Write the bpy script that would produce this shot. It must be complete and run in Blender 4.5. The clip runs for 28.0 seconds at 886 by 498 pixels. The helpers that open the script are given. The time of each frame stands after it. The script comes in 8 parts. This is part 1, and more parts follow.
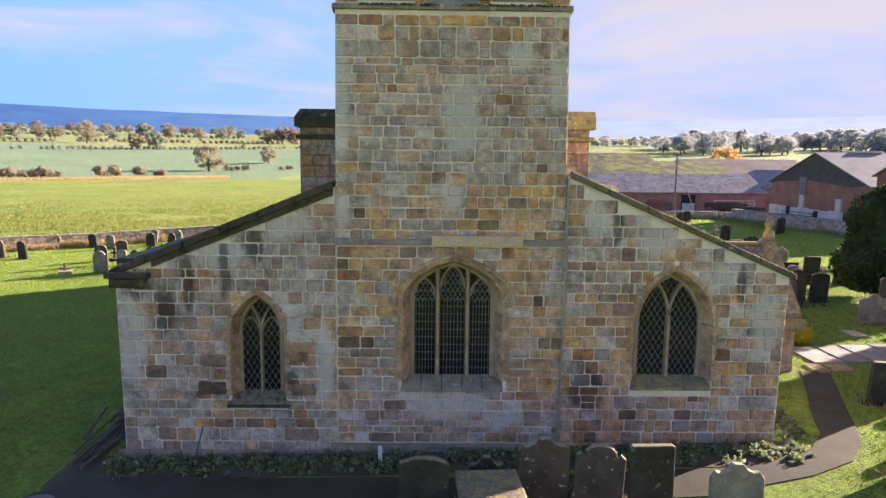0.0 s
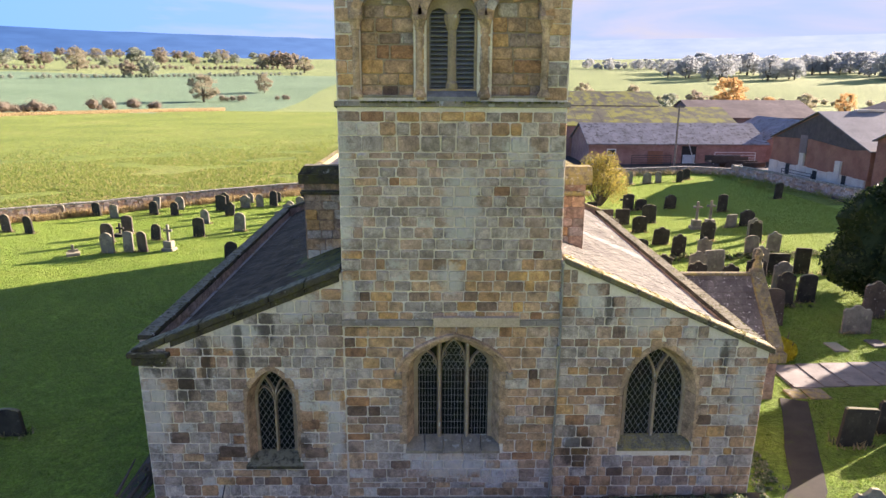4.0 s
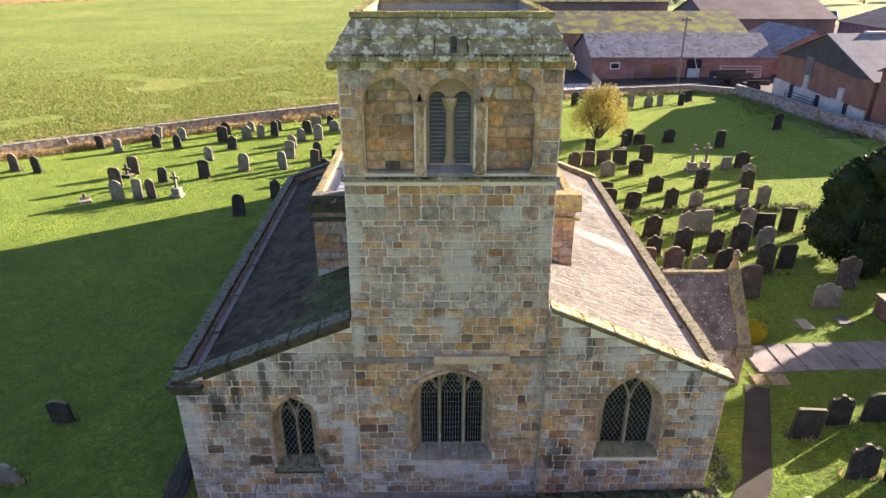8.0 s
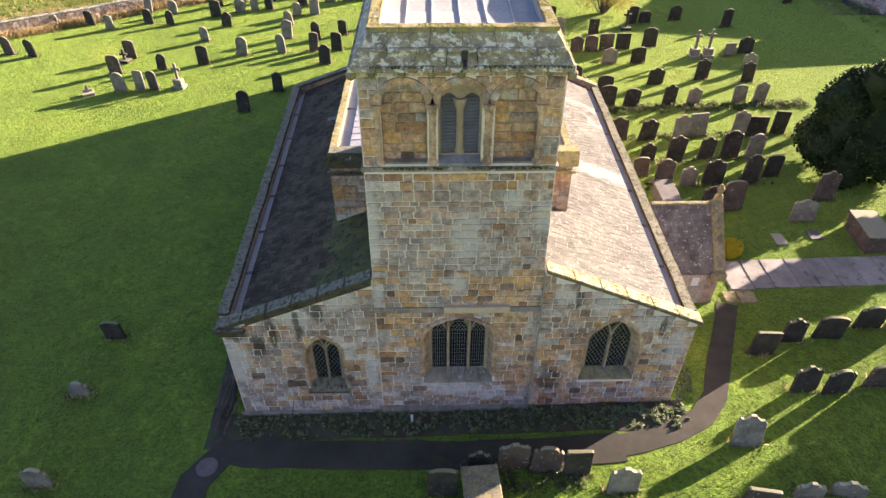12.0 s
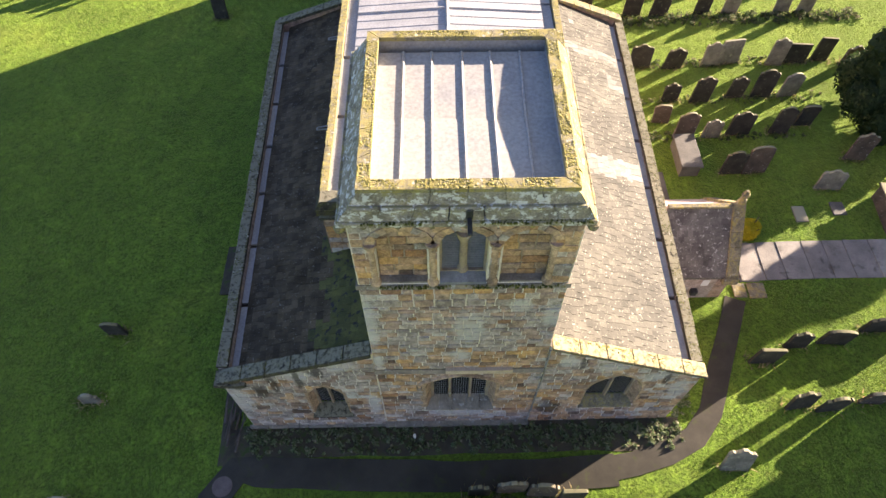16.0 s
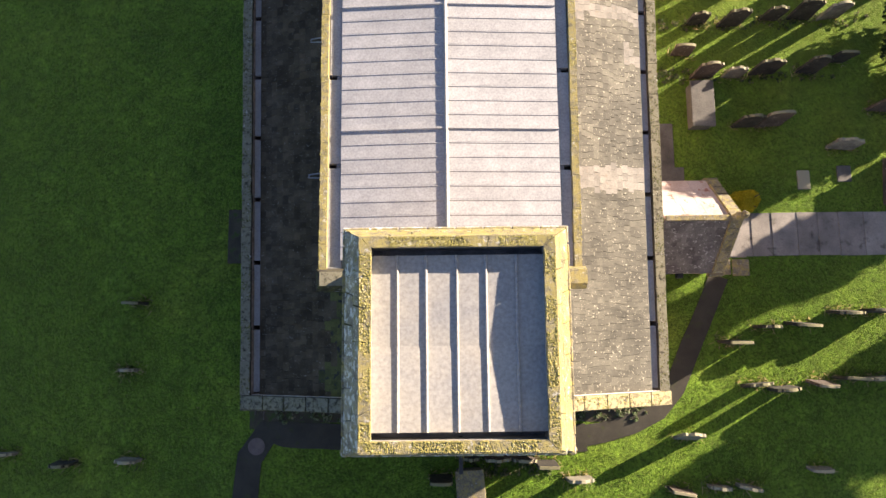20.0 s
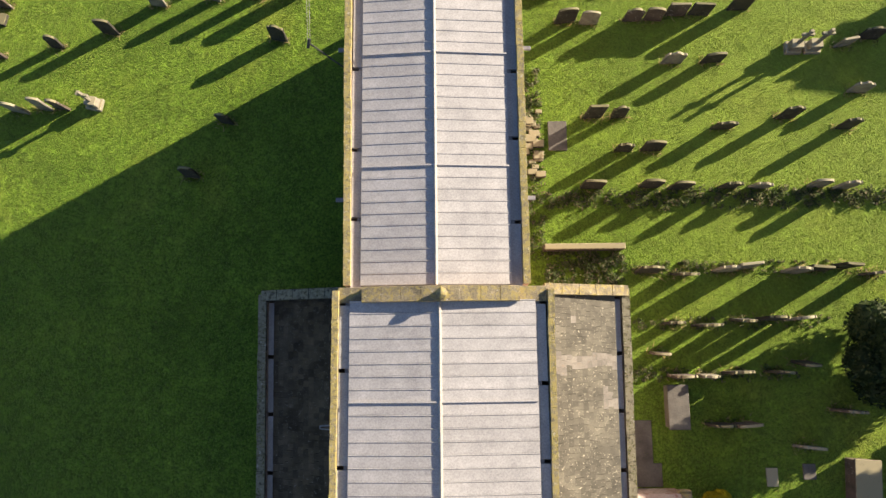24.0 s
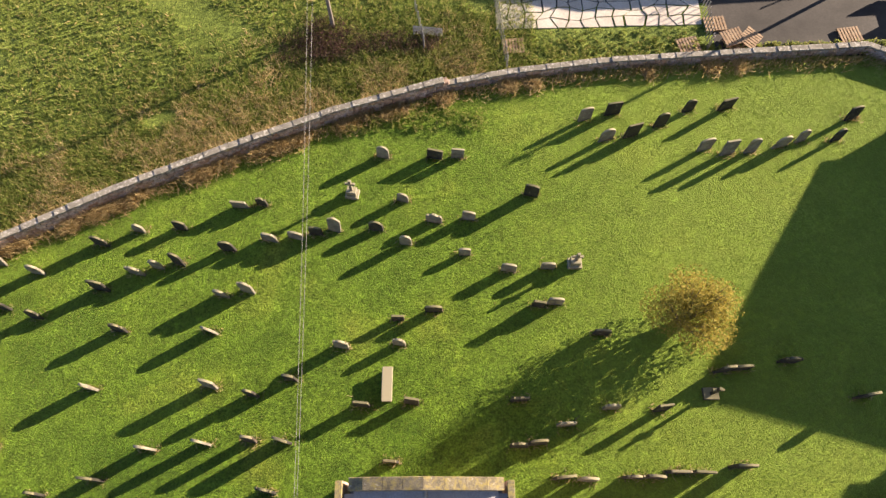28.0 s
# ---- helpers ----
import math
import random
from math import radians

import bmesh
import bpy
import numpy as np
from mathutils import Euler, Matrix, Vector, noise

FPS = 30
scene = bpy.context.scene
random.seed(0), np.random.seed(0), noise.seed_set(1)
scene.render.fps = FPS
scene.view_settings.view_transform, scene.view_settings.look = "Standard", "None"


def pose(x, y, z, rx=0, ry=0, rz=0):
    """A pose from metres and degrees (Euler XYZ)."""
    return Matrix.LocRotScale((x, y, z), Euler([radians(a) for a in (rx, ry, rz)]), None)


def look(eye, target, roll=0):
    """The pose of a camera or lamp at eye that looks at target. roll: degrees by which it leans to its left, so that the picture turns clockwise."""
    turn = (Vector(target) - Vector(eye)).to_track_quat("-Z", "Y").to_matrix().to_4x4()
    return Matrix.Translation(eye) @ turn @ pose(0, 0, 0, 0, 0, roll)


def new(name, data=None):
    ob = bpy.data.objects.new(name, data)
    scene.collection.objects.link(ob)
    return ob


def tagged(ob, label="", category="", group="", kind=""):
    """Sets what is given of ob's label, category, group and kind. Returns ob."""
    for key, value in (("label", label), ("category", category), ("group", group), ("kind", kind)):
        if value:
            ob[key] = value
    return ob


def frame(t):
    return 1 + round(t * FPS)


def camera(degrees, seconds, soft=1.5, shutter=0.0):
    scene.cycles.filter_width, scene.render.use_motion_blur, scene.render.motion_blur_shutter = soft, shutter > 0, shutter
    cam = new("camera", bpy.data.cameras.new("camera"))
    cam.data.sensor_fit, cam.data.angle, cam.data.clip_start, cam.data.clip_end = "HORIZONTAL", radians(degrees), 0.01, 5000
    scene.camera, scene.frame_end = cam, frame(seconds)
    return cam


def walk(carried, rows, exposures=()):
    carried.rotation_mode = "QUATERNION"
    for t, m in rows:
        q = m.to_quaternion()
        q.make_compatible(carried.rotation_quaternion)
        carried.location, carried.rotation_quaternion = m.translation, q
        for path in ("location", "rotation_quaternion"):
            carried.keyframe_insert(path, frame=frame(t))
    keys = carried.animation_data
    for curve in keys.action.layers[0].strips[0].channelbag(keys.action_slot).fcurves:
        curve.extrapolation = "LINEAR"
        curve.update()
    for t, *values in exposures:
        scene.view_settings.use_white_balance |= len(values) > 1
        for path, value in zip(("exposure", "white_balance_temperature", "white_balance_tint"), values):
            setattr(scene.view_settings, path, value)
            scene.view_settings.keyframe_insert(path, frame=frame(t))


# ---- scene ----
cam = camera(68.9, 28.0)
PATH = [
    (0, (0.095, 1.406, 5.378), (0.118, 3.388, 5.117), 0.6),
    (0.5, (0.081, 1.4, 5.609), (0.105, 3.379, 5.322), 0.5),
    (1, (0.082, 1.396, 5.867), (0.106, 3.37, 5.548), 0.4),
    (1.5, (0.076, 1.416, 6.226), (0.1, 3.385, 5.878), 0.4),
    (2, (0.078, 1.393, 6.679), (0.102, 3.357, 6.303), 0.4),
    (2.5, (0.063, 1.401, 7.103), (0.088, 3.36, 6.701), 0.4),
    (3, (0.059, 1.393, 7.571), (0.084, 3.346, 7.139), 0.4),
    (3.5, (0.057, 1.363, 8.02), (0.082, 3.31, 7.561), 0.3),
    (5.5, (0.041, 1.282, 9.885), (0.065, 3.187, 9.276), 0.3),
    (6, (0.042, 1.263, 10.35), (0.066, 3.153, 9.698), 0.3),
    (6.5, (0.069, 1.254, 10.823), (0.092, 3.128, 10.127), 0.3),
    (7, (0.088, 1.248, 11.279), (0.11, 3.106, 10.54), 0.2),
    (7.5, (0.103, 1.248, 11.711), (0.124, 3.09, 10.931), 0.1),
    (8, (0.079, 1.228, 12.173), (0.1, 3.049, 11.345), 0.1),
    (8.5, (0.054, 1.227, 12.618), (0.075, 3.021, 11.734), 0.1),
    (9, (0.041, 1.188, 13.058), (0.061, 2.953, 12.118), 0.0),
    (9.5, (0.03, 1.163, 13.469), (0.048, 2.897, 12.473), -0.1),
    (10, (-0.01, 1.119, 13.908), (0.009, 2.821, 12.858), -0.1),
    (10.5, (-0.025, 1.089, 14.318), (-0.008, 2.758, 13.216), -0.1),
    (11, (-0.084, 1.086, 14.74), (-0.065, 2.721, 13.588), -0.1),
    (11.5, (-0.189, 1.15, 15.161), (-0.165, 2.749, 13.959), 0.1),
    (12, (-0.222, 1.304, 15.591), (-0.194, 2.865, 14.341), 0.1),
    (12.5, (-0.207, 1.609, 16.061), (-0.182, 3.13, 14.762), 0.1),
    (14.5, (-0.152, 4.132, 17.949), (-0.133, 5.458, 16.452), -0.1),
    (15, (-0.152, 5.02, 18.418), (-0.133, 6.276, 16.862), -0.0),
    (15.5, (-0.129, 5.908, 18.89), (-0.114, 7.096, 17.281), -0.1),
    (16, (-0.119, 6.888, 19.356), (-0.106, 7.99, 17.687), -0.1),
    (16.5, (-0.103, 7.889, 19.829), (-0.092, 8.897, 18.101), -0.1),
    (17, (-0.069, 8.915, 20.292), (-0.06, 9.822, 18.509), -0.2),
    (17.5, (-0.045, 9.971, 20.773), (-0.038, 10.773, 18.941), -0.2),
    (18, (-0.003, 11.037, 21.254), (0.002, 11.731, 19.378), -0.3),
    (18.5, (0.038, 12.152, 21.734), (0.039, 12.735, 19.821), -0.6),
    (19, (0.075, 13.273, 22.181), (0.073, 13.745, 20.237), -1.0),
    (19.5, (0.108, 14.402, 22.659), (0.103, 14.763, 20.692), -1.3),
    (20, (0.126, 15.545, 23.136), (0.123, 15.799, 21.152), -1.3),
    (20.5, (0.2, 16.697, 23.604), (0.195, 16.892, 21.614), -2.4),
    (22.5, (0.251, 21.802, 25.435), (0.251, 22.046, 23.45), -0.7),
    (23, (0.307, 23.193, 25.895), (0.306, 23.454, 23.912), -0.8),
    (23.5, (0.296, 24.625, 26.249), (0.298, 24.905, 24.269), -0.3),
    (24, (0.353, 25.995, 26.623), (0.353, 26.297, 24.646), -0.6),
    (24.5, (0.383, 27.412, 26.959), (0.384, 27.742, 24.987), -0.4),
    (25, (0.444, 28.894, 27.276), (0.445, 29.274, 25.312), -0.4),
    (25.5, (0.488, 30.361, 27.572), (0.49, 30.81, 25.624), -0.2),
    (26, (0.589, 31.897, 27.974), (0.588, 32.415, 26.042), -0.5),
    (26.5, (0.694, 33.455, 28.241), (0.69, 34.043, 26.33), -0.8),
    (27, (0.74, 35.033, 28.545), (0.735, 35.69, 26.655), -0.8),
    (27.5, (0.753, 36.697, 28.908), (0.749, 37.415, 27.042), -0.6),
    (28, (0.717, 38.412, 29.259), (0.718, 39.189, 27.416), -0.1),
]
walk(cam, [(t, look(eye, target, roll)) for t, eye, target, roll in PATH], [(0, 2.46, 6500, 27), (4, 2.48, 6350, 27), (8, 2.52, 6400, 27), (13, 2.68, 6550, 25), (17, 2.54, 6650, 20), (20, 2.15, 6650, 18), (23, 1.88, 6750, 14), (25, 1.93, 6850, 16), (27, 2.0, 7000, 21), (28, 2.0, 7000, 21)])

# ---- world, sun ----
AZ, EL = 29.5, 16.2
world = bpy.data.worlds.new("sky")
scene.world = world
world.use_nodes = True
wn, wl = world.node_tree.nodes, world.node_tree.links
wn.clear()
sky = wn.new("ShaderNodeTexSky")
sky.sky_type, sky.sun_disc = "NISHITA", False
sky.sun_elevation, sky.sun_rotation = radians(EL), radians(90 - AZ)
sky.air_density, sky.dust_density, sky.ozone_density = 1.0, 0.3, 3.0
cloud = wn.new("ShaderNodeTexNoise")
cloud.inputs["Scale"].default_value, cloud.inputs["Detail"].default_value = 2.6, 6.0
cloud.inputs["Roughness"].default_value, cloud.inputs["Distortion"].default_value = 0.55, 0.4
wcoord, wmap = wn.new("ShaderNodeTexCoord"), wn.new("ShaderNodeMapping")
wmap.inputs["Scale"].default_value = (1.0, 1.0, 5.5)
wl.new(wcoord.outputs["Generated"], wmap.inputs["Vector"])
wl.new(wmap.outputs["Vector"], cloud.inputs["Vector"])
cramp = wn.new("ShaderNodeValToRGB")
cramp.color_ramp.elements[0].position, cramp.color_ramp.elements[1].position = 0.42, 0.66
wadd = wn.new("ShaderNodeMath")
wadd.operation = "MULTIPLY_ADD"
wadd.inputs[1].default_value = 0.2
wl.new(cloud.outputs["Fac"], wadd.inputs[2])
wl.new(wadd.outputs["Value"], cramp.inputs["Fac"])
wmix = wn.new("ShaderNodeMix")
wmix.data_type = "RGBA"
wl.new(cramp.outputs["Color"], wmix.inputs["Factor"])
# thin high haze evens out the glow round the sun
veil = wn.new("ShaderNodeMix")
veil.data_type, veil.blend_type = "RGBA", "DARKEN"
veil.inputs["Factor"].default_value = 1.0
# the blue deepens towards the north-west, away from the sun
wsep, wside, wblue = wn.new("ShaderNodeSeparateXYZ"), wn.new("ShaderNodeMapRange"), wn.new("ShaderNodeMix")
wl.new(wcoord.outputs["Generated"], wsep.inputs["Vector"])
wside.inputs["From Min"].default_value, wside.inputs["From Max"].default_value = -0.55, 0.3
wl.new(wsep.outputs["X"], wside.inputs["Value"])
wblue.data_type = "RGBA"
wblue.inputs[6].default_value, wblue.inputs[7].default_value = (0.72, 1.6, 3.35, 1), (1.2, 1.65, 2.45, 1)
wl.new(wside.outputs["Result"], wblue.inputs["Factor"])
wl.new(wsep.outputs["X"], wadd.inputs[0])
wl.new(wblue.outputs[2], veil.inputs[7])
wl.new(sky.outputs["Color"], veil.inputs[6])
wl.new(veil.outputs[2], wmix.inputs[6])
wmix.inputs[7].default_value = (1.75, 1.83, 2.0, 1)
bg, wout = wn.new("ShaderNodeBackground"), wn.new("ShaderNodeOutputWorld")
bg.inputs["Strength"].default_value = 0.075
# a clear sky: brightest low down, deeper overhead
wdome, whigh = wn.new("ShaderNodeMix"), wn.new("ShaderNodeMapRange")
wdome.data_type, wdome.blend_type = "RGBA", "MULTIPLY"
whigh.inputs["From Min"].default_value, whigh.inputs["From Max"].default_value = 0.18, 0.8
wl.new(wsep.outputs["Z"], whigh.inputs["Value"])
wl.new(whigh.outputs["Result"], wdome.inputs["Factor"])
wl.new(wmix.outputs[2], wdome.inputs[6])
wdome.inputs[7].default_value = (0.52, 0.58, 0.67, 1)
wl.new(wdome.outputs[2], bg.inputs["Color"])
wl.new(bg.outputs["Background"], wout.inputs["Surface"])
sun = new("sun", bpy.data.lights.new("sun", "SUN"))
sun.data.energy, sun.data.angle, sun.data.color = 4.5, radians(0.55), (1.0, 0.87, 0.68)
sun_dir = Vector((math.cos(radians(AZ)) * math.cos(radians(EL)), math.sin(radians(AZ)) * math.cos(radians(EL)), math.sin(radians(EL))))
sun.matrix_world = look(sun_dir * 60, (0, 0, 0))


# ---- helpers for building ----
def part(name, bm, material, parent=None, label=""):
    """Links a bmesh as one mesh object under its thing."""
    me = bpy.data.meshes.new(name)
    bm.to_mesh(me)
    bm.free()
    return part_mesh(name, me, material, parent, label)


def part_mesh(name, me, material, parent=None, label=""):
    if material and not me.materials:
        me.materials.append(material)
    ob = new(name, me)
    if parent:
        ob.parent = parent
    if label:
        ob["label"] = label
    return ob


def thing(name, place, label, category, group="", kind=""):
    """An empty at a thing's base, which its parts hang from."""
    ob = new(name)
    ob.empty_display_size = 0.2
    ob.location = place
    return tagged(ob, label, category, group, kind)


def bm_box(bm, x0, x1, y0, y1, z0, z1, bev=0.0):
    r = bmesh.ops.create_cube(bm, size=1.0, matrix=Matrix.LocRotScale(((x0 + x1) / 2, (y0 + y1) / 2, (z0 + z1) / 2), None, (x1 - x0, y1 - y0, z1 - z0)))
    if bev:
        es = list({e for v in r["verts"] for e in v.link_edges})
        bmesh.ops.bevel(bm, geom=es, offset=bev, segments=1, affect="EDGES")
    return bm


def box(x0, x1, y0, y1, z0, z1, bev=0.0):
    return bm_box(bmesh.new(), x0, x1, y0, y1, z0, z1, bev)


def hexa(bm, pts):
    """A six-sided block from eight corners: four below, then the four above them."""
    v = [bm.verts.new(p) for p in pts]
    for f in ((3, 2, 1, 0), (4, 5, 6, 7), (0, 1, 5, 4), (1, 2, 6, 5), (2, 3, 7, 6), (3, 0, 4, 7)):
        bm.faces.new([v[i] for i in f])
    return bm


def panel(outline, holes, y0, y1):
    """A wall standing along x: an outline of (x, z), with holes, from y0 to y1."""
    bm = bmesh.new()
    edges = []
    for loop in [outline] + holes:
        vs = [bm.verts.new((x, y0, z)) for x, z in loop]
        edges += [bm.edges.new((a, b)) for a, b in zip(vs, vs[1:] + vs[:1])]
    bmesh.ops.triangle_fill(bm, edges=edges, use_beauty=True)
    faces = list(bm.faces)
    r = bmesh.ops.extrude_face_region(bm, geom=faces)
    bmesh.ops.translate(bm, verts=[e for e in r["geom"] if isinstance(e, bmesh.types.BMVert)], vec=(0, y1 - y0, 0))
    bmesh.ops.recalc_face_normals(bm, faces=list(bm.faces))
    return bm


def arch(cx, half, spring, rise, n=10):
    """The points of an arch's head from its right springing over to its left one."""
    out = []
    if rise > half:
        r = (half * half + rise * rise) / (2 * half)
        top = math.asin(rise / r)
        right = [(cx + half - r + r * math.cos(top * i / n), spring + r * math.sin(top * i / n)) for i in range(n + 1)]
        out = right + [(2 * cx - x, z) for x, z in reversed(right[:-1])]
    else:
        # low heads are four-centred with a slight point, the others round
        p = 0.3 if rise < 0.9 * half else 0.04
        for i in range(2 * n + 1):
            a = math.pi * i / (2 * n)
            out.append((cx + half * math.cos(a), spring + rise * ((1 - p) * math.sin(a) + p * (1 - abs(math.cos(a))))))
    return out


def opening(cx, half, sill, spring, rise, n=10):
    return [(cx - half, sill), (cx + half, sill)] + arch(cx, half, spring, rise, n)


def band(inner, outer, y0, y1):
    """A solid ring between two open lines of (x, z) with equal counts."""
    bm = bmesh.new()
    rows = [[bm.verts.new((x, y, z)) for x, z in line] for line, y in ((inner, y0), (outer, y0), (outer, y1), (inner, y1))]
    for a, b in zip(rows, rows[1:] + rows[:1]):
        for i in range(len(a) - 1):
            bm.faces.new((a[i], a[i + 1], b[i + 1], b[i]))
    for i in (0, -1):
        bm.faces.new([r[i] for r in rows])
    bmesh.ops.recalc_face_normals(bm, faces=list(bm.faces))
    return bm


def lathe(bm, profile, cx, cy, seg=12):
    rings = [[bm.verts.new((cx + r * math.cos(math.tau * i / seg), cy + r * math.sin(math.tau * i / seg), z)) for i in range(seg)] for r, z in profile]
    for a, b in zip(rings, rings[1:]):
        for i in range(seg):
            bm.faces.new((a[i], a[(i + 1) % seg], b[(i + 1) % seg], b[i]))
    bm.faces.new(rings[-1])
    bm.faces.new(list(reversed(rings[0])))
    return bm


def rod(bm, a, b, r, seg=6, r2=None):
    a, b = Vector(a), Vector(b)
    q = (b - a).to_track_quat("Z", "Y")
    r2 = r if r2 is None else r2
    ring = lambda c, rr: [bm.verts.new(c + q @ Vector((rr * math.cos(math.tau * i / seg), rr * math.sin(math.tau * i / seg), 0))) for i in range(seg)]
    u, v = ring(a, r), ring(b, r2)
    for i in range(seg):
        bm.faces.new((u[i], u[(i + 1) % seg], v[(i + 1) % seg], v[i]))
    bm.faces.new(list(reversed(u)))
    bm.faces.new(v)
    return bm


def ground_z(x, y):
    """The lie of the land: a gentle fall to the north, flat fields, then rising country."""
    z = -0.15 + 0.03 * max(-25.0, min(25.0, x))
    d = math.hypot(x, y)
    if d > 235:
        k = min(d - 235, 900)
        z += 0.058 * k * min(1.0, k / 120)
    return z


# ---- materials ----
def material(name, rough=0.8, metal=0.0):
    m = bpy.data.materials.new(name)
    m.use_nodes = True
    b = m.node_tree.nodes["Principled BSDF"]
    b.inputs["Roughness"].default_value, b.inputs["Metallic"].default_value = rough, metal
    return m, m.node_tree.nodes, m.node_tree.links, b


def noise_node(n, l, scale, detail=4.0, rough=0.55, coord="Object", stretch=None):
    tex = n.new("ShaderNodeTexNoise")
    tex.inputs["Scale"].default_value, tex.inputs["Detail"].default_value, tex.inputs["Roughness"].default_value = scale, detail, rough
    if coord == "World":
        src = n.new("ShaderNodeNewGeometry").outputs["Position"]
    else:
        src = n.new("ShaderNodeTexCoord").outputs[coord]
    if stretch:
        mp = n.new("ShaderNodeMapping")
        mp.inputs["Scale"].default_value = stretch
        l.new(src, mp.inputs["Vector"])
        src = mp.outputs["Vector"]
    l.new(src, tex.inputs["Vector"])
    return tex.outputs["Fac"]


def ramp_node(n, l, src, stops):
    r = n.new("ShaderNodeValToRGB")
    e = r.color_ramp.elements
    while len(e) < len(stops):
        e.new(0.5)
    for el, (p, c) in zip(e, stops):
        el.position = p
        el.color = (*c, 1) if len(c) == 3 else c
    l.new(src, r.inputs["Fac"])
    return r.outputs["Color"]


def mix_node(n, l, fac, a, b, mode="MIX"):
    m = n.new("ShaderNodeMix")
    m.data_type, m.blend_type = "RGBA", mode
    for sock, v in ((m.inputs["Factor"], fac), (m.inputs[6], a), (m.inputs[7], b)):
        if isinstance(v, (int, float)):
            sock.default_value = v
        elif isinstance(v, tuple):
            sock.default_value = (*v, 1)
        else:
            l.new(v, sock)
    return m.outputs[2]


def bump_node(n, l, b, src, strength, dist=0.02):
    bp = n.new("ShaderNodeBump")
    bp.inputs["Strength"].default_value, bp.inputs["Distance"].default_value = strength, dist
    l.new(src, bp.inputs["Height"])
    l.new(bp.outputs["Normal"], b.inputs["Normal"])


BW = ((0, 0, 0), (1, 1, 1))


def mask(n, l, src, lo, hi):
    return ramp_node(n, l, src, [(lo, BW[0]), (hi, BW[1])])


def upper(n, l, lo, hi):
    """A ragged mask of the faces that look up, for lichen and painted sunlit tops."""
    up, rag = n.new("ShaderNodeSeparateXYZ"), n.new("ShaderNodeMath")
    l.new(n.new("ShaderNodeNewGeometry").outputs["Normal"], up.inputs["Vector"])
    rag.operation = "MULTIPLY_ADD"
    rag.inputs[1].default_value = 0.5
    l.new(up.outputs["Z"], rag.inputs[0])
    l.new(noise_node(n, l, 8.0, 6, 0.7, "World"), rag.inputs[2])
    return mask(n, l, rag.outputs[0], lo, hi)


def mat_grain(name, dark, light, rough=0.85, scale=3.0, fine=30.0, bump=0.4, spots=None, spot_at=(0.62, 0.68), spot_scale=9.0, coord="World", metal=0.0, dist=0.01, vary=0.0, tops=None):
    """A surface with broad stains, fine grain, relief and, if given, spots of lichen, moss or wear."""
    m, n, l, b = material(name, rough, metal)
    broad, grain = noise_node(n, l, scale, 4, 0.6, coord), noise_node(n, l, fine, 3, 0.6, coord)
    col = ramp_node(n, l, broad, [(0.3, dark), (0.7, light)])
    col = mix_node(n, l, 0.35, col, ramp_node(n, l, grain, [(0.3, (0.25, 0.25, 0.25)), (0.7, (0.8, 0.8, 0.8))]), "OVERLAY")
    if vary:
        both = n.new("ShaderNodeMath")
        both.operation = "ADD"
        l.new(n.new("ShaderNodeObjectInfo").outputs["Random"], both.inputs[0])
        l.new(n.new("ShaderNodeNewGeometry").outputs["Random Per Island"], both.inputs[1])
        wrap = n.new("ShaderNodeMath")
        wrap.operation = "FRACT"
        l.new(both.outputs[0], wrap.inputs[0])
        rnd = wrap.outputs[0]
        col = mix_node(n, l, vary, col, ramp_node(n, l, rnd, [(0.0, (0.2, 0.2, 0.2)), (1.0, (0.85, 0.85, 0.85))]), "OVERLAY")
    if spots:
        col = mix_node(n, l, mask(n, l, noise_node(n, l, spot_scale, 4, 0.6, coord), *spot_at), col, spots)
    if tops:
        col = mix_node(n, l, upper(n, l, 0.72, 0.9), col, tops)
    l.new(col, b.inputs["Base Color"])
    bump_node(n, l, b, grain, bump, dist)
    return m


def blotches(n, l, spots, ragged):
    """A mask of ragged patches on the west front: (x, z, half width, half height) each."""
    pos = n.new("ShaderNodeNewGeometry").outputs["Position"]
    best = None
    for x, z, rx, rz in spots:
        off, size, ln = n.new("ShaderNodeVectorMath"), n.new("ShaderNodeVectorMath"), n.new("ShaderNodeVectorMath")
        off.operation, size.operation, ln.operation = "SUBTRACT", "MULTIPLY", "LENGTH"
        off.inputs[1].default_value, size.inputs[1].default_value = (x, 0, z), (1 / rx, 0, 1 / rz)
        l.new(pos, off.inputs[0])
        l.new(off.outputs[0], size.inputs[0])
        l.new(size.outputs[0], ln.inputs[0])
        near = n.new("ShaderNodeMath")
        near.operation = "SUBTRACT"
        near.inputs[0].default_value = 1.0
        l.new(ln.outputs["Value"], near.inputs[1])
        if best is not None:
            top = n.new("ShaderNodeMath")
            top.operation = "MAXIMUM"
            l.new(best, top.inputs[0])
            l.new(near.outputs[0], top.inputs[1])
            best = top.outputs[0]
        else:
            best = near.outputs[0]
    rag = n.new("ShaderNodeMath")
    rag.operation = "MULTIPLY_ADD"
    rag.inputs[1].default_value = 0.55
    l.new(best, rag.inputs[0])
    l.new(ragged, rag.inputs[2])
    return mask(n, l, rag.outputs[0], 0.56, 0.78)


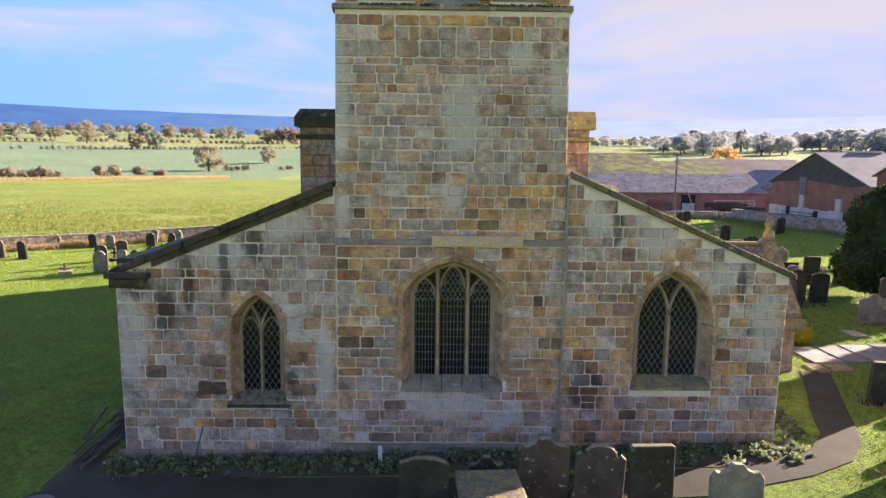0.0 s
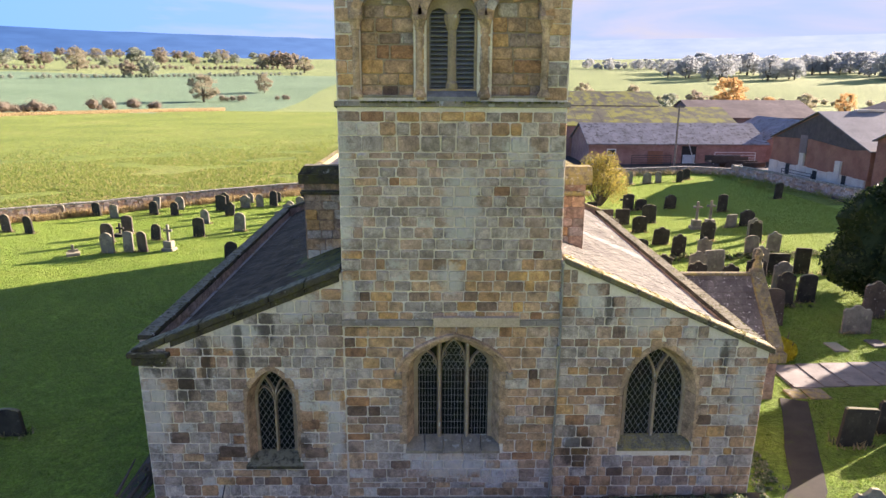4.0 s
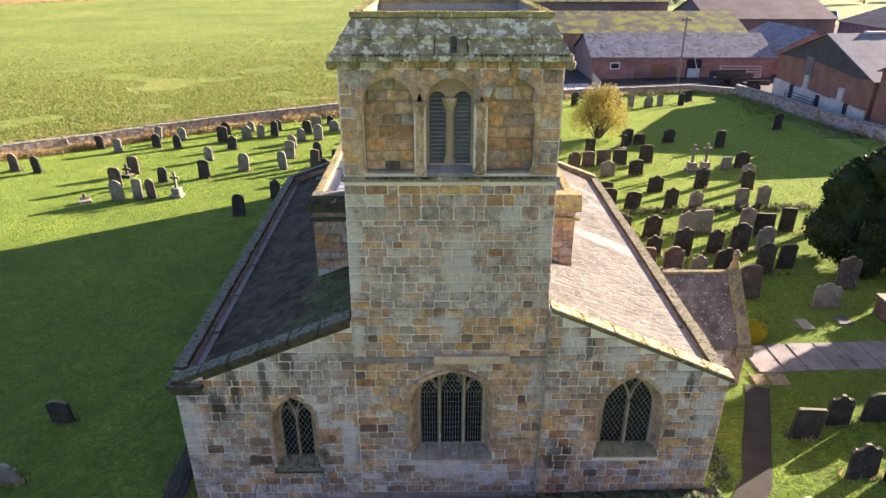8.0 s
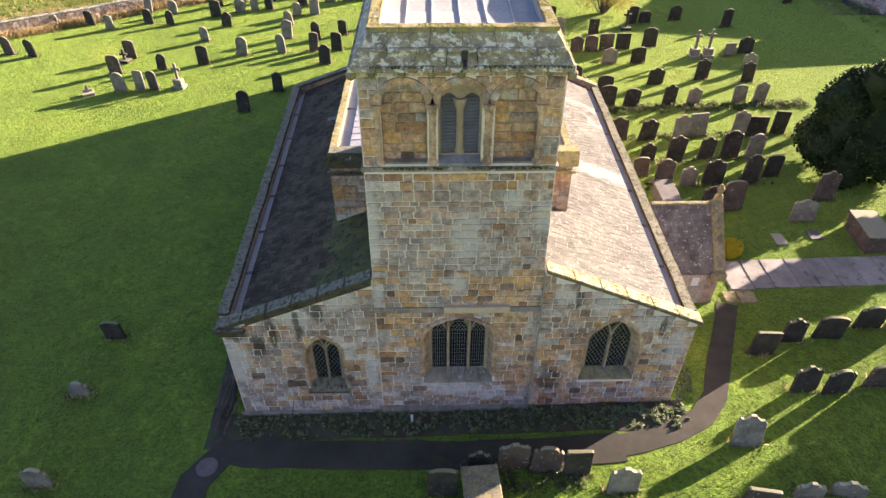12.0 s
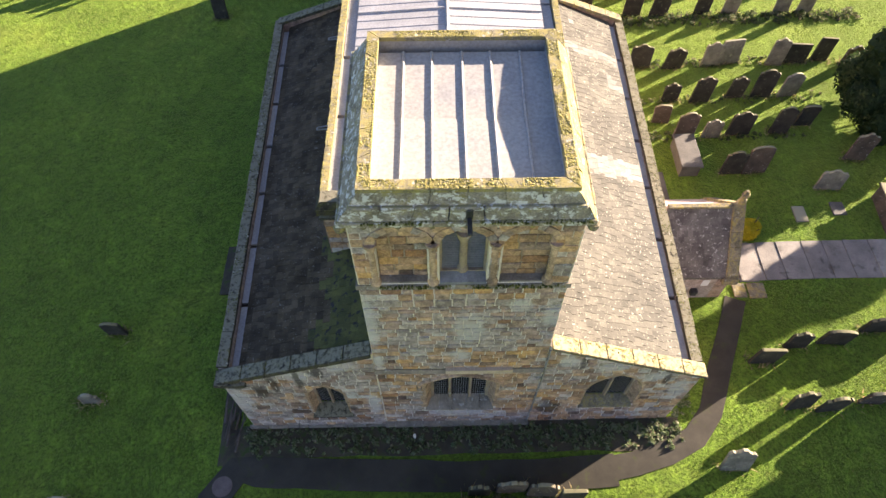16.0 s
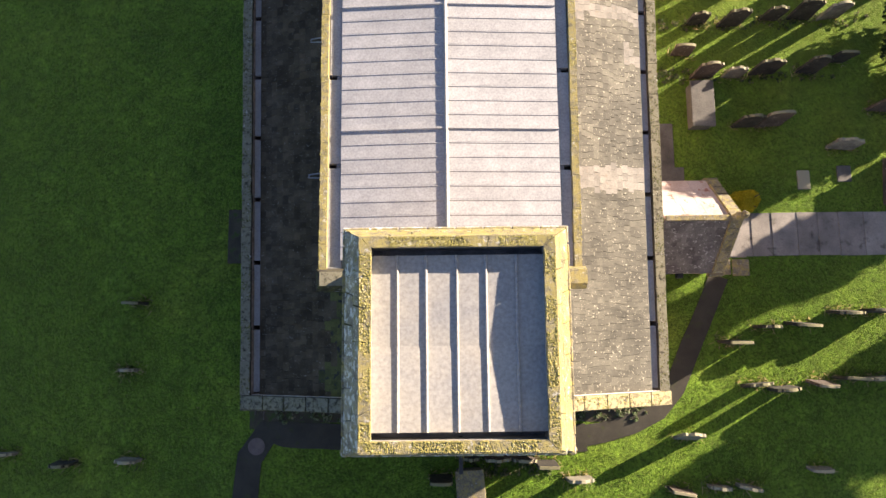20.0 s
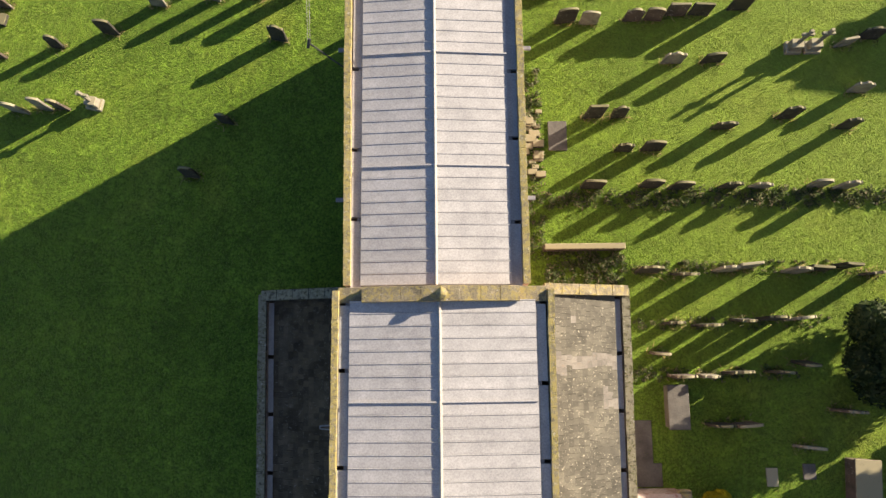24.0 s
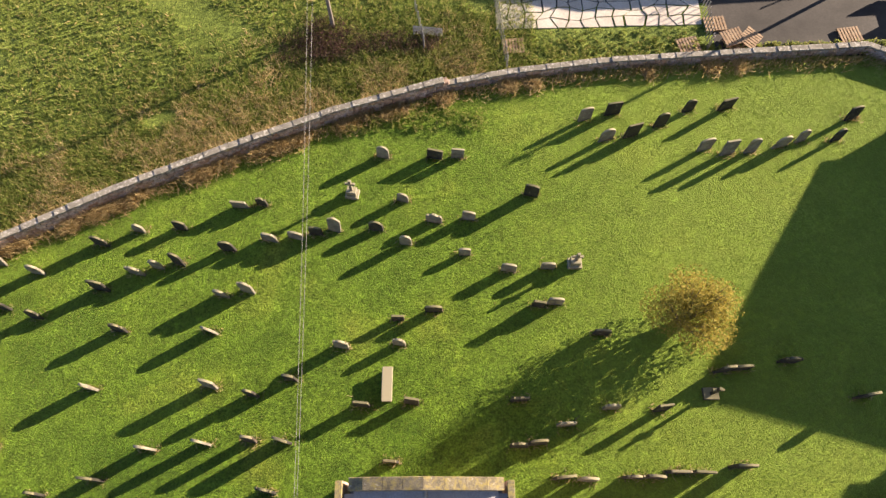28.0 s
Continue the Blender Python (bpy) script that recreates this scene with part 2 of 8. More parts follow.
# limewash and lichen on the quoins and under the copings; black runs below the leaking gutters
WASHED = [(-1.7, 6.6, 0.26, 1.7), (-1.65, 4.5, 0.2, 0.5), (2.35, 6.8, 0.3, 0.6), (1.6, 7.3, 0.4, 0.35), (0.55, 6.2, 0.5, 1.1), (0.35, 4.85, 0.3, 0.45), (0.4, 0.75, 1.1, 0.45), (-5.65, 2.0, 0.4, 1.3), (-3.9, 3.65, 0.7, 0.4), (-2.6, 4.3, 0.6, 0.5), (-2.0, 1.6, 0.25, 1.2), (3.1, 4.4, 0.35, 0.5), (4.2, 4.0, 0.6, 0.4), (5.6, 3.35, 0.7, 0.35), (6.4, 2.4, 0.4, 0.9)]
RUNS = [(-5.5, 3.05, 0.4, 0.35), (-4.55, 3.1, 0.17, 0.8), (-3.85, 3.4, 0.15, 0.95), (-3.3, 3.9, 0.25, 0.5), (-5.0, 2.6, 0.3, 0.7), (5.9, 3.1, 0.13, 0.6), (3.5, 4.3, 0.13, 0.55), (-2.65, 1.3, 0.2, 0.2), (3.0, 1.1, 0.5, 0.7)]


def mat_masonry(name, stops, lichen=0.66, mode="object"):
    """Squared rubble: each stone takes its own tint, with weathering and pale lichen over all."""
    m, n, l, b = material(name, 0.92)
    b.inputs["Specular IOR Level"].default_value = 0.25
    if mode == "object":
        rnd = n.new("ShaderNodeObjectInfo").outputs["Random"]
    else:
        rnd = n.new("ShaderNodeNewGeometry").outputs["Random Per Island"]
    tint = ramp_node(n, l, rnd, stops)
    broad = noise_node(n, l, 0.9, 4, 0.6, "World")
    mid = noise_node(n, l, 7.0, 6, 0.7, "World")
    grain = noise_node(n, l, 34.0, 5, 0.7, "World")
    col = mix_node(n, l, 0.5, tint, ramp_node(n, l, broad, [(0.3, (0.26, 0.26, 0.27)), (0.7, (0.76, 0.73, 0.70))]), "OVERLAY")
    grime = mask(n, l, noise_node(n, l, 2.3, 8, 0.72, "World"), 0.47, 0.66)
    col = mix_node(n, l, grime, col, mix_node(n, l, 0.55, col, (0.085, 0.07, 0.055)))
    col = mix_node(n, l, 0.46, col, ramp_node(n, l, mid, [(0.38, (0.18, 0.18, 0.18)), (0.5, (0.5, 0.5, 0.5)), (0.62, (0.82, 0.81, 0.80))]), "OVERLAY")
    col = mix_node(n, l, 0.3, col, ramp_node(n, l, grain, [(0.38, (0.14, 0.14, 0.14)), (0.62, (0.87, 0.87, 0.87))]), "OVERLAY")
    patch = mask(n, l, noise_node(n, l, 0.8, 3, 0.6, "World"), 0.42, 0.62)
    spots = mask(n, l, noise_node(n, l, 5.5, 8, 0.8, "World"), lichen - 0.09, lichen - 0.03)
    col = mix_node(n, l, mix_node(n, l, 1.0, spots, mix_node(n, l, patch, (0.15, 0.15, 0.15), (1.0, 1.0, 1.0)), "MULTIPLY"), col, (0.52, 0.51, 0.475))
    if mode == "object":
        ragged = noise_node(n, l, 9.0, 8, 0.8, "World")
        col = mix_node(n, l, blotches(n, l, WASHED, ragged), col, mix_node(n, l, 0.62, col, (0.56, 0.55, 0.535)))
        col = mix_node(n, l, blotches(n, l, RUNS, noise_node(n, l, 9.0, 8, 0.8, "World", (1.0, 1.0, 0.35))), col, mix_node(n, l, 0.75, col, (0.035, 0.03, 0.024)))
    runs = mask(n, l, noise_node(n, l, 5.0, 7, 0.76, "World", (1.0, 1.0, 0.3)), 0.56, 0.70)
    col = mix_node(n, l, runs, col, mix_node(n, l, 0.5, col, (0.06, 0.05, 0.04)))
    l.new(col, b.inputs["Base Color"])
    bump_node(n, l, b, mid, 0.9, 0.02)
    return m


GREY = [(0.0, (0.385, 0.325, 0.292)), (0.25, (0.465, 0.402, 0.366)), (0.5, (0.310, 0.258, 0.234)), (0.75, (0.440, 0.385, 0.356)), (0.9, (0.345, 0.296, 0.276)), (1.0, (0.405, 0.355, 0.332))]
TAUPE = [(0.0, (0.372, 0.263, 0.208)), (0.25, (0.453, 0.329, 0.262)), (0.5, (0.309, 0.213, 0.166)), (0.8, (0.418, 0.315, 0.262)), (1.0, (0.395, 0.271, 0.208))]
OCHRE = [(0.0, (0.446, 0.291, 0.183)), (0.25, (0.526, 0.361, 0.239)), (0.5, (0.441, 0.269, 0.155)), (0.72, (0.498, 0.347, 0.243)), (0.88, (0.561, 0.332, 0.137)), (0.95, (0.355, 0.217, 0.134)), (1.0, (0.423, 0.281, 0.183))]
RUST = [(0.0, (0.280, 0.150, 0.087)), (0.5, (0.395, 0.212, 0.114)), (1.0, (0.309, 0.174, 0.109))]
SOOT = [(0.0, (0.131, 0.087, 0.068)), (0.6, (0.212, 0.144, 0.111)), (1.0, (0.269, 0.187, 0.142))]
PALE = [(0.0, (0.492, 0.418, 0.376)), (0.6, (0.572, 0.500, 0.464)), (1.0, (0.446, 0.375, 0.338))]
BROWN = [(0.0, (0.378, 0.256, 0.173)), (0.4, (0.475, 0.337, 0.231)), (0.7, (0.406, 0.281, 0.188)), (1.0, (0.504, 0.364, 0.257))]
MIXED = GREY[:2] + [(0.45, TAUPE[1][1]), (0.6, TAUPE[2][1]), (0.75, OCHRE[3][1]), (0.9, GREY[3][1]), (1.0, RUST[2][1])]
M_STONE = mat_masonry("grey sandstone", GREY)
M_TAUPE = mat_masonry("taupe sandstone", TAUPE, 0.68)
M_OCHRE = mat_masonry("ochre sandstone", OCHRE, 0.72)
M_RUST = mat_masonry("rust-brown ironstone", RUST, 0.74)
M_SOOT = mat_masonry("dark brown sandstone", SOOT, 0.74)
M_PALE = mat_masonry("lichen-white sandstone", PALE, 0.58)
M_BROWN = mat_masonry("brown dressed sandstone", BROWN, 0.73)
M_STONE_J = mat_masonry("grey sandstone rubble", MIXED, 0.66, "island")
M_MORTAR = mat_grain("lime mortar", (0.58, 0.515, 0.44), (0.77, 0.70, 0.615), 0.95, 1.1, 30.0)
M_DRESS = mat_grain("dressed sandstone", (0.24, 0.185, 0.13), (0.38, 0.30, 0.22), 0.9, 2.5, 30.0, 0.5, (0.44, 0.43, 0.39), (0.66, 0.70), 5.0)
M_STRING = mat_grain("weathered string course", (0.16, 0.138, 0.105), (0.33, 0.285, 0.22), 0.95, 3.0, 25.0, 0.7, (0.40, 0.39, 0.34), (0.62, 0.68), 7.0)
def mat_lichen(name, dark, light, crust, crust_at, moss, moss_at, tops=None):
    """Old stone with pale crusts, ragged moss and, if given, a lichen or painted sunlit colour on the upper faces."""
    m, n, l, b = material(name, 0.95)
    b.inputs["Specular IOR Level"].default_value = 0.2
    broad, grain = noise_node(n, l, 3.0, 5, 0.65, "World"), noise_node(n, l, 30.0, 5, 0.7, "World")
    col = ramp_node(n, l, broad, [(0.32, dark), (0.68, light)])
    col = mix_node(n, l, 0.6, col, ramp_node(n, l, grain, [(0.34, (0.15, 0.15, 0.15)), (0.66, (0.86, 0.86, 0.86))]), "OVERLAY")
    col = mix_node(n, l, mask(n, l, noise_node(n, l, 6.0, 8, 0.75, "World"), moss_at - 0.03, moss_at + 0.06), col, mix_node(n, l, 0.75, col, moss))
    patch = mask(n, l, noise_node(n, l, 5.5, 9, 0.72, "World", (1.0, 1.0, 1.3)), crust_at - 0.012, crust_at + 0.02)
    col = mix_node(n, l, patch, col, mix_node(n, l, 0.85, col, crust))
    if tops:
        col = mix_node(n, l, upper(n, l, 0.86, 1.02), col, tops)
    l.new(col, b.inputs["Base Color"])
    bump_node(n, l, b, grain, 0.9, 0.02)
    return m


M_LEAD = mat_grain("weathered lead sheet", (0.30, 0.299, 0.301), (0.40, 0.396, 0.395), 0.62, 1.6, 18.0, 0.12, None, coord="World", vary=0.10)
M_LEADT = mat_grain("stained lead sheet", (0.30, 0.296, 0.288), (0.41, 0.38, 0.325), 0.6, 0.9, 14.0, 0.15, None, coord="World", vary=0.08)
# near-black faces; the upper ones paler with lichen and painted light
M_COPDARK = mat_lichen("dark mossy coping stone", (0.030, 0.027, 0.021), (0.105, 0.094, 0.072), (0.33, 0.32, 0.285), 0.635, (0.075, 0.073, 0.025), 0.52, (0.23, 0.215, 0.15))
M_COPING = mat_lichen("lichened coping stone", (0.13, 0.115, 0.08), (0.30, 0.26, 0.175), (0.46, 0.44, 0.38), 0.62, (0.33, 0.27, 0.085), 0.52)
# a lit copy: sun on the lichened upper faces is put into the tan
M_COPSOUTH = mat_lichen("coping stone with lichen and painted sun", (0.07, 0.062, 0.045), (0.20, 0.175, 0.125), (0.45, 0.43, 0.38), 0.61, (0.17, 0.145, 0.05), 0.52, (0.40, 0.345, 0.19))
M_YELLOW = mat_lichen("yellow lichened coping stone", (0.15, 0.135, 0.085), (0.34, 0.30, 0.19), (0.48, 0.46, 0.40), 0.61, (0.34, 0.285, 0.09), 0.48)
M_PARAPET = mat_lichen("lichen-patched parapet stone", (0.15, 0.132, 0.104), (0.42, 0.375, 0.305), (0.70, 0.695, 0.67), 0.54, (0.25, 0.215, 0.075), 0.56, (0.30, 0.27, 0.14))
M_LEADDARK = mat_grain("dark lead roll", (0.12, 0.12, 0.13), (0.26, 0.26, 0.27), 0.6)
M_SLATE = mat_grain("dark stone slate", (0.044, 0.032, 0.019), (0.104, 0.079, 0.050), 0.85, 1.2, 22.0, 0.6, (0.40, 0.38, 0.33), (0.665, 0.69), 21.0, vary=0.5)
M_SLATE_S = mat_grain("weathered stone slate", (0.054, 0.050, 0.038), (0.118, 0.110, 0.085), 0.85, 1.0, 22.0, 0.6, (0.42, 0.39, 0.30), (0.63, 0.66), 15.0, vary=0.4)
M_SLATE.node_tree.nodes["Principled BSDF"].inputs["Specular IOR Level"].default_value = 0.15
M_GLASS, _n, _l, _b = material("old window glass", 0.08)
_b.inputs["Base Color"].default_value = (0.008, 0.010, 0.011, 1)
_b.inputs["Specular IOR Level"].default_value = 0.14
M_CAME = mat_grain("lead cames", (0.16, 0.165, 0.165), (0.3, 0.3, 0.3), 0.5, 4.0, 30.0)
M_LOUVRE = mat_grain("grey louvre slats", (0.12, 0.125, 0.135), (0.20, 0.205, 0.215), 0.6)
M_IRON = mat_grain("black iron", (0.015, 0.015, 0.017), (0.04, 0.04, 0.042), 0.5)


def mat_grass(name, a, b_, c, big=0.12, bump=0.8, sheen=0.5, painted_sun=False):
    m, n, l, b = material(name, 0.9)
    b.inputs["Specular IOR Level"].default_value = 0.15
    b.inputs["Sheen Weight"].default_value, b.inputs["Sheen Roughness"].default_value = sheen, 0.45
    b.inputs["Sheen Tint"].default_value = (0.62, 0.72, 0.18, 1)
    broad = noise_node(n, l, big, 5, 0.6, "World")
    mid = noise_node(n, l, 0.9, 7, 0.72, "World")
    fine = noise_node(n, l, 11.0, 6, 0.75, "World")
    col = ramp_node(n, l, broad, [(0.3, a), (0.55, b_), (0.75, c)])
    col = mix_node(n, l, 0.55, col, ramp_node(n, l, mid, [(0.34, (0.24, 0.26, 0.24)), (0.66, (0.76, 0.72, 0.66))]), "OVERLAY")
    tuft = noise_node(n, l, 3.4, 6, 0.75, "World")
    col = mix_node(n, l, 0.6, col, ramp_node(n, l, tuft, [(0.36, (0.16, 0.19, 0.17)), (0.64, (0.84, 0.80, 0.72))]), "OVERLAY")
    col = mix_node(n, l, 0.9, col, ramp_node(n, l, fine, [(0.36, (0.10, 0.11, 0.10)), (0.64, (0.90, 0.88, 0.82))]), "OVERLAY")
    if painted_sun:
        # sunlight on the south-east lawn is put into the colour as lighter, yellower grass
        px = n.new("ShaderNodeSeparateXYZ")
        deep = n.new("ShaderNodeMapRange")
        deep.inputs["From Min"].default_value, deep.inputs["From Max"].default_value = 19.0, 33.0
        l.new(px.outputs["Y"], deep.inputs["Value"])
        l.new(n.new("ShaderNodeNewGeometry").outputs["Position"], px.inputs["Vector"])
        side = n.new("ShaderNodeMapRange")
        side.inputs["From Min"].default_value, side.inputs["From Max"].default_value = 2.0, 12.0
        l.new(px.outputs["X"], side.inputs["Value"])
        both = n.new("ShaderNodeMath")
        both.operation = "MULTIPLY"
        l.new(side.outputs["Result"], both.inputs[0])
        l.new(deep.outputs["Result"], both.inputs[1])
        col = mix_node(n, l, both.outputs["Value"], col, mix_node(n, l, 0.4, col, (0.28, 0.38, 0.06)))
    l.new(col, b.inputs["Base Color"])
    bump_node(n, l, b, fine, bump, 0.14)
    return m


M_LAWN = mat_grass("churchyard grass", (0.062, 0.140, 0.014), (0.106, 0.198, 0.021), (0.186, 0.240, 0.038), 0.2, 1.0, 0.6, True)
M_PASTURE = mat_grass("pasture", (0.110, 0.162, 0.036), (0.155, 0.208, 0.05), (0.215, 0.228, 0.078), 0.05, 0.8, 0.07)
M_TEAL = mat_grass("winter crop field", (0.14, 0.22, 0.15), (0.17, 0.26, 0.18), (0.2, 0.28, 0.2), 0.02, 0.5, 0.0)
# paler than the pasture: haze over distance is put into the colour
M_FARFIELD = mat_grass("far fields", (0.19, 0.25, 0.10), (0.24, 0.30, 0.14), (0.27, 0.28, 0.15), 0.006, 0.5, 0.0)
M_TARMAC = mat_grain("damp tarmac", (0.036, 0.033, 0.025), (0.068, 0.061, 0.046), 0.9, 1.0, 60.0, 0.35, (0.055, 0.06, 0.025), (0.58, 0.7), 3.0)
M_TARMAC.node_tree.nodes["Principled BSDF"].inputs["Specular IOR Level"].default_value = 0.25
M_FLAG = mat_grain("stone flags", (0.16, 0.146, 0.128), (0.29, 0.262, 0.228), 0.85, 1.5, 30.0, 0.4, (0.07, 0.06, 0.045), (0.58, 0.72), 2.2, vary=0.25)


# ---- the land ----
def spaced(fine0, fine1, step, far, growth=1.22):
    out = [fine0 + step * i for i in range(int((fine1 - fine0) / step) + 1)]
    for sign, start in ((1, out[-1]), (-1, out[0])):
        s, p = step, start
        while abs(p) < far:
            s *= growth
            p += sign * s
            out.append(p)
    return sorted(out)


WALL_LINE = [(-75, 17), (-48, 33), (-30.2, 45.7), (-25.6, 48.6), (-21.0, 51.5), (-16.0, 54.0), (-10.4, 56.4), (-4.8, 58.6), (0.8, 60.3), (4.3, 61.0), (9.2, 61.6), (17.0, 62.0), (24.0, 62.3), (27.4, 60.4), (28.6, 55.5), (29.6, 49.0), (31.2, 43.0), (33.0, 33.0), (35.0, 20.0), (35.0, -25.0)]


def wall_y(x):
    for (xa, ya), (xb, yb) in zip(WALL_LINE, WALL_LINE[1:14]):
        if xa <= x <= xb:
            return ya + (yb - ya) * (x - xa) / (xb - xa)
    return None


def in_yard(x, y):
    if x < -75 or x > 31:
        return x < 35 and y < 40
    w = wall_y(x)
    return y < (w if w is not None else 45)


def field_kind(x, y):
    if in_yard(x, y):
        return 0
    if x > 15.6 and y > 60 and x < 75 and y < 125 or 3.6 < x <= 15.6 and 66 < y < 125 or x > 29 and 28 < y < 125 and x < 90:
        return 4
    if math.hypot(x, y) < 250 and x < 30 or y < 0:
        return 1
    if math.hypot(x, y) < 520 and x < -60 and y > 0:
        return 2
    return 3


xs, ys = spaced(-46, 46, 1.0, 4600, 1.12), spaced(-6, 72, 1.0, 4600, 1.12)
me = bpy.data.meshes.new("ground")
me.from_pydata([(x, y, ground_z(x, y)) for y in ys for x in xs], [], [(j * len(xs) + i, j * len(xs) + i + 1, (j + 1) * len(xs) + i + 1, (j + 1) * len(xs) + i) for j in range(len(ys) - 1) for i in range(len(xs) - 1)])
M_YARD = mat_grain("farmyard concrete and mud", (0.022, 0.02, 0.017), (0.06, 0.054, 0.046), 0.85, 0.4, 8.0)
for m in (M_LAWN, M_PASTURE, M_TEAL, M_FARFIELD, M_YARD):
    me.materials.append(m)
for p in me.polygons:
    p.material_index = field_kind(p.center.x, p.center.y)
    p.use_smooth = True
ground = tagged(new("ground", me), "grass churchyard running out to green pasture and rising fields", "ground", kind="structure")


def strip(name, points, width, mat, lift, label, category):
    """A path laid on the ground along a line of points."""
    bm = bmesh.new()
    fine = []
    for (xa, ya), (xb, yb) in zip(points, points[1:]):
        k = max(1, int(math.hypot(xb - xa, yb - ya) / 0.6))
        fine += [(xa + (xb - xa) * i / k, ya + (yb - ya) * i / k) for i in range(k)]
    fine.append(points[-1])
    rows = []
    for i, (x, y) in enumerate(fine):
        a, b = fine[max(0, i - 1)], fine[min(len(fine) - 1, i + 1)]
        d = Vector((b[0] - a[0], b[1] - a[1])).normalized()
        row = []
        for s in (-1, 1):
            w = width / 2 * (1 + 0.12 * noise.noise(Vector((x * 0.9, y * 0.9, s * 7.0))))
            px, py = x - d.y * s * w, y + d.x * s * w
            row.append((px, py))
        rows.append([bm.verts.new((row[0][0], row[0][1], ground_z(*row[0]) - 0.05)), bm.verts.new((row[0][0], row[0][1], ground_z(*row[0]) + lift)), bm.verts.new((row[1][0], row[1][1], ground_z(*row[1]) + lift)), bm.verts.new((row[1][0], row[1][1], ground_z(*row[1]) - 0.05))])
    for a, b in zip(rows, rows[1:]):
        for i in range(3):
            bm.faces.new((a[i], b[i], b[i + 1], a[i + 1]))
    bmesh.ops.recalc_face_normals(bm, faces=list(bm.faces))
    return tagged(part(name, bm, mat), label, category, kind="structure")


strip("path", [(-7.9, -6), (-7.4, 4), (-7.0, 9.0), (-6.8, 11.2), (-6.2, 12.05), (-3.7, 11.9), (0.5, 11.75), (3.2, 11.75), (5.0, 11.85)], 0.9, M_TARMAC, 0.03, "damp dark tarmac footpath before the church", "path")
strip("path", [(4.6, 11.85), (5.6, 12.0), (6.6, 12.3), (7.5, 12.75), (8.15, 13.5), (8.8, 15.0), (9.6, 16.7), (9.9, 17.4)], 0.7, M_TARMAC, 0.024, "narrow dark tarmac footpath to the porch", "path")

# ---- the church ----
church = thing("church", (0, 0, 0), "medieval sandstone parish church with square west tower", "church")
YW, TX0, TX1 = 13.4, -1.77, 2.53
rng = random.Random(7)


def stone_mesh(seed):
    """A squared block with knocked-off corners and a slightly domed, uneven face."""
    r = random.Random(seed)
    me = bpy.data.meshes.new("stone")
    j = lambda k: r.uniform(-k, k)
    cut = [(r.uniform(0.03, 0.12), r.uniform(0.04, 0.16)) for _ in range(4)]
    ring = []
    for (sx, sz), (cx, cz), first in zip(((-1, -1), (1, -1), (1, 1), (-1, 1)), cut, (0, 1, 0, 1)):
        a, b = (sx * 0.5, sz * (0.5 - cz)), (sx * (0.5 - cx), sz * 0.5)
        ring += [a, b] if first == 0 else [b, a]
    v = []
    for y, k, jit in ((0.6, 1.0, 0.0), (-0.5, 0.99, 0.014), (-1.0, 0.88, 0.02)):
        for x, z in ring:
            v.append((x * k + j(jit), y + (j(0.2) if k < 0.95 else 0), z * k + j(jit)))
    v.append((j(0.15), -1.0 + j(0.25), j(0.15)))
    f = [(16 + i, 16 + (i + 1) % 8, 24) for i in range(8)]
    for a in (0, 8):
        f += [(a + i, a + (i + 1) % 8, a + 8 + (i + 1) % 8, a + 8 + i) for i in range(8)]
    me.from_pydata(v, [], f)
    return me


STONES = {}
for key, mat in (("g", M_STONE), ("t", M_TAUPE), ("o", M_OCHRE), ("r", M_RUST), ("d", M_SOOT), ("l", M_PALE)):
    STONES[key] = [stone_mesh(k) for k in range(10)]
    for s in STONES[key]:
        s.materials.append(mat)


def inside_spans(poly, z):
    """Where the level z runs inside an outline of (x, z)."""
    cuts = []
    for (xa, za), (xb, zb) in zip(poly, poly[1:] + poly[:1]):
        if (za > z) != (zb > z):
            cuts.append(xa + (xb - xa) * (z - za) / (zb - za))
    cuts.sort()
    return list(zip(cuts[::2], cuts[1::2]))


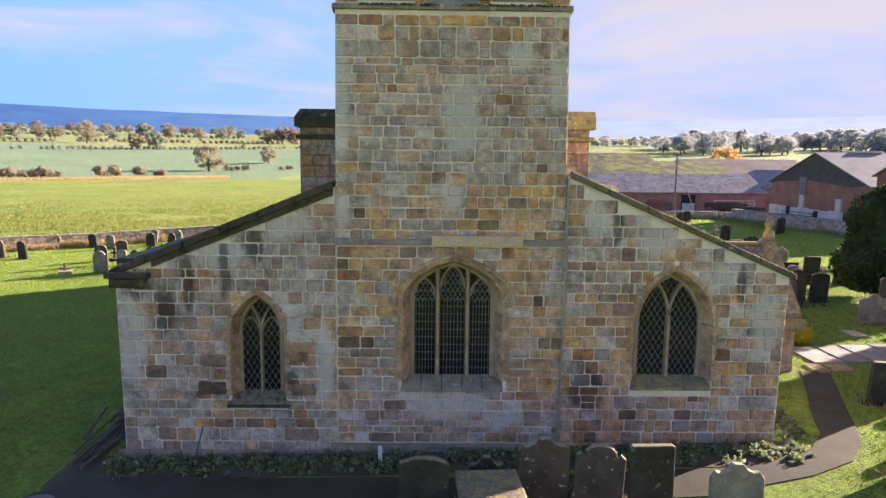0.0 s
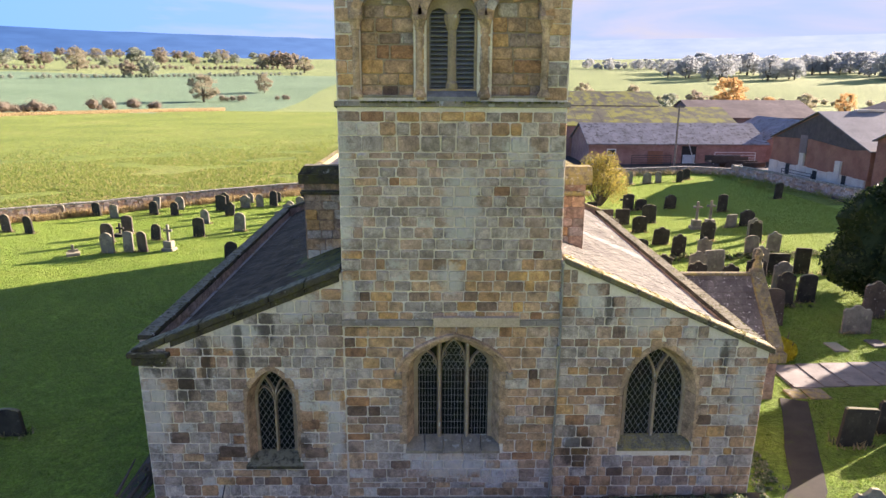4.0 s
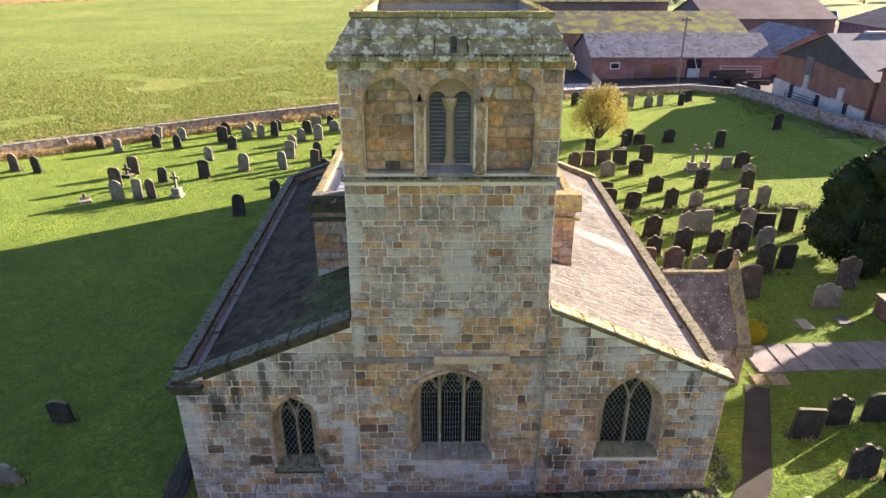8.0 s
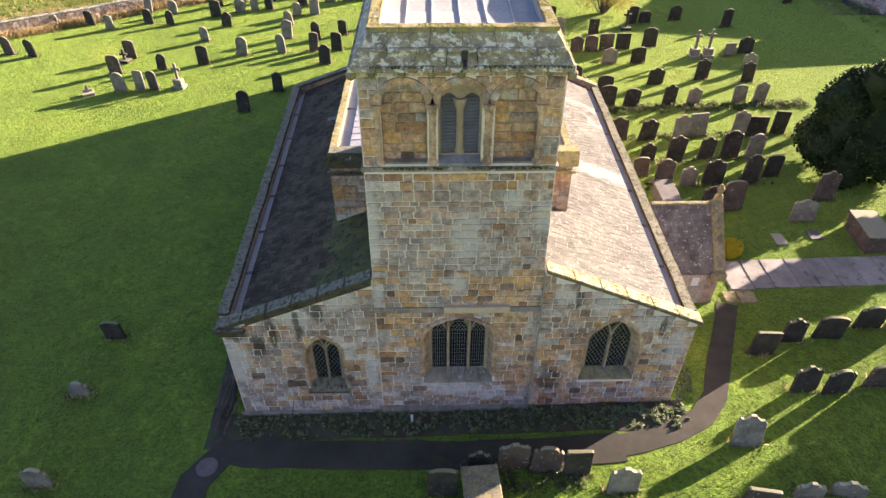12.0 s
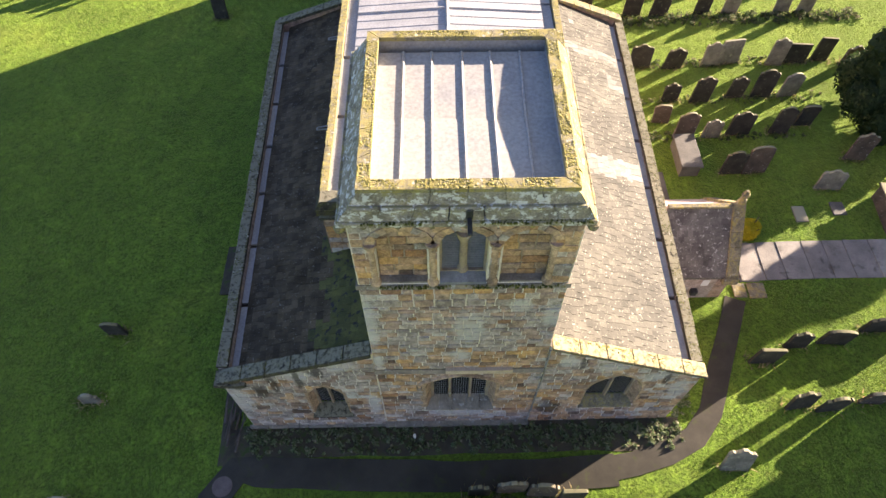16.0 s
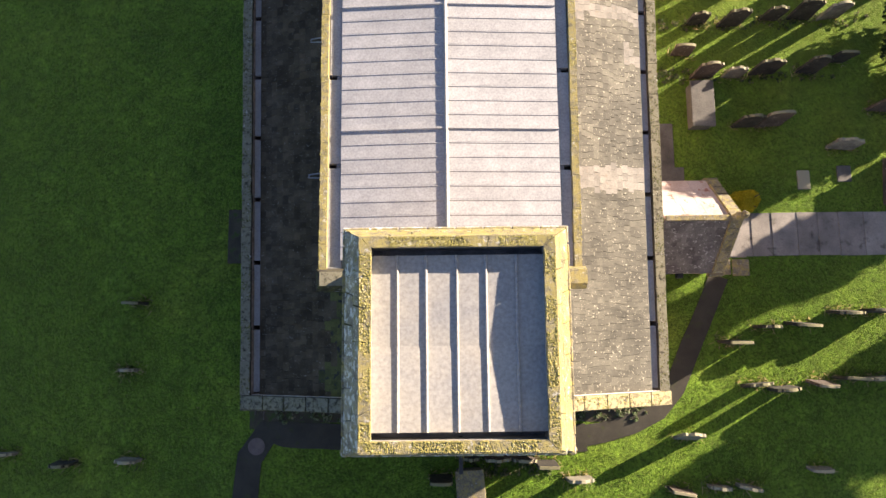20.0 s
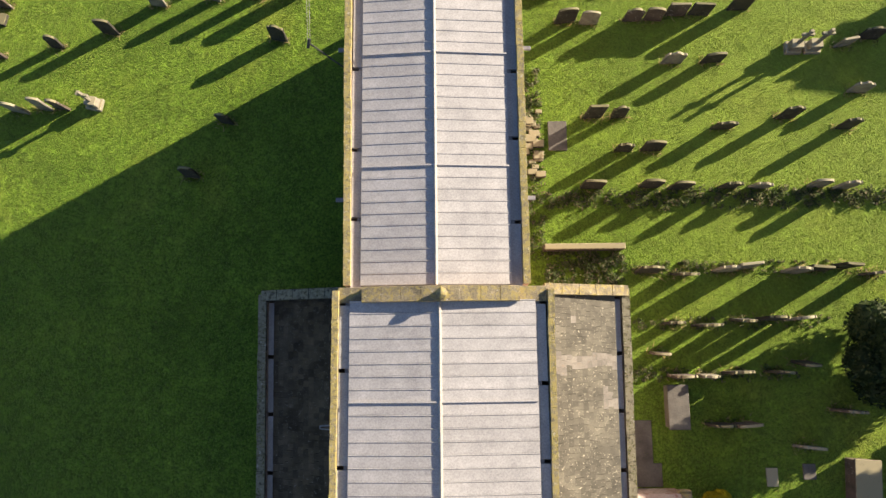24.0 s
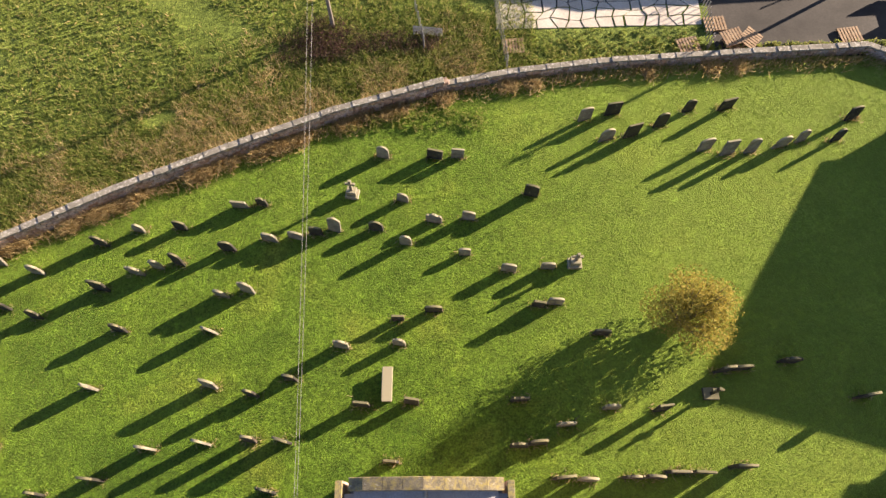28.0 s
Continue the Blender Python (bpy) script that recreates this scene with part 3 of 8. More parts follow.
def lay_stones(parent, outline, holes, y, low, high, length, pick, turn=None, joint=0.019, proud=0.024, courses=()):
    """Courses of squared stones over an outline, leaving the holes free. pick gives a stone's kind from its place."""
    zs = [z for _, z in outline]
    z, top = min(zs), max(zs)
    row = 0
    while z < top - 0.05:
        h = courses[row] * (top - min(zs)) / sum(courses) if row < len(courses) else rng.uniform(low, high)
        row += 1
        if top - z - h < low * 0.6:
            h = top - z
        za, zb = z + 0.02, z + h - 0.02
        spans = []
        a, b = inside_spans(outline, za), inside_spans(outline, zb)
        for s in a:
            for t in b or [s]:
                lo, hi = max(s[0], t[0]), min(s[1], t[1])
                if hi - lo > 0.06:
                    spans.append((lo, hi))
        if not b:
            spans = [s for s in a if s[1] - s[0] > 0.3]
        for hole in holes:
            cut = [c for q in (za, (za + zb) / 2, zb) for c in inside_spans(hole, q)]
            if cut:
                lo, hi = min(c[0] for c in cut), max(c[1] for c in cut)
                spans = [p for s in spans for p in ((s[0], min(s[1], lo)), (max(s[0], hi), s[1])) if p[1] - p[0] > 0.07]
        for lo, hi in spans:
            x = lo
            while x < hi - 0.03:
                w = rng.uniform(*length)
                if hi - x - w < length[0] * 0.7:
                    w = hi - x
                pieces = [(z, h)]
                if h > 0.27 and rng.random() < 0.14 and w < 0.4:
                    k = rng.uniform(0.4, 0.6) * h
                    pieces = [(z, k), (z + k, h - k)]
                for pz, ph in pieces:
                    kind = pick(x + w / 2, pz + ph / 2)
                    me = STONES[kind][rng.randrange(10)]
                    ob = new("stone", me)
                    ob.parent = parent
                    jx, jz = joint * rng.uniform(0.5, 1.7), joint * rng.uniform(0.5, 1.6)
                    m = pose(x + w / 2 + rng.uniform(-0.004, 0.004), y, pz + ph / 2 + rng.uniform(-0.006, 0.006), 0, rng.uniform(-1.1, 1.1), 0) @ Matrix.Diagonal((max(0.03, w - jx), proud * rng.uniform(0.6, 1.4), max(0.03, ph - jz), 1))
                    ob.matrix_local = (turn or Matrix()) @ m
                x += w
        z += h


def tones(ochre, taupe=0.5, pale=0.03, odd=0.05):
    """A choice of stone by place: drifts of ochre and grey, odd dark and rust-brown ones, lichen-white ones in clusters.
    ochre and pale are shares, or functions of (x, z)."""
    def choose(x, z):
        o = ochre(x, z) if callable(ochre) else ochre
        p = pale(x, z) if callable(pale) else pale
        drift = noise.noise(Vector((x * 0.6, z * 0.6, 3)))
        cluster = noise.noise(Vector((x * 1.3, z * 1.3, 9)))
        k = rng.random()
        if k < odd:
            return "d" if k < odd * 0.55 else "r"
        if rng.random() < p + (0.3 if cluster > 0.4 else 0.0):
            return "l"
        if rng.random() < o * (1 + 0.9 * drift):
            return "o"
        return "t" if rng.random() < taupe + 0.5 * drift else "g"
    return choose


def pick_mix(share):
    return tones(share)


# the west wall of the tower, up to the first string
SP, RISE = 2.86, 0.64
W_CX, W_HALF, W_SILL = 0.435, 0.825, 1.24
hole_c = opening(W_CX, W_HALF + 0.15, W_SILL - 0.205, SP, RISE + 0.09)
sur_c = opening(W_CX, W_HALF + 0.20, W_SILL - 0.22, SP, RISE + 0.12)
low_out = [(TX0 + 0.002, -0.6), (TX1, -0.6), (TX1, 3.86), (TX0 + 0.002, 3.86)]
tower_low = part("tower_wall", panel(low_out, [hole_c], YW, YW + 0.9), M_MORTAR, church, "lower tower wall of grey and ochre stones")
lay_stones(tower_low, [(TX0 + 0.012, 0.0), (TX1 - 0.005, 0.0), (TX1 - 0.005, 3.84), (TX0 + 0.012, 3.84)], [sur_c], YW, 0.19, 0.31, (0.2, 0.52), tones(lambda x, z: 0.72 if z > 0.85 and abs(x - 0.4) > 1.0 or z > 1.1 else 0.25, 0.55, lambda x, z: 0.02 if z > 1.0 else 0.08, 0.09), courses=(0.19, 0.13, 0.11, 0.2, 0.2, 0.17, 0.28, 0.16, 0.2, 0.17, 0.23, 0.2, 0.17, 0.21, 0.21, 0.24, 0.21, 0.21, 0.22))
# plinth at the tower's foot
part("plinth", panel([(TX0 - 0.02, -0.7), (TX1 + 0.02, -0.7), (TX1 + 0.02, -0.02), (TX0 - 0.02, -0.02)], [], YW - 0.16, YW), M_STRING, church, "mossy chamfered plinth")

# its middle stage
mid_out = [(TX0, 3.98), (TX1, 3.98), (TX1 - 0.06, 8.02), (TX0 + 0.03, 8.02)]
tower_mid = part("tower_wall", panel([(TX0, 3.86), (TX1, 3.86), (TX1 - 0.06, 8.1), (TX0 + 0.03, 8.1)], [], YW + 0.01, YW + 0.9), M_MORTAR, church, "middle tower wall of grey squared stones")
lay_stones(tower_mid, mid_out, [], YW + 0.01, 0.17, 0.25, (0.19, 0.44), tones(lambda x, z: 0.35 + (0.25 if x > 1.0 else 0.0) if z < 5.2 else 0.35 if z > 7.45 else 0.05, 0.42, lambda x, z: 0.25 if x < -1.5 else 0.12 if x > 2.15 else 0.02, 0.05), courses=(0.17, 0.22, 0.21, 0.22, 0.22, 0.24, 0.18, 0.23, 0.23, 0.21, 0.19, 0.22, 0.19, 0.17, 0.19, 0.155, 0.13, 0.31, 0.26, 0.197))

# the belfry stage with its arcade
BX0, BX1 = TX0 + 0.03, TX1 - 0.06
ARCADE = [(-0.82, 0.48), (0.35, 0.46), (1.54, 0.47)]
bell_holes = [opening(cx, hw, 8.27, 9.64, 0.47) for cx, hw in ARCADE]
bell_sur = [opening(cx, hw + 0.03, 8.2, 9.62, 0.50) for cx, hw in ARCADE]
belfry = part("belfry_wall", panel([(BX0, 8.1), (BX1, 8.1), (BX1, 10.45), (BX0, 10.45)], bell_holes, YW + 0.02, YW + 0.2), M_MORTAR, church, "belfry wall with a three-bay round-arched arcade")
lay_stones(belfry, [(BX0 + 0.01, 8.22), (BX1 - 0.01, 8.22), (BX1 - 0.01, 10.42), (BX0 + 0.01, 10.42)], bell_sur, YW + 0.02, 0.18, 0.27, (0.2, 0.42), tones(0.55, 0.7, 0.04, 0.05))
lights = [opening(0.35 - 0.24, 0.17, 8.42, 9.66, 0.17, 6), opening(0.35 + 0.24, 0.17, 8.42, 9.66, 0.17, 6)]
inner = part("arcade_back", panel([(BX0, 8.1), (BX1, 8.1), (BX1, 10.45), (BX0, 10.45)], lights, YW + 0.2, YW + 0.75), M_DRESS, church)
for i in (0, 2):
    lay_stones(inner, bell_holes[i], [], YW + 0.2, 0.2, 0.27, (0.24, 0.42), tones(0.85, 0.7, 0.0, 0.14))
for i, (cx, hw) in enumerate(ARCADE):
    n = 11
    a, b = arch(cx, hw, 9.64, 0.47, n), arch(cx, hw + 0.16, 9.64, 0.63, n)
    for k in range(n):
        part("voussoir", band([(x + (cx - x) * 0.006, z) for x, z in a[2 * k:2 * k + 3]], b[2 * k:2 * k + 3], YW - 0.02 - 0.012 * (k % 2), YW + 0.2), (M_BROWN, M_TAUPE, M_OCHRE, M_BROWN, M_STONE)[(k * 3 + i) % 5], belfry)
for x in (-1.375, -0.235, 0.935, 2.03):
    bm = bmesh.new()
    lathe(bm, [(0.12, 8.27), (0.12, 8.33), (0.10, 8.36), (0.072, 8.42), (0.068, 9.42), (0.085, 9.44), (0.08, 9.47), (0.12, 9.60), (0.135, 9.61), (0.135, 9.68)], x, YW + 0.03, 12)
    part("colonnette", bm, M_BROWN, belfry, "weathered round nook shaft")
    part("impost", box(x - 0.125, x + 0.125, YW - 0.012, YW + 0.19, 9.66, 9.9, 0.015), M_TAUPE, belfry)
for x in (-0.225, 0.94):
    part("spandrel_stone", panel([(x - 0.1, 9.87), (x + 0.1, 9.87), (x + 0.03, 10.12), (x - 0.03, 10.12)], [], YW - 0.005, YW + 0.19), M_TAUPE, belfry)
for i in (0, 2):
    part("arcade_sill", box(ARCADE[i][0] - ARCADE[i][1], ARCADE[i][0] + ARCADE[i][1], YW + 0.006, YW + 0.198, 8.262, 8.31, 0.01), M_STRING, belfry)
bm = bmesh.new()
lathe(bm, [(0.11, 8.42), (0.11, 8.5), (0.078, 8.56), (0.075, 9.45), (0.09, 9.47), (0.14, 9.62), (0.15, 9.72)], 0.35, YW + 0.24, 12)
part("mid_shaft", bm, M_DRESS, belfry, "round shaft between the bell openings")
for cx in (0.11, 0.59):
    louvre = part("louvre", band([(cx - 0.17, 8.42), (cx - 0.17, 9.8)], [(cx - 0.145, 8.42), (cx - 0.145, 9.8)], YW + 0.28, YW + 0.36), M_LOUVRE, church, "bell-opening louvre of grey slats")
    for k in range(17):
        z = 8.45 + 0.081 * k
        bm = hexa(bmesh.new(), [(cx - 0.17, YW + 0.26, z), (cx + 0.17, YW + 0.26, z), (cx + 0.17, YW + 0.36, z + 0.07), (cx - 0.17, YW + 0.36, z + 0.07), (cx - 0.17, YW + 0.26, z + 0.014), (cx + 0.17, YW + 0.26, z + 0.014), (cx + 0.17, YW + 0.36, z + 0.084), (cx - 0.17, YW + 0.36, z + 0.084)])
        part("slat", bm, M_LOUVRE, louvre)
part("louvre_backing", box(-0.1, 0.85, YW + 0.6, YW + 0.64, 8.4, 9.9), M_IRON, church)
part("louvre_sill", hexa(bmesh.new(), [(-0.1, YW - 0.0, 8.2), (0.82, YW - 0.0, 8.2), (0.82, YW + 0.3, 8.2), (-0.1, YW + 0.3, 8.2), (-0.1, YW - 0.0, 8.28), (0.82, YW - 0.0, 8.28), (0.82, YW + 0.3, 8.44), (-0.1, YW + 0.3, 8.44)]), M_LEADDARK, church, "lead-covered sill")

# the other walls of the tower
for name, (x0, x1, y0, y1) in {"n": (TX0 + 0.01, TX0 + 0.7, YW + 0.9, 17.4), "s": (TX1 - 0.75, TX1 - 0.05, YW + 0.9, 17.4), "e": (TX0 + 0.7, TX1 - 0.75, 16.8, 17.4)}.items():
    part("tower_wall", box(x0, x1, y0, y1, -0.5, 10.45), M_STONE_J, church)


def string_run(z, h, x0, x1, y, out, mat, n):
    for k in range(n):
        xa, xb = x0 + (x1 - x0) * k / n, x0 + (x1 - x0) * (k + 1) / n - 0.008
        bm = hexa(bmesh.new(), [(xa, y - out * 0.3, z), (xb, y - out * 0.3, z), (xb, y + 0.2, z), (xa, y + 0.2, z), (xa, y - out * 0.3, z + h), (xb, y - out * 0.3, z + h), (xb, y + 0.2, z + h), (xa, y + 0.2, z + h)])
        for v in bm.verts:
            if v.co.y < y and v.co.z < z + h * 0.5:
                v.co.y = y - out
                v.co.z += h * 0.35
        part("string_stone", bm, mat, church)


string_run(3.83, 0.15, TX0 - 0.02, TX1 + 0.02, YW - 0.01, 0.09, M_STRING, 9)
string_run(8.06, 0.14, TX0 - 0.02, TX1 + 0.0, YW, 0.055, M_STRING, 9)
part("repair_slab", box(0.02, 1.72, YW - 0.115, YW + 0.1, 3.86, 4.06, 0.008), mat_grain("fresh sandstone", (0.42, 0.33, 0.24), (0.52, 0.42, 0.31), 0.9), church, "pale new sandstone slab in the string course")

# cornice with corbels, and the sloping parapet
CZ = 10.42
OUT = [(TX0 - 0.1, TX1 + 0.06, YW - 0.18, 17.6)]
cx0, cx1, cy0, cy1 = OUT[0]
for k in range(8):
    xa, xb = cx0 + (cx1 - cx0) * k / 8, cx0 + (cx1 - cx0) * (k + 1) / 8 - 0.01
    for ya, yb in ((cy0, cy0 + 0.35), (cy1 - 0.35, cy1)):
        part("cornice_stone", box(xa, xb, ya, yb, CZ, CZ + 0.13, 0.02), M_PARAPET, church)
    ya, yb = cy0 + 0.36 + (cy1 - cy0 - 0.72) * k / 8, cy0 + 0.36 + (cy1 - cy0 - 0.72) * (k + 1) / 8 - 0.01
    for xa, xb in ((cx0, cx0 + 0.35), (cx1 - 0.35, cx1)):
        part("cornice_stone", box(xa, xb, ya, yb, CZ, CZ + 0.13, 0.02), M_COPING, church)
for k, x in enumerate((-1.42, -0.82, -0.23, 0.36, 1.5, 2.1)):
    bm = bmesh.new()
    lathe(bm, [(0.03, CZ - 0.16), (0.06, CZ - 0.13), (0.075, CZ - 0.06), (0.085, CZ + 0.0)], x, YW - 0.06, 8)
    part("corbel", bm, M_COPING, church, "worn carved corbel")
for x in (cx0 + 0.06, cx1 - 0.06):
    bm = bmesh.new()
    lathe(bm, [(0.04, CZ - 0.15), (0.09, CZ - 0.12), (0.11, CZ - 0.03), (0.09, CZ + 0.01)], x, YW - 0.12, 8)
    part("gargoyle", bm, M_COPING, church, "worn carved corner boss")
PZ0, PZ1 = CZ + 0.13, 11.17
for side in range(4):
    # each parapet leans inwards as it rises
    ix0, ix1, iy0, iy1 = -1.25, 2.0, 13.58, 17.13
    ox0, ox1, oy0, oy1 = cx0 + 0.05, cx1 - 0.05, cy0 + 0.05, cy1 - 0.05
    tx0, tx1, ty0, ty1 = -1.43, 2.17, 13.41, 17.29
    lo_o = [(ox0, oy0), (ox1, oy0), (ox1, oy1), (ox0, oy1)]
    lo_i = [(ix0, iy0), (ix1, iy0), (ix1, iy1), (ix0, iy1)]
    hi_o = [(tx0, ty0), (tx1, ty0), (tx1, ty1), (tx0, ty1)]
    a, b = side, (side + 1) % 4
    bm = hexa(bmesh.new(), [(*[(u + w) / 2 for u, w in zip(lo_o[a], lo_i[a])], PZ0), (*[(u + w) / 2 for u, w in zip(lo_o[b], lo_i[b])], PZ0), (*lo_i[b], PZ0), (*lo_i[a], PZ0), (*[(u + w) / 2 for u, w in zip(hi_o[a], lo_i[a])], PZ1), (*[(u + w) / 2 for u, w in zip(hi_o[b], lo_i[b])], PZ1), (*lo_i[b], PZ1), (*lo_i[a], PZ1)])
    parapet = part("parapet", bm, M_LEADT, church, "leaning lichened tower parapet")
    mixp = lambda p, q, f: (p[0] + (q[0] - p[0]) * f, p[1] + (q[1] - p[1]) * f)
    for c in range(2):
        n_b = 7 - c
        for k in range(n_b):
            f0, f1 = k / n_b, (k + 1) / n_b - 0.003
            if side in (1, 3):
                f0, f1 = max(f0, 0.001), f1
            za, zb = PZ0 + (PZ1 - PZ0) * c / 2, PZ0 + (PZ1 - PZ0) * (c + 1) / 2 - 0.012
            ca, cb = c / 2, (c + 1) / 2
            low = [mixp(lo_o[a], hi_o[a], ca), mixp(lo_o[b], hi_o[b], ca)]
            top = [mixp(lo_o[a], hi_o[a], cb), mixp(lo_o[b], hi_o[b], cb)]
            P4 = [mixp(low[0], low[1], f0), mixp(low[0], low[1], f1), mixp(lo_i[a], lo_i[b], f1), mixp(lo_i[a], lo_i[b], f0)]
            T4 = [mixp(top[0], top[1], f0), mixp(top[0], top[1], f1), mixp(lo_i[a], lo_i[b], f1), mixp(lo_i[a], lo_i[b], f0)]
            P4[2], P4[3] = mixp(P4[1], P4[2], 0.8), mixp(P4[0], P4[3], 0.8)
            T4[2], T4[3] = mixp(T4[1], T4[2], 0.8), mixp(T4[0], T4[3], 0.8)
            bm = hexa(bmesh.new(), [(*p, za) for p in P4] + [(*p, zb) for p in T4])
            bmesh.ops.subdivide_edges(bm, edges=list(bm.edges), cuts=2, use_grid_fill=True)
            for v in bm.verts:
                v.co += Vector((0.022, 0.022, 0.012)) * noise.noise(v.co * 5 + Vector((k, c, side)))
            part("parapet_stone", bm, M_YELLOW if side in (1, 2) else M_PARAPET, parapet)
    for k in range(6):
        f0, f1 = k / 6, (k + 1) / 6 - 0.004
        L = lambda p, q, f: (p[0] + (q[0] - p[0]) * f, p[1] + (q[1] - p[1]) * f)
        e = 0.025
        o_ = [(tx0 - e, ty0 - e), (tx1 + e, ty0 - e), (tx1 + e, ty1 + e), (tx0 - e, ty1 + e)]
        i_ = [(ix0 + e, iy0 + e), (ix1 - e, iy0 + e), (ix1 - e, iy1 - e), (ix0 + e, iy1 - e)]
        c = [L(o_[a], o_[b], f0), L(o_[a], o_[b], f1), L(i_[a], i_[b], f1), L(i_[a], i_[b], f0)]
        bm = hexa(bmesh.new(), [(*p, PZ1) for p in c] + [(*p, PZ1 + 0.09 + 0.015 * noise.noise(Vector((p[0] * 3, p[1] * 3, 1)))) for p in c])
        part("coping_stone", bm, M_YELLOW, parapet)
# the spout in the west parapet
part("spout", box(0.36, 0.44, YW - 0.5, YW + 0.2, 10.62, 10.68, 0.01), M_IRON, church, "dark lead water spout")
# a solid black block, painted as the shaded hole round the spout
part("spout_gap", box(0.34, 0.46, YW - 0.16, YW + 0.02, 10.6, 10.86, 0.02), M_IRON, church)
# the lip between the two courses of the parapet
for k in range(7):
    xa = ox0 + 0.17 + (ox1 - ox0 - 0.34) * k / 7
    xb = xa + (ox1 - ox0 - 0.34) / 7 - 0.012
    part("lip_stone", box(xa, xb, (oy0 + ty0) / 2 - 0.07, (oy0 + ty0) / 2 + 0.06, (PZ0 + PZ1) / 2 - 0.06, (PZ0 + PZ1) / 2 + 0.03, 0.025), M_PARAPET, church)

# tower roof: lead in two low slopes with rolls
tower_roof = part("tower_roof", hexa(bmesh.new(), [(-1.3, 13.55, 10.4), (2.03, 13.55, 10.4), (2.03, 17.15, 10.4), (-1.3, 17.15, 10.4), (-1.3, 13.55, 10.58), (2.03, 13.55, 10.58), (2.03, 17.15, 10.58), (-1.3, 17.15, 10.58)]), M_LEADDARK, church)
ROLLS = [-1.25, -0.76, -0.22, 0.36, 0.91, 1.49, 2.0]
for xa, xb in zip(ROLLS, ROLLS[1:]):
    for ya, yb, za, zb in ((13.72, 15.28, 11.0, 10.92), (15.28, 16.98, 10.92, 11.0)):
        bm = hexa(bmesh.new(), [(xa, ya, 10.55), (xb, ya, 10.55), (xb, yb, 10.55), (xa, yb, 10.55), (xa, ya, za), (xb, ya, za), (xb, yb, zb), (xa, yb, zb)])
        part("lead_sheet", bm, M_LEADT, tower_roof)
for x in ROLLS[1:-1]:
    bm = bmesh.new()
    rod(bm, (x, 13.72, 11.01), (x, 15.28, 10.935), 0.03, 8)
    rod(bm, (x, 15.28, 10.935), (x, 16.98, 11.01), 0.03, 8)
    part("lead_roll", bm, M_LEADT, tower_roof)


# ---- aisles ----
def slope_n(x):
    return 3.28 + (4.95 - 3.28) * (x + 5.9) / 4.13


def slope_s(x):
    return 3.33 + (5.2 - 3.33) * (6.82 - x) / 4.29


N_HOLE = opening(-3.28, 0.42 + 0.11, 0.73, 2.12, 0.70 + 0.10)
S_HOLE = opening(4.65, 0.64 + 0.14, 1.09, 2.35, 0.96 + 0.13)
for side, outline, hole, sur, share, sl in (
        ("n", [(-5.86, -0.8), (TX0, -0.8), (TX0, slope_n(TX0)), (-5.9, slope_n(-5.9))], N_HOLE, opening(-3.28, 0.545, 0.73, 2.12, 0.82), tones(lambda x, z: 0.3 if x > -4.4 and z < 2.9 else 0.08, 0.35, lambda x, z: 0.16 if x < -5.2 else 0.06, 0.05), slope_n),
        ("s", [(TX1, -0.7), (6.72, -0.7), (6.8, slope_s(6.8)), (TX1, slope_s(TX1))], S_HOLE, opening(4.65, 0.79, 1.09, 2.35, 1.10), tones(lambda x, z: 0.5 if z < 3.2 else 0.25, 0.6, lambda x, z: 0.14 if x > 6.2 or z > 3.6 else 0.05, 0.10), slope_s)):
    wall = part("aisle_wall", panel(outline, [hole], YW - 0.01, YW + 0.33), M_MORTAR, church, "west wall of an aisle in coursed sandstone")
    low = [(x + (0.015 if x < 0 else -0.015) * 0, max(z, -0.25)) for x, z in outline]
    low[2], low[3] = (low[2][0], low[2][1] - 0.05), (low[3][0], low[3][1] - 0.05)
    lay_stones(wall, low, [sur], YW - 0.01, 0.17, 0.28, (0.17, 0.46), share)

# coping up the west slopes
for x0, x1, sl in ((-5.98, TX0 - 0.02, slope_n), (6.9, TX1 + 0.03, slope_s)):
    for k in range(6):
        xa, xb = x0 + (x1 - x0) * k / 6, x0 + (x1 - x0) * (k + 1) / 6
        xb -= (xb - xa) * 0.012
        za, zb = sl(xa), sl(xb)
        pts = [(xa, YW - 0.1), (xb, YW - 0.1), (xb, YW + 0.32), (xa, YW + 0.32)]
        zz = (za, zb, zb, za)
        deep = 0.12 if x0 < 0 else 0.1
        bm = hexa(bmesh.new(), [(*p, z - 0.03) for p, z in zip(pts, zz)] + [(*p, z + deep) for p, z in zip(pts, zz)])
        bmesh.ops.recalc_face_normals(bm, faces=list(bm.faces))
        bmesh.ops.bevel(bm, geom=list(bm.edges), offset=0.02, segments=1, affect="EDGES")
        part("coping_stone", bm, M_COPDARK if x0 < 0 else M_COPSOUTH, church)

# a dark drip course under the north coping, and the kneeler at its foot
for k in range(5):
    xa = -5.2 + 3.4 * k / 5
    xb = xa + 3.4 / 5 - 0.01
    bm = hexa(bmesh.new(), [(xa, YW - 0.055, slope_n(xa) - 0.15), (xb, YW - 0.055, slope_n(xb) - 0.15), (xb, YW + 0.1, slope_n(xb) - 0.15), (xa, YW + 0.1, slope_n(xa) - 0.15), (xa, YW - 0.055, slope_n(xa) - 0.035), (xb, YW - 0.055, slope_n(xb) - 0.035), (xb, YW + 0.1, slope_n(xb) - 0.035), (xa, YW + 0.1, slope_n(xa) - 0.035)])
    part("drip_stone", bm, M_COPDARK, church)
part("kneeler", box(-6.0, -5.3, YW - 0.09, YW + 0.3, 3.02, 3.2, 0.02), M_COPDARK, church, "near-black kneeler stone")
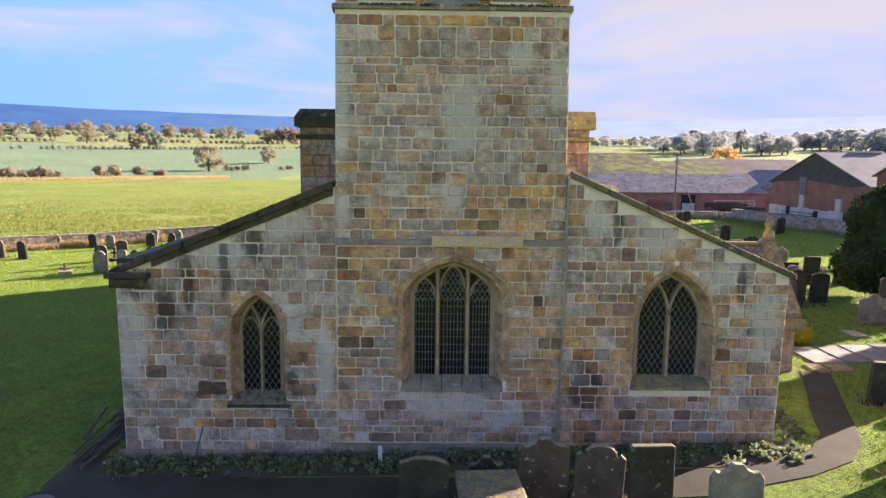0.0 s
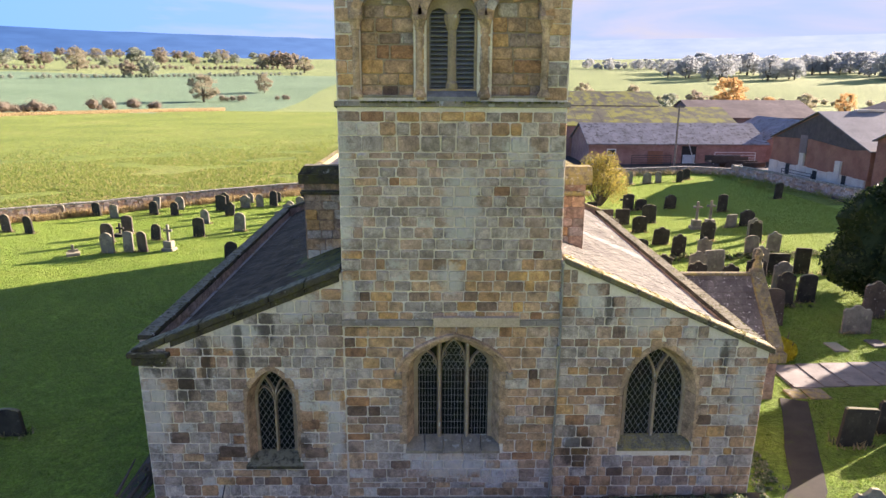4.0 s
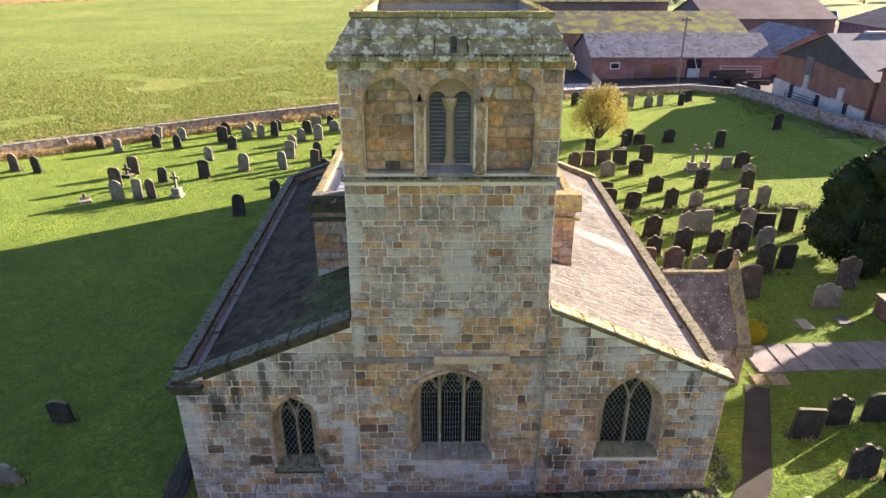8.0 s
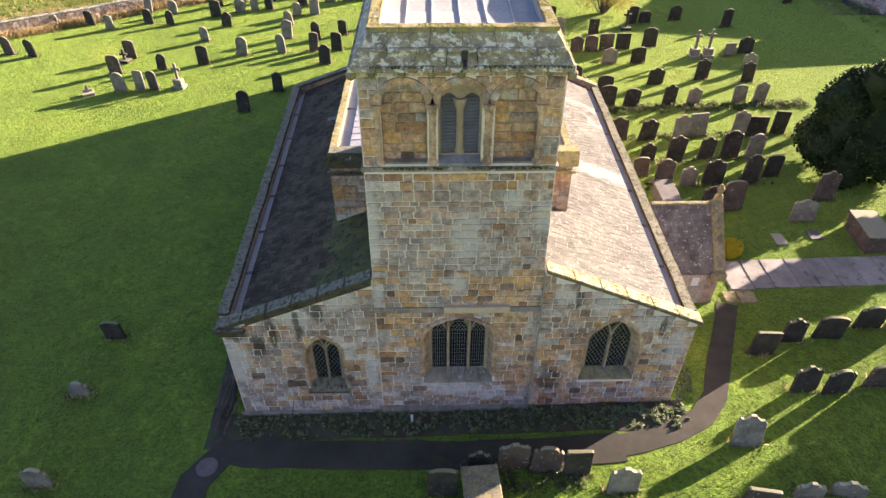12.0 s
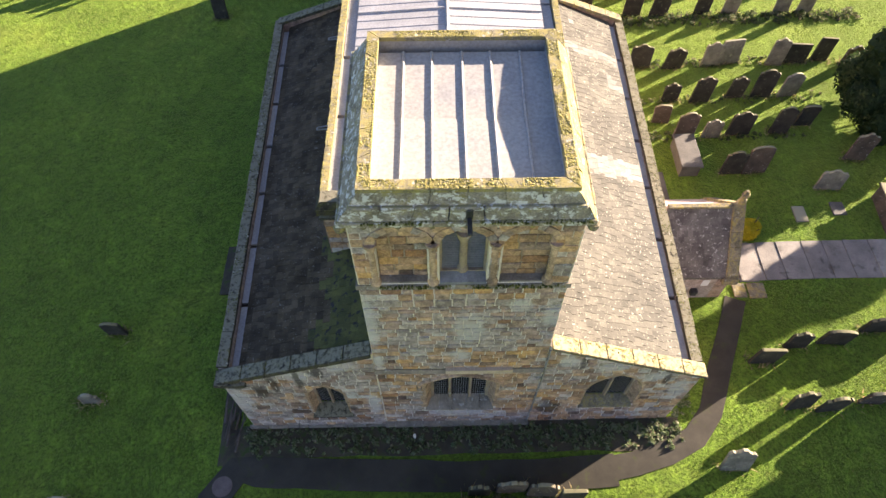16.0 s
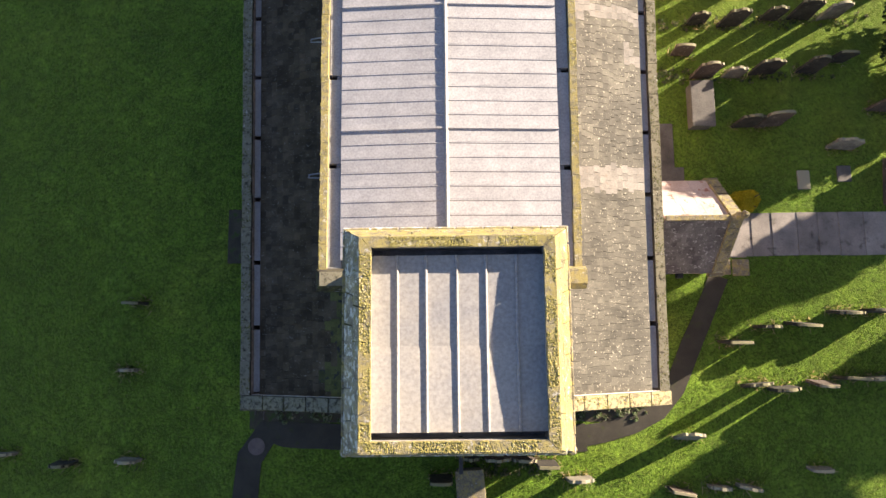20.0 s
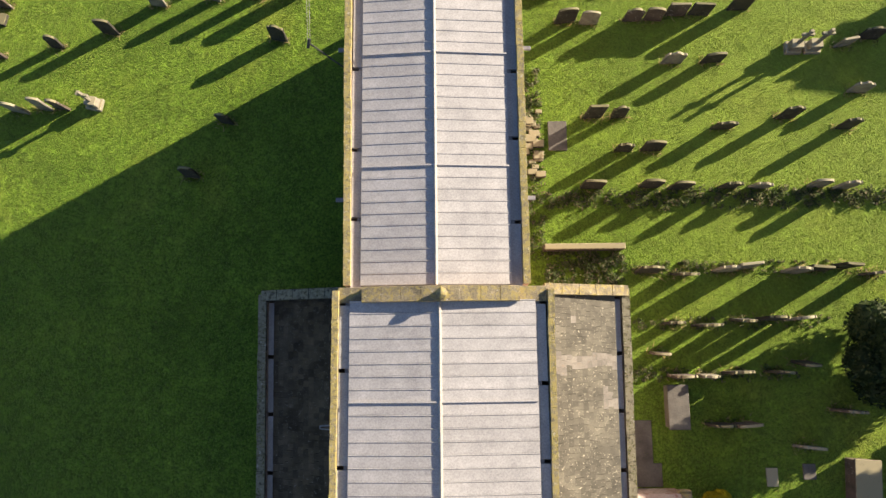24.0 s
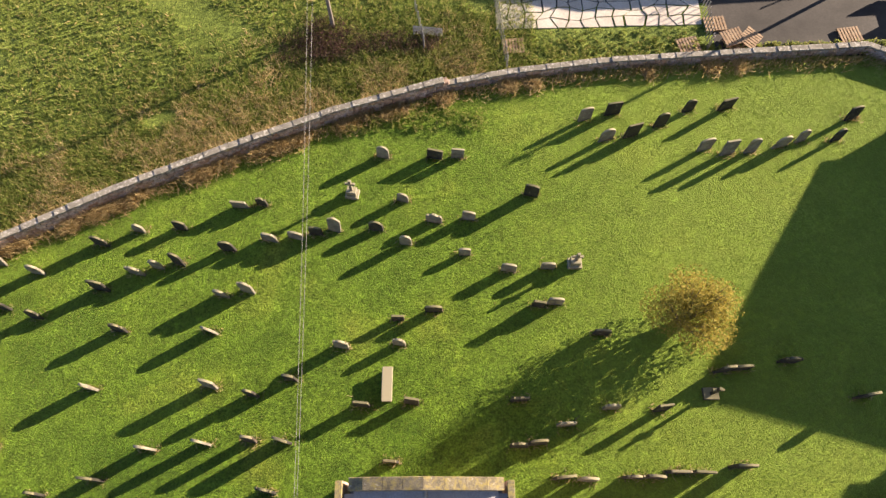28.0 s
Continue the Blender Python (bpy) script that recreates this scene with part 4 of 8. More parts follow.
part("kneeler", box(-6.06, -5.22, YW - 0.15, YW + 0.32, 3.205, 3.32, 0.02), M_COPDARK, church, "near-black kneeler stone")

# long side walls: (outer x at west, at east, y west, y east, thickness inwards, top)
def long_wall(name, xw, xe, yw, ye, t, z0, z1, mat, cop, label, cop_over=0.03, n=14, ch=0.1):
    bm = hexa(bmesh.new(), [(xw, yw, z0), (xe, ye, z0), (xe + t, ye, z0), (xw + t, yw, z0), (xw, yw, z1), (xe, ye, z1), (xe + t, ye, z1), (xw + t, yw, z1)])
    bmesh.ops.recalc_face_normals(bm, faces=list(bm.faces))
    w = part(name, bm, mat, church, label)
    s = 1 if t > 0 else -1
    for k in range(n):
        f0, f1 = k / n, (k + 1) / n - 0.006 / n * 2
        xa, xb = xw + (xe - xw) * f0, xw + (xe - xw) * f1
        ya, yb = yw + (ye - yw) * f0, yw + (ye - yw) * f1
        j = rng.uniform(-0.012, 0.012)
        o = cop_over * s
        bm = hexa(bmesh.new(), [(xa - o + j, ya, z1), (xb - o + j, yb, z1), (xb + t + o + j, yb, z1), (xa + t + o + j, ya, z1), (xa - o * 0.4 + j, ya, z1 + ch), (xb - o * 0.4 + j, yb, z1 + ch), (xb + t + o * 0.4 + j, yb, z1 + ch), (xa + t + o * 0.4 + j, ya, z1 + ch)])
        bmesh.ops.recalc_face_normals(bm, faces=list(bm.faces))
        part("coping_stone", bm, cop, w)
    return w


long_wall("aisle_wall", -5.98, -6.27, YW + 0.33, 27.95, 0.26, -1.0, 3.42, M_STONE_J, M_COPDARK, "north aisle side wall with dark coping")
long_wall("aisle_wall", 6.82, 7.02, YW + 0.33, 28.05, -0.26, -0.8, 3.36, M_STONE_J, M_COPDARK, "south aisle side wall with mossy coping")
long_wall("nave_wall", -3.12, -3.12, 16.95, 27.8, 0.17, -0.5, 6.36, M_STONE_J, M_YELLOW, "north clerestory wall with yellow lichened coping", n=12)
long_wall("nave_wall", 3.7, 3.8, 16.9, 27.8, -0.17, -0.5, 6.36, M_STONE_J, M_YELLOW, "south clerestory wall with yellow lichened coping", n=12)
long_wall("chancel_wall", -2.85, -2.93, 28.0, 39.7, 0.2, -1.0, 5.93, M_STONE_J, M_YELLOW, "north chancel wall with yellow lichened coping", n=13)
long_wall("chancel_wall", 3.14, 3.12, 28.0, 39.7, -0.2, -1.0, 5.93, M_STONE_J, M_YELLOW, "south chancel wall with yellow lichened coping", n=13)


# end walls across the building
def end_wall(name, outline, y0, y1, mat, cop, label, n=8, ch=0.1):
    """An end wall whose top line (from west to east along x) carries coping stones."""
    w = part(name, panel([(outline[0][0], -1.0)] + [(outline[-1][0], -1.0)] + list(reversed(outline)), [], y0, y1), mat, church, label)
    for (xa, za), (xb, zb) in zip(outline, outline[1:]):
        k = max(1, round(abs(xb - xa) / 0.62))
        if abs(xb - xa) < 0.05:
            continue
        for i in range(k):
            f0, f1 = i / k, (i + 1) / k - 0.006
            pa, pb = (xa + (xb - xa) * f0, za + (zb - za) * f0), (xa + (xb - xa) * f1, za + (zb - za) * f1)
            bm = hexa(bmesh.new(), [(pa[0], y0 - 0.05, pa[1]), (pb[0], y0 - 0.05, pb[1]), (pb[0], y1 + 0.05, pb[1]), (pa[0], y1 + 0.05, pa[1]), (pa[0], y0 - 0.03, pa[1] + ch), (pb[0], y0 - 0.03, pb[1] + ch), (pb[0], y1 + 0.03, pb[1] + ch), (pa[0], y1 + 0.03, pa[1] + ch)])
            part("coping_stone", bm, cop, w)
    return w


end_wall("nave_wall", [(-3.1, 6.28), (TX0, 6.3)], 16.75, 17.1, M_STONE_J, M_COPDARK, "west return of the nave beside the tower")
end_wall("nave_wall", [(TX1 - 0.05, 6.3), (3.68, 6.28)], 16.75, 17.1, M_STONE_J, M_YELLOW, "west return of the nave beside the tower")
end_wall("nave_gable", [(-2.95, 6.25), (-2.2, 6.3), (-2.19, 6.5), (0.28, 6.74), (2.74, 6.5), (2.75, 6.3), (3.6, 6.25)], 27.45, 27.85, M_STONE_J, M_COPING, "east gable of the nave with lichened coping")
end_wall("chancel_gable", [(-2.5, 5.9), (-2.0, 6.08), (0.05, 6.46), (2.2, 6.08), (2.78, 5.9)], 39.4, 39.75, M_STONE_J, M_COPING, "east gable of the chancel with flat coping stones")
end_wall("aisle_wall", [(-6.18, 3.42), (-3.12, 4.5)], 27.75, 28.05, M_STONE_J, M_COPDARK, "east end wall of the north aisle")
end_wall("aisle_wall", [(3.8, 4.6), (7.0, 3.4)], 27.8, 28.1, M_STONE_J, M_COPING, "east end wall of the south aisle")


# ---- lead roofs of nave and chancel ----
def lead_roof(name, y0, y1, x0, xr, x1, ze, zr, n, label, steps=()):
    roof = part(name, hexa(bmesh.new(), [(x0, y0, ze - 0.25), (x1, y0, ze - 0.25), (x1, y1, ze - 0.25), (x0, y1, ze - 0.25), (x0, y0, ze - 0.12), (x1, y0, ze - 0.12), (x1, y1, ze - 0.12), (x0, y1, ze - 0.12)]), M_LEADDARK, church, label)
    for xa, za, xb, zb in ((x0 + 0.14, ze, xr, zr), (xr, zr, x1 - 0.14, ze)):
        for k in range(n):
            ya, yb = y0 + (y1 - y0) * k / n, y0 + (y1 - y0) * (k + 1) / n
            bm = bmesh.new()
            rows = []
            lap = 0.03 if k in steps else 0.0
            for i in range(7):
                f = i / 6
                x, z = xa + (xb - xa) * f, za + (zb - za) * f
                wob = 0.006 * noise.noise(Vector((x * 2.2, k * 1.7, 3)))
                rows.append([bm.verts.new((x, ya + 0.012, z - 0.12)), bm.verts.new((x, ya + 0.012, z + 0.002)), bm.verts.new((x, ya + 0.04, z + 0.006 + wob)), bm.verts.new((x, (ya + yb) / 2, z + 0.004 - wob)), bm.verts.new((x, yb - 0.03, z + 0.006)), bm.verts.new((x, yb - 0.008, z + 0.022 + lap)), bm.verts.new((x, yb + 0.008 + lap, z + 0.02 + lap)), bm.verts.new((x, yb + 0.012, z - 0.12))])
            for a, b in zip(rows, rows[1:]):
                for i in range(7):
                    bm.faces.new((a[i], b[i], b[i + 1], a[i + 1]))
            bmesh.ops.recalc_face_normals(bm, faces=list(bm.faces))
            part("lead_sheet", bm, M_LEAD, roof)
    for sx, xa, xb in ((-1, x0 - 0.22, x0 + 0.16), (1, x1 - 0.16, x1 + 0.22)):
        ya = y0 - 0.2
        while ya < y1 - 0.3:
            yb = min(y1, ya + rng.uniform(2.2, 2.9))
            w = rng.uniform(0.0, 0.03)
            part("gutter_sheet", box(xa + w, xb - w, ya + 0.01, yb - 0.12, ze - 0.3, ze - 0.1 + 0.02 * rng.random(), 0.006), M_LEAD, roof)
            ya = yb
    bm = bmesh.new()
    rod(bm, (xr, y0, zr + 0.02), (xr, y1, zr + 0.02), 0.06, 8)
    part("ridge_roll", bm, M_LEADT, roof)
    return roof


lead_roof("nave_roof", 17.4, 27.45, -2.72, 0.22, 3.36, 6.43, 6.62, 26, "low-pitched nave roof of pale lead sheets", (8, 17))
lead_roof("chancel_roof", 27.98, 39.4, -2.46, 0.12, 2.72, 5.87, 6.11, 29, "low-pitched chancel roof of pale lead sheets", (9, 19))


# ---- slate roofs of the aisles ----
M_SLATE_MOSS = mat_grain("mossy stone slate", (0.045, 0.050, 0.012), (0.115, 0.112, 0.028), 0.9, 1.5, 22.0, 0.7, (0.03, 0.027, 0.025), (0.55, 0.62), 5.0, vary=0.4)
M_SLATE_PALE = mat_grain("pale washed stone slate", (0.12, 0.110, 0.095), (0.20, 0.185, 0.160), 0.8, 1.2, 22.0, 0.5, (0.18, 0.15, 0.12), (0.60, 0.66), 8.0, vary=0.35)


def slate_mesh(seed, mat):
    r = random.Random(seed)
    me = bpy.data.meshes.new("slate")
    v = []
    for z in (0.0, 1.0):
        for x, y in ((-0.5, 0), (0.5, 0), (0.5, 1), (-0.5, 1)):
            v.append((x + r.uniform(-0.02, 0.02), y + r.uniform(-0.02, 0.02), z + r.uniform(-0.25, 0.25) * z))
    me.from_pydata(v, [], [(4, 5, 6, 7), (0, 1, 5, 4), (1, 2, 6, 5), (3, 0, 4, 7)])
    me.materials.append(mat)
    return me


def slate_roof(name, side, mat, label):
    sl = slope_n if side < 0 else slope_s
    edge_w, edge_e = (-5.46, -5.75) if side < 0 else (6.30, 6.49)
    bm = bmesh.new()
    low_w, low_e = sl(edge_w) - 0.16, sl(edge_w) - 0.16
    g = abs(sl(1) - sl(0))
    plane = lambda x, y: sl(edge_w) - 0.16 + g * abs(x - (edge_w + (edge_e - edge_w) * (y - 13.7) / 14.1))
    tops = [(TX0 if side < 0 else TX1, 13.7, 16.85), (-3.1 if side < 0 else 3.75, 16.85, 27.8)]
    for xt, ya, yb in tops:
        pts = [(edge_w + (edge_e - edge_w) * (ya - 13.7) / 14.1, ya), (xt, ya), (xt, yb), (edge_w + (edge_e - edge_w) * (yb - 13.7) / 14.1, yb)]
        hexa(bm, [(x, y, plane(x, y) - 0.15) for x, y in pts] + [(x, y, plane(x, y)) for x, y in pts])
    bmesh.ops.recalc_face_normals(bm, faces=list(bm.faces))
    roof = part(name, bm, mat, church, label)
    other = M_SLATE_MOSS if side < 0 else M_SLATE_PALE
    protos = [slate_mesh(k + 50, mat) for k in range(6)]
    odd = [slate_mesh(k + 60, other) for k in range(6)]
    rows, verts, faces, made = 0, [], [], 0
    d = 0.0
    while True:
        over = False
        row = 0.21
        y = 13.72 - 0.12 * (rows % 2)
        while y < 27.75:
            w = rng.uniform(0.17, 0.28)
            ex = edge_w + (edge_e - edge_w) * (y - 13.7) / 14.1
            xa = ex - side * d
            xt = tops[0][0] if y < 16.85 else tops[1][0]
            if (xt - xa) * side > -0.1:
                y += w
                continue
            over = True
            z = plane(xa, y)
            up = Vector((-side, 0, g)).normalized()
            m = Matrix(((-0.0, up.x, -up.z * -side * side, 0), (1, 0, 0, 0), (0, up.z, abs(up.x), 0), (0, 0, 0, 1)))
            nrm = Vector((side * up.z, 0, abs(up.x)))
            m = Matrix((( 0, up.x, nrm.x, xa), (1, 0, 0, y + w / 2), (0, up.z, nrm.z, z + 0.012), (0, 0, 0, 1)))
            m = m @ pose(0, 0, 0, -2.2 + rng.uniform(-0.8, 0.8), rng.uniform(-1, 1), rng.uniform(-1.2, 1.2)) @ Matrix.Diagonal((w - 0.008, 0.28, 0.022, 1))
            wet = noise.noise(Vector((xa * 0.9, y * 0.9, 5)))
            if side < 0:
                strange = xa > -3.4 + 0.9 * wet and y < 17.2
            else:
                strange = abs(y - 20.0 - 0.25 * wet) < 0.42 or abs(y - 25.3 - 0.3 * wet) < 0.3 or wet > 0.55
            if (made < 300 and y < 20.5) or strange:
                ob = new("slate", (odd if strange else protos)[rng.randrange(6)])
                ob.parent = roof
                ob.matrix_local = m
                made += 1
            else:
                pr = protos[rng.randrange(6)]
                b0 = len(verts)
                verts += [tuple(m @ v.co) for v in pr.vertices]
                faces += [tuple(b0 + i for i in p.vertices) for p in pr.polygons]
            y += w
        d += row * 0.92
        rows += 1
        if not over or rows > 40:
            break
    me = bpy.data.meshes.new("slating")
    me.from_pydata(verts, [], faces)
    tagged(part_mesh("slating", me, mat, roof), kind="stuff")
    # lead gutter behind the parapet
    for k in range(7):
        ya, yb = 13.8 + 2.0 * k, 13.8 + 2.0 * (k + 1) - 0.14
        xa, xb = edge_w + (edge_e - edge_w) * (ya - 13.7) / 14.1, edge_w + (edge_e - edge_w) * (yb - 13.7) / 14.1
        z = plane(edge_w, 13.7)
        o = side * 0.23
        z -= 0.1
        bm = hexa(bmesh.new(), [(xa + side * 0.02, ya, z - 0.1), (xa + o, ya, z - 0.1), (xb + o, yb, z - 0.1), (xb + side * 0.02, yb, z - 0.1), (xa + side * 0.02, ya, z + 0.03), (xa + o, ya, z + 0.0), (xb + o, yb, z + 0.0), (xb + side * 0.02, yb, z + 0.03)])
        bmesh.ops.recalc_face_normals(bm, faces=list(bm.faces))
        part("gutter_sheet", bm, M_LEAD, roof)
    return roof


slate_roof("aisle_roof", -1, M_SLATE, "north aisle roof of dark stone slates")
slate_roof("aisle_roof", 1, M_SLATE_S, "south aisle roof of pale weathered stone slates")


# ---- moss on the copings ----
def cushions(name, lines, per_m, size, seed, mat, parent, bare=-0.15):
    """Low rounded tufts strewn along lines (x, y, z, x, y, z, width), in ragged patches."""
    q = random.Random(seed)
    verts, faces = [], []
    for x0, y0, z0, x1, y1, z1, w in lines:
        dx, dy = x1 - x0, y1 - y0
        L = math.hypot(dx, dy)
        for _ in range(int(L * per_m)):
            f, o = q.random(), w * q.uniform(-0.5, 0.5)
            if q.random() < 0.4:
                o = math.copysign(w * 0.47, o)
            x, y, z = x0 + dx * f - dy / L * o, y0 + dy * f + dx / L * o, z0 + (z1 - z0) * f
            if noise.noise(Vector((x * 2.3, y * 2.3, seed))) < bare:
                continue
            r = size * q.uniform(0.4, 1.3)
            h = r * q.uniform(0.5, 0.9)
            b0 = len(verts)
            for rr, zz in ((1.0, -0.02), (0.75, h * 0.7)):
                for k in range(6):
                    a = math.tau * k / 6 + f * 40
                    verts.append((x + r * rr * math.cos(a) * q.uniform(0.75, 1.2), y + r * rr * math.sin(a) * q.uniform(0.75, 1.2), z + zz))
            verts.append((x, y, z + h))
            for k in range(6):
                e = (k + 1) % 6
                faces.append((b0 + k, b0 + e, b0 + 6 + e, b0 + 6 + k))
                faces.append((b0 + 6 + k, b0 + 6 + e, b0 + 12))
    me = bpy.data.meshes.new(name)
    me.from_pydata(verts, [], faces)
    return tagged(part_mesh(name, me, mat, parent), kind="stuff")


def mat_moss(name, stops):
    m, n, l, b = material(name, 0.95)
    b.inputs["Specular IOR Level"].default_value = 0.1
    col = ramp_node(n, l, n.new("ShaderNodeNewGeometry").outputs["Random Per Island"], stops)
    grain = noise_node(n, l, 60.0, 4, 0.7, "World")
    l.new(mix_node(n, l, 0.5, col, ramp_node(n, l, grain, [(0.35, (0.2, 0.2, 0.2)), (0.65, (0.8, 0.8, 0.8))]), "OVERLAY"), b.inputs["Base Color"])
    bump_node(n, l, b, grain, 0.8, 0.01)
    return m


M_MOSS = mat_moss("yellow-green moss", [(0.0, (0.10, 0.095, 0.035)), (0.35, (0.27, 0.24, 0.075)), (0.8, (0.44, 0.38, 0.12)), (1.0, (0.50, 0.46, 0.26))])
M_MOSSD = mat_moss("dark green moss", [(0.0, (0.035, 0.04, 0.012)), (0.5, (0.09, 0.10, 0.025)), (1.0, (0.19, 0.18, 0.06))])
TT = PZ1 + 0.085
cushions("moss", [(-1.34, 13.4, TT, -1.34, 17.3, TT, 0.2), (2.085, 13.4, TT, 2.085, 17.3, TT, 0.18), (-1.43, 13.5, TT, 2.17, 13.5, TT, 0.18), (-1.43, 17.21, TT, 2.17, 17.21, TT, 0.16)], 420, 0.019, 91, M_MOSS, church)
cushions("moss", [(cx0 + 0.1, YW - 0.16, CZ + 0.12, cx1 - 0.1, YW - 0.16, CZ + 0.12, 0.06), (TX0, YW - 0.05, 8.19, TX1, YW - 0.05, 8.19, 0.06)], 60, 0.022, 92, M_MOSSD, church, -0.05)
cushions("moss", [(-3.05, 17.0, 6.45, -3.05, 27.7, 6.45, 0.17), (3.63, 17.0, 6.45, 3.71, 27.7, 6.45, 0.17), (-2.78, 28.1, 6.02, -2.84, 39.6, 6.02, 0.18), (3.03, 28.1, 6.02, 3.01, 39.6, 6.02, 0.18), (-2.1, 27.65, 6.6, 2.6, 27.65, 6.6, 0.3), (2.6, 13.5, slope_s(2.6) + 0.1, 6.7, 13.5, slope_s(6.7) + 0.1, 0.3)], 110, 0.022, 93, M_MOSS, church, 0.0)
cushions("moss", [(-5.85, 13.8, 3.51, -6.13, 27.8, 3.51, 0.24), (6.69, 13.8, 3.45, 6.89, 27.9, 3.45, 0.24), (-5.7, 13.5, slope_n(-5.7) + 0.1, -1.8, 13.5, slope_n(-1.8) + 0.1, 0.3)], 110, 0.022, 94, M_MOSSD, church, -0.05)
M_CRUST = mat_moss("pale lichen crusts", [(0.0, (0.20, 0.19, 0.13)), (0.6, (0.34, 0.33, 0.27)), (1.0, (0.45, 0.44, 0.38))])
cushions("lichen", [(-5.85, 13.8, 3.505, -6.13, 27.8, 3.505, 0.26), (6.69, 13.8, 3.445, 6.89, 27.9, 3.445, 0.26)], 40, 0.026, 95, M_CRUST, church, 0.0)


# ---- windows in the west walls ----
def outline_at(cx, half, sill, spring, rise, o, n, k):
    """Right jamb, head and left jamb of an opening, set outwards by o."""
    h, r = half + o, rise + o * (0.62 if rise < 0.9 * half else 0.95)
    right = [(cx + h, sill + (spring - sill) * i / k) for i in range(k)]
    head = arch(cx, h, spring, r, n)
    return right + head + [(2 * cx - x, z) for x, z in reversed(right)]


def surround(parent, spec, section, mat, name="dressed_stone", n=10, k=4, group=3, only_head=False):
    """Dressed blocks round an opening, swept from a section of (offset, y)."""
    lines = [outline_at(*spec, o, n, k) for o, _ in section]
    count = len(lines[0])
    first, last = (k, count - 1 - k) if only_head else (0, count - 1)
    i = first
    while i < last:
        j = min(last, i + (1 if (i < k or i >= count - 1 - k) else group))
        bm = bmesh.new()
        rings = []
        for q in range(i, j + 1):
            rings.append([bm.verts.new((ln[q][0], y, ln[q][1])) for ln, (_, y) in zip(lines, section)])
        for a, b in zip(rings, rings[1:]):
            for e in range(len(section)):
                f = (e + 1) % len(section)
                bm.faces.new((a[e], b[e], b[f], a[f]))
        bm.faces.new(rings[0])
        bm.faces.new(list(reversed(rings[-1])))
        bmesh.ops.recalc_face_normals(bm, faces=list(bm.faces))
        c = sum((v.co for v in bm.verts), Vector()) / len(bm.verts)
        for v in bm.verts:
            d = v.co - c
            v.co -= Vector((d.x, 0, d.z)).normalized() * 0.007
        part(name, bm, mat, parent)
        i = j


def ribbon(bm, pts, w, y0, y1):
    """A stone bar of width w along points (x, z)."""
    rows = []
    for i, (x, z) in enumerate(pts):
        a, b = Vector(pts[max(0, i - 1)]), Vector(pts[min(len(pts) - 1, i + 1)])
        d = (b - a).normalized()
        nx, nz = -d.y * w / 2, d.x * w / 2
        rows.append([bm.verts.new(p) for p in ((x + nx, y1, z + nz), (x + nx * 0.45, y0, z + nz * 0.45), (x - nx * 0.45, y0, z - nz * 0.45), (x - nx, y1, z - nz))])
    for a, b in zip(rows, rows[1:]):
        for i in range(4):
            bm.faces.new((a[i], b[i], b[(i + 1) % 4], a[(i + 1) % 4]))
    bm.faces.new(rows[0])
    bm.faces.new(list(reversed(rows[-1])))
    return bm


def inside(poly, x, z):
    return any(a <= x <= b for a, b in inside_spans(poly, z))


def lattice(poly, lines, y, r):
    """Thin bars along the given lines, kept inside an outline."""
    bm = bmesh.new()
    for (xa, za), (xb, zb) in lines:
        run = None
        n = 80
        for i in range(n + 1):
            p = (xa + (xb - xa) * i / n, za + (zb - za) * i / n)
            ok = i < n and inside(poly, *p)
            if ok and run is None:
                run = p
            if not ok and run is not None:
                if math.hypot(p[0] - run[0], p[1] - run[1]) > 0.03:
                    rod(bm, (run[0], y, run[1]), (p[0], y, p[1]), r, 4)
                run = None
    return bm


def glazing(win, poly, y, kind, mat_came=None):
    xs_, zs_ = [p[0] for p in poly], [p[1] for p in poly]
    x0, x1, z0, z1 = min(xs_), max(xs_), min(zs_), max(zs_)
    part("pane", panel(poly, [], y + 0.012, y + 0.018), M_GLASS, win, "dark leaded glass")
    lines = []
    if kind == "bars":
        k = 7
        lines += [((x0 + (x1 - x0) * i / k, z0), (x0 + (x1 - x0) * i / k, min(z1, 2.78))) for i in range(1, k)]
        zz = z0 + 0.16
        while zz < z1:
            lines.append(((x0, zz), (x1, zz)))
            zz += 0.153
        z0 = max(2.72, z0)
    s = 0.095 if kind == "bars" else 0.118
    i = -40
    while i < 60:
        a = x0 + i * s
        for sgn in (1, -1):
            lines.append(((a, z0), (a + sgn * (z1 - z0) * 0.62, z1)))
        i += 1
    tagged(part("came_lattice", lattice(poly, lines, y, 0.0048 if kind == "bars" else 0.005), mat_came or M_CAME, win), kind="stuff")


# the tower's three-light window
spec_c = (W_CX, W_HALF, W_SILL, SP, RISE)
surround(tower_low, spec_c, [(-0.012, YW + 0.30), (0.10, YW + 0.02), (0.13, YW - 0.02), (0.29, YW - 0.02), (0.29, YW + 0.12), (-0.012, YW + 0.36)], M_BROWN, k=5, group=4)
surround(tower_low, spec_c, [(0.27, YW - 0.02), (0.27, YW - 0.10), (0.33, YW - 0.09), (0.36, YW - 0.03), (0.355, YW + 0.05)], M_BROWN, "hood_stone", k=5, group=5, only_head=True)
for sx in (-1, 1):
    part("hood_stop", box(W_CX + sx * (W_HALF + 0.3) - 0.07, W_CX + sx * (W_HALF + 0.3) + 0.07, YW - 0.12, YW + 0.03, SP - 0.12, SP + 0.02, 0.015), M_DRESS, church)
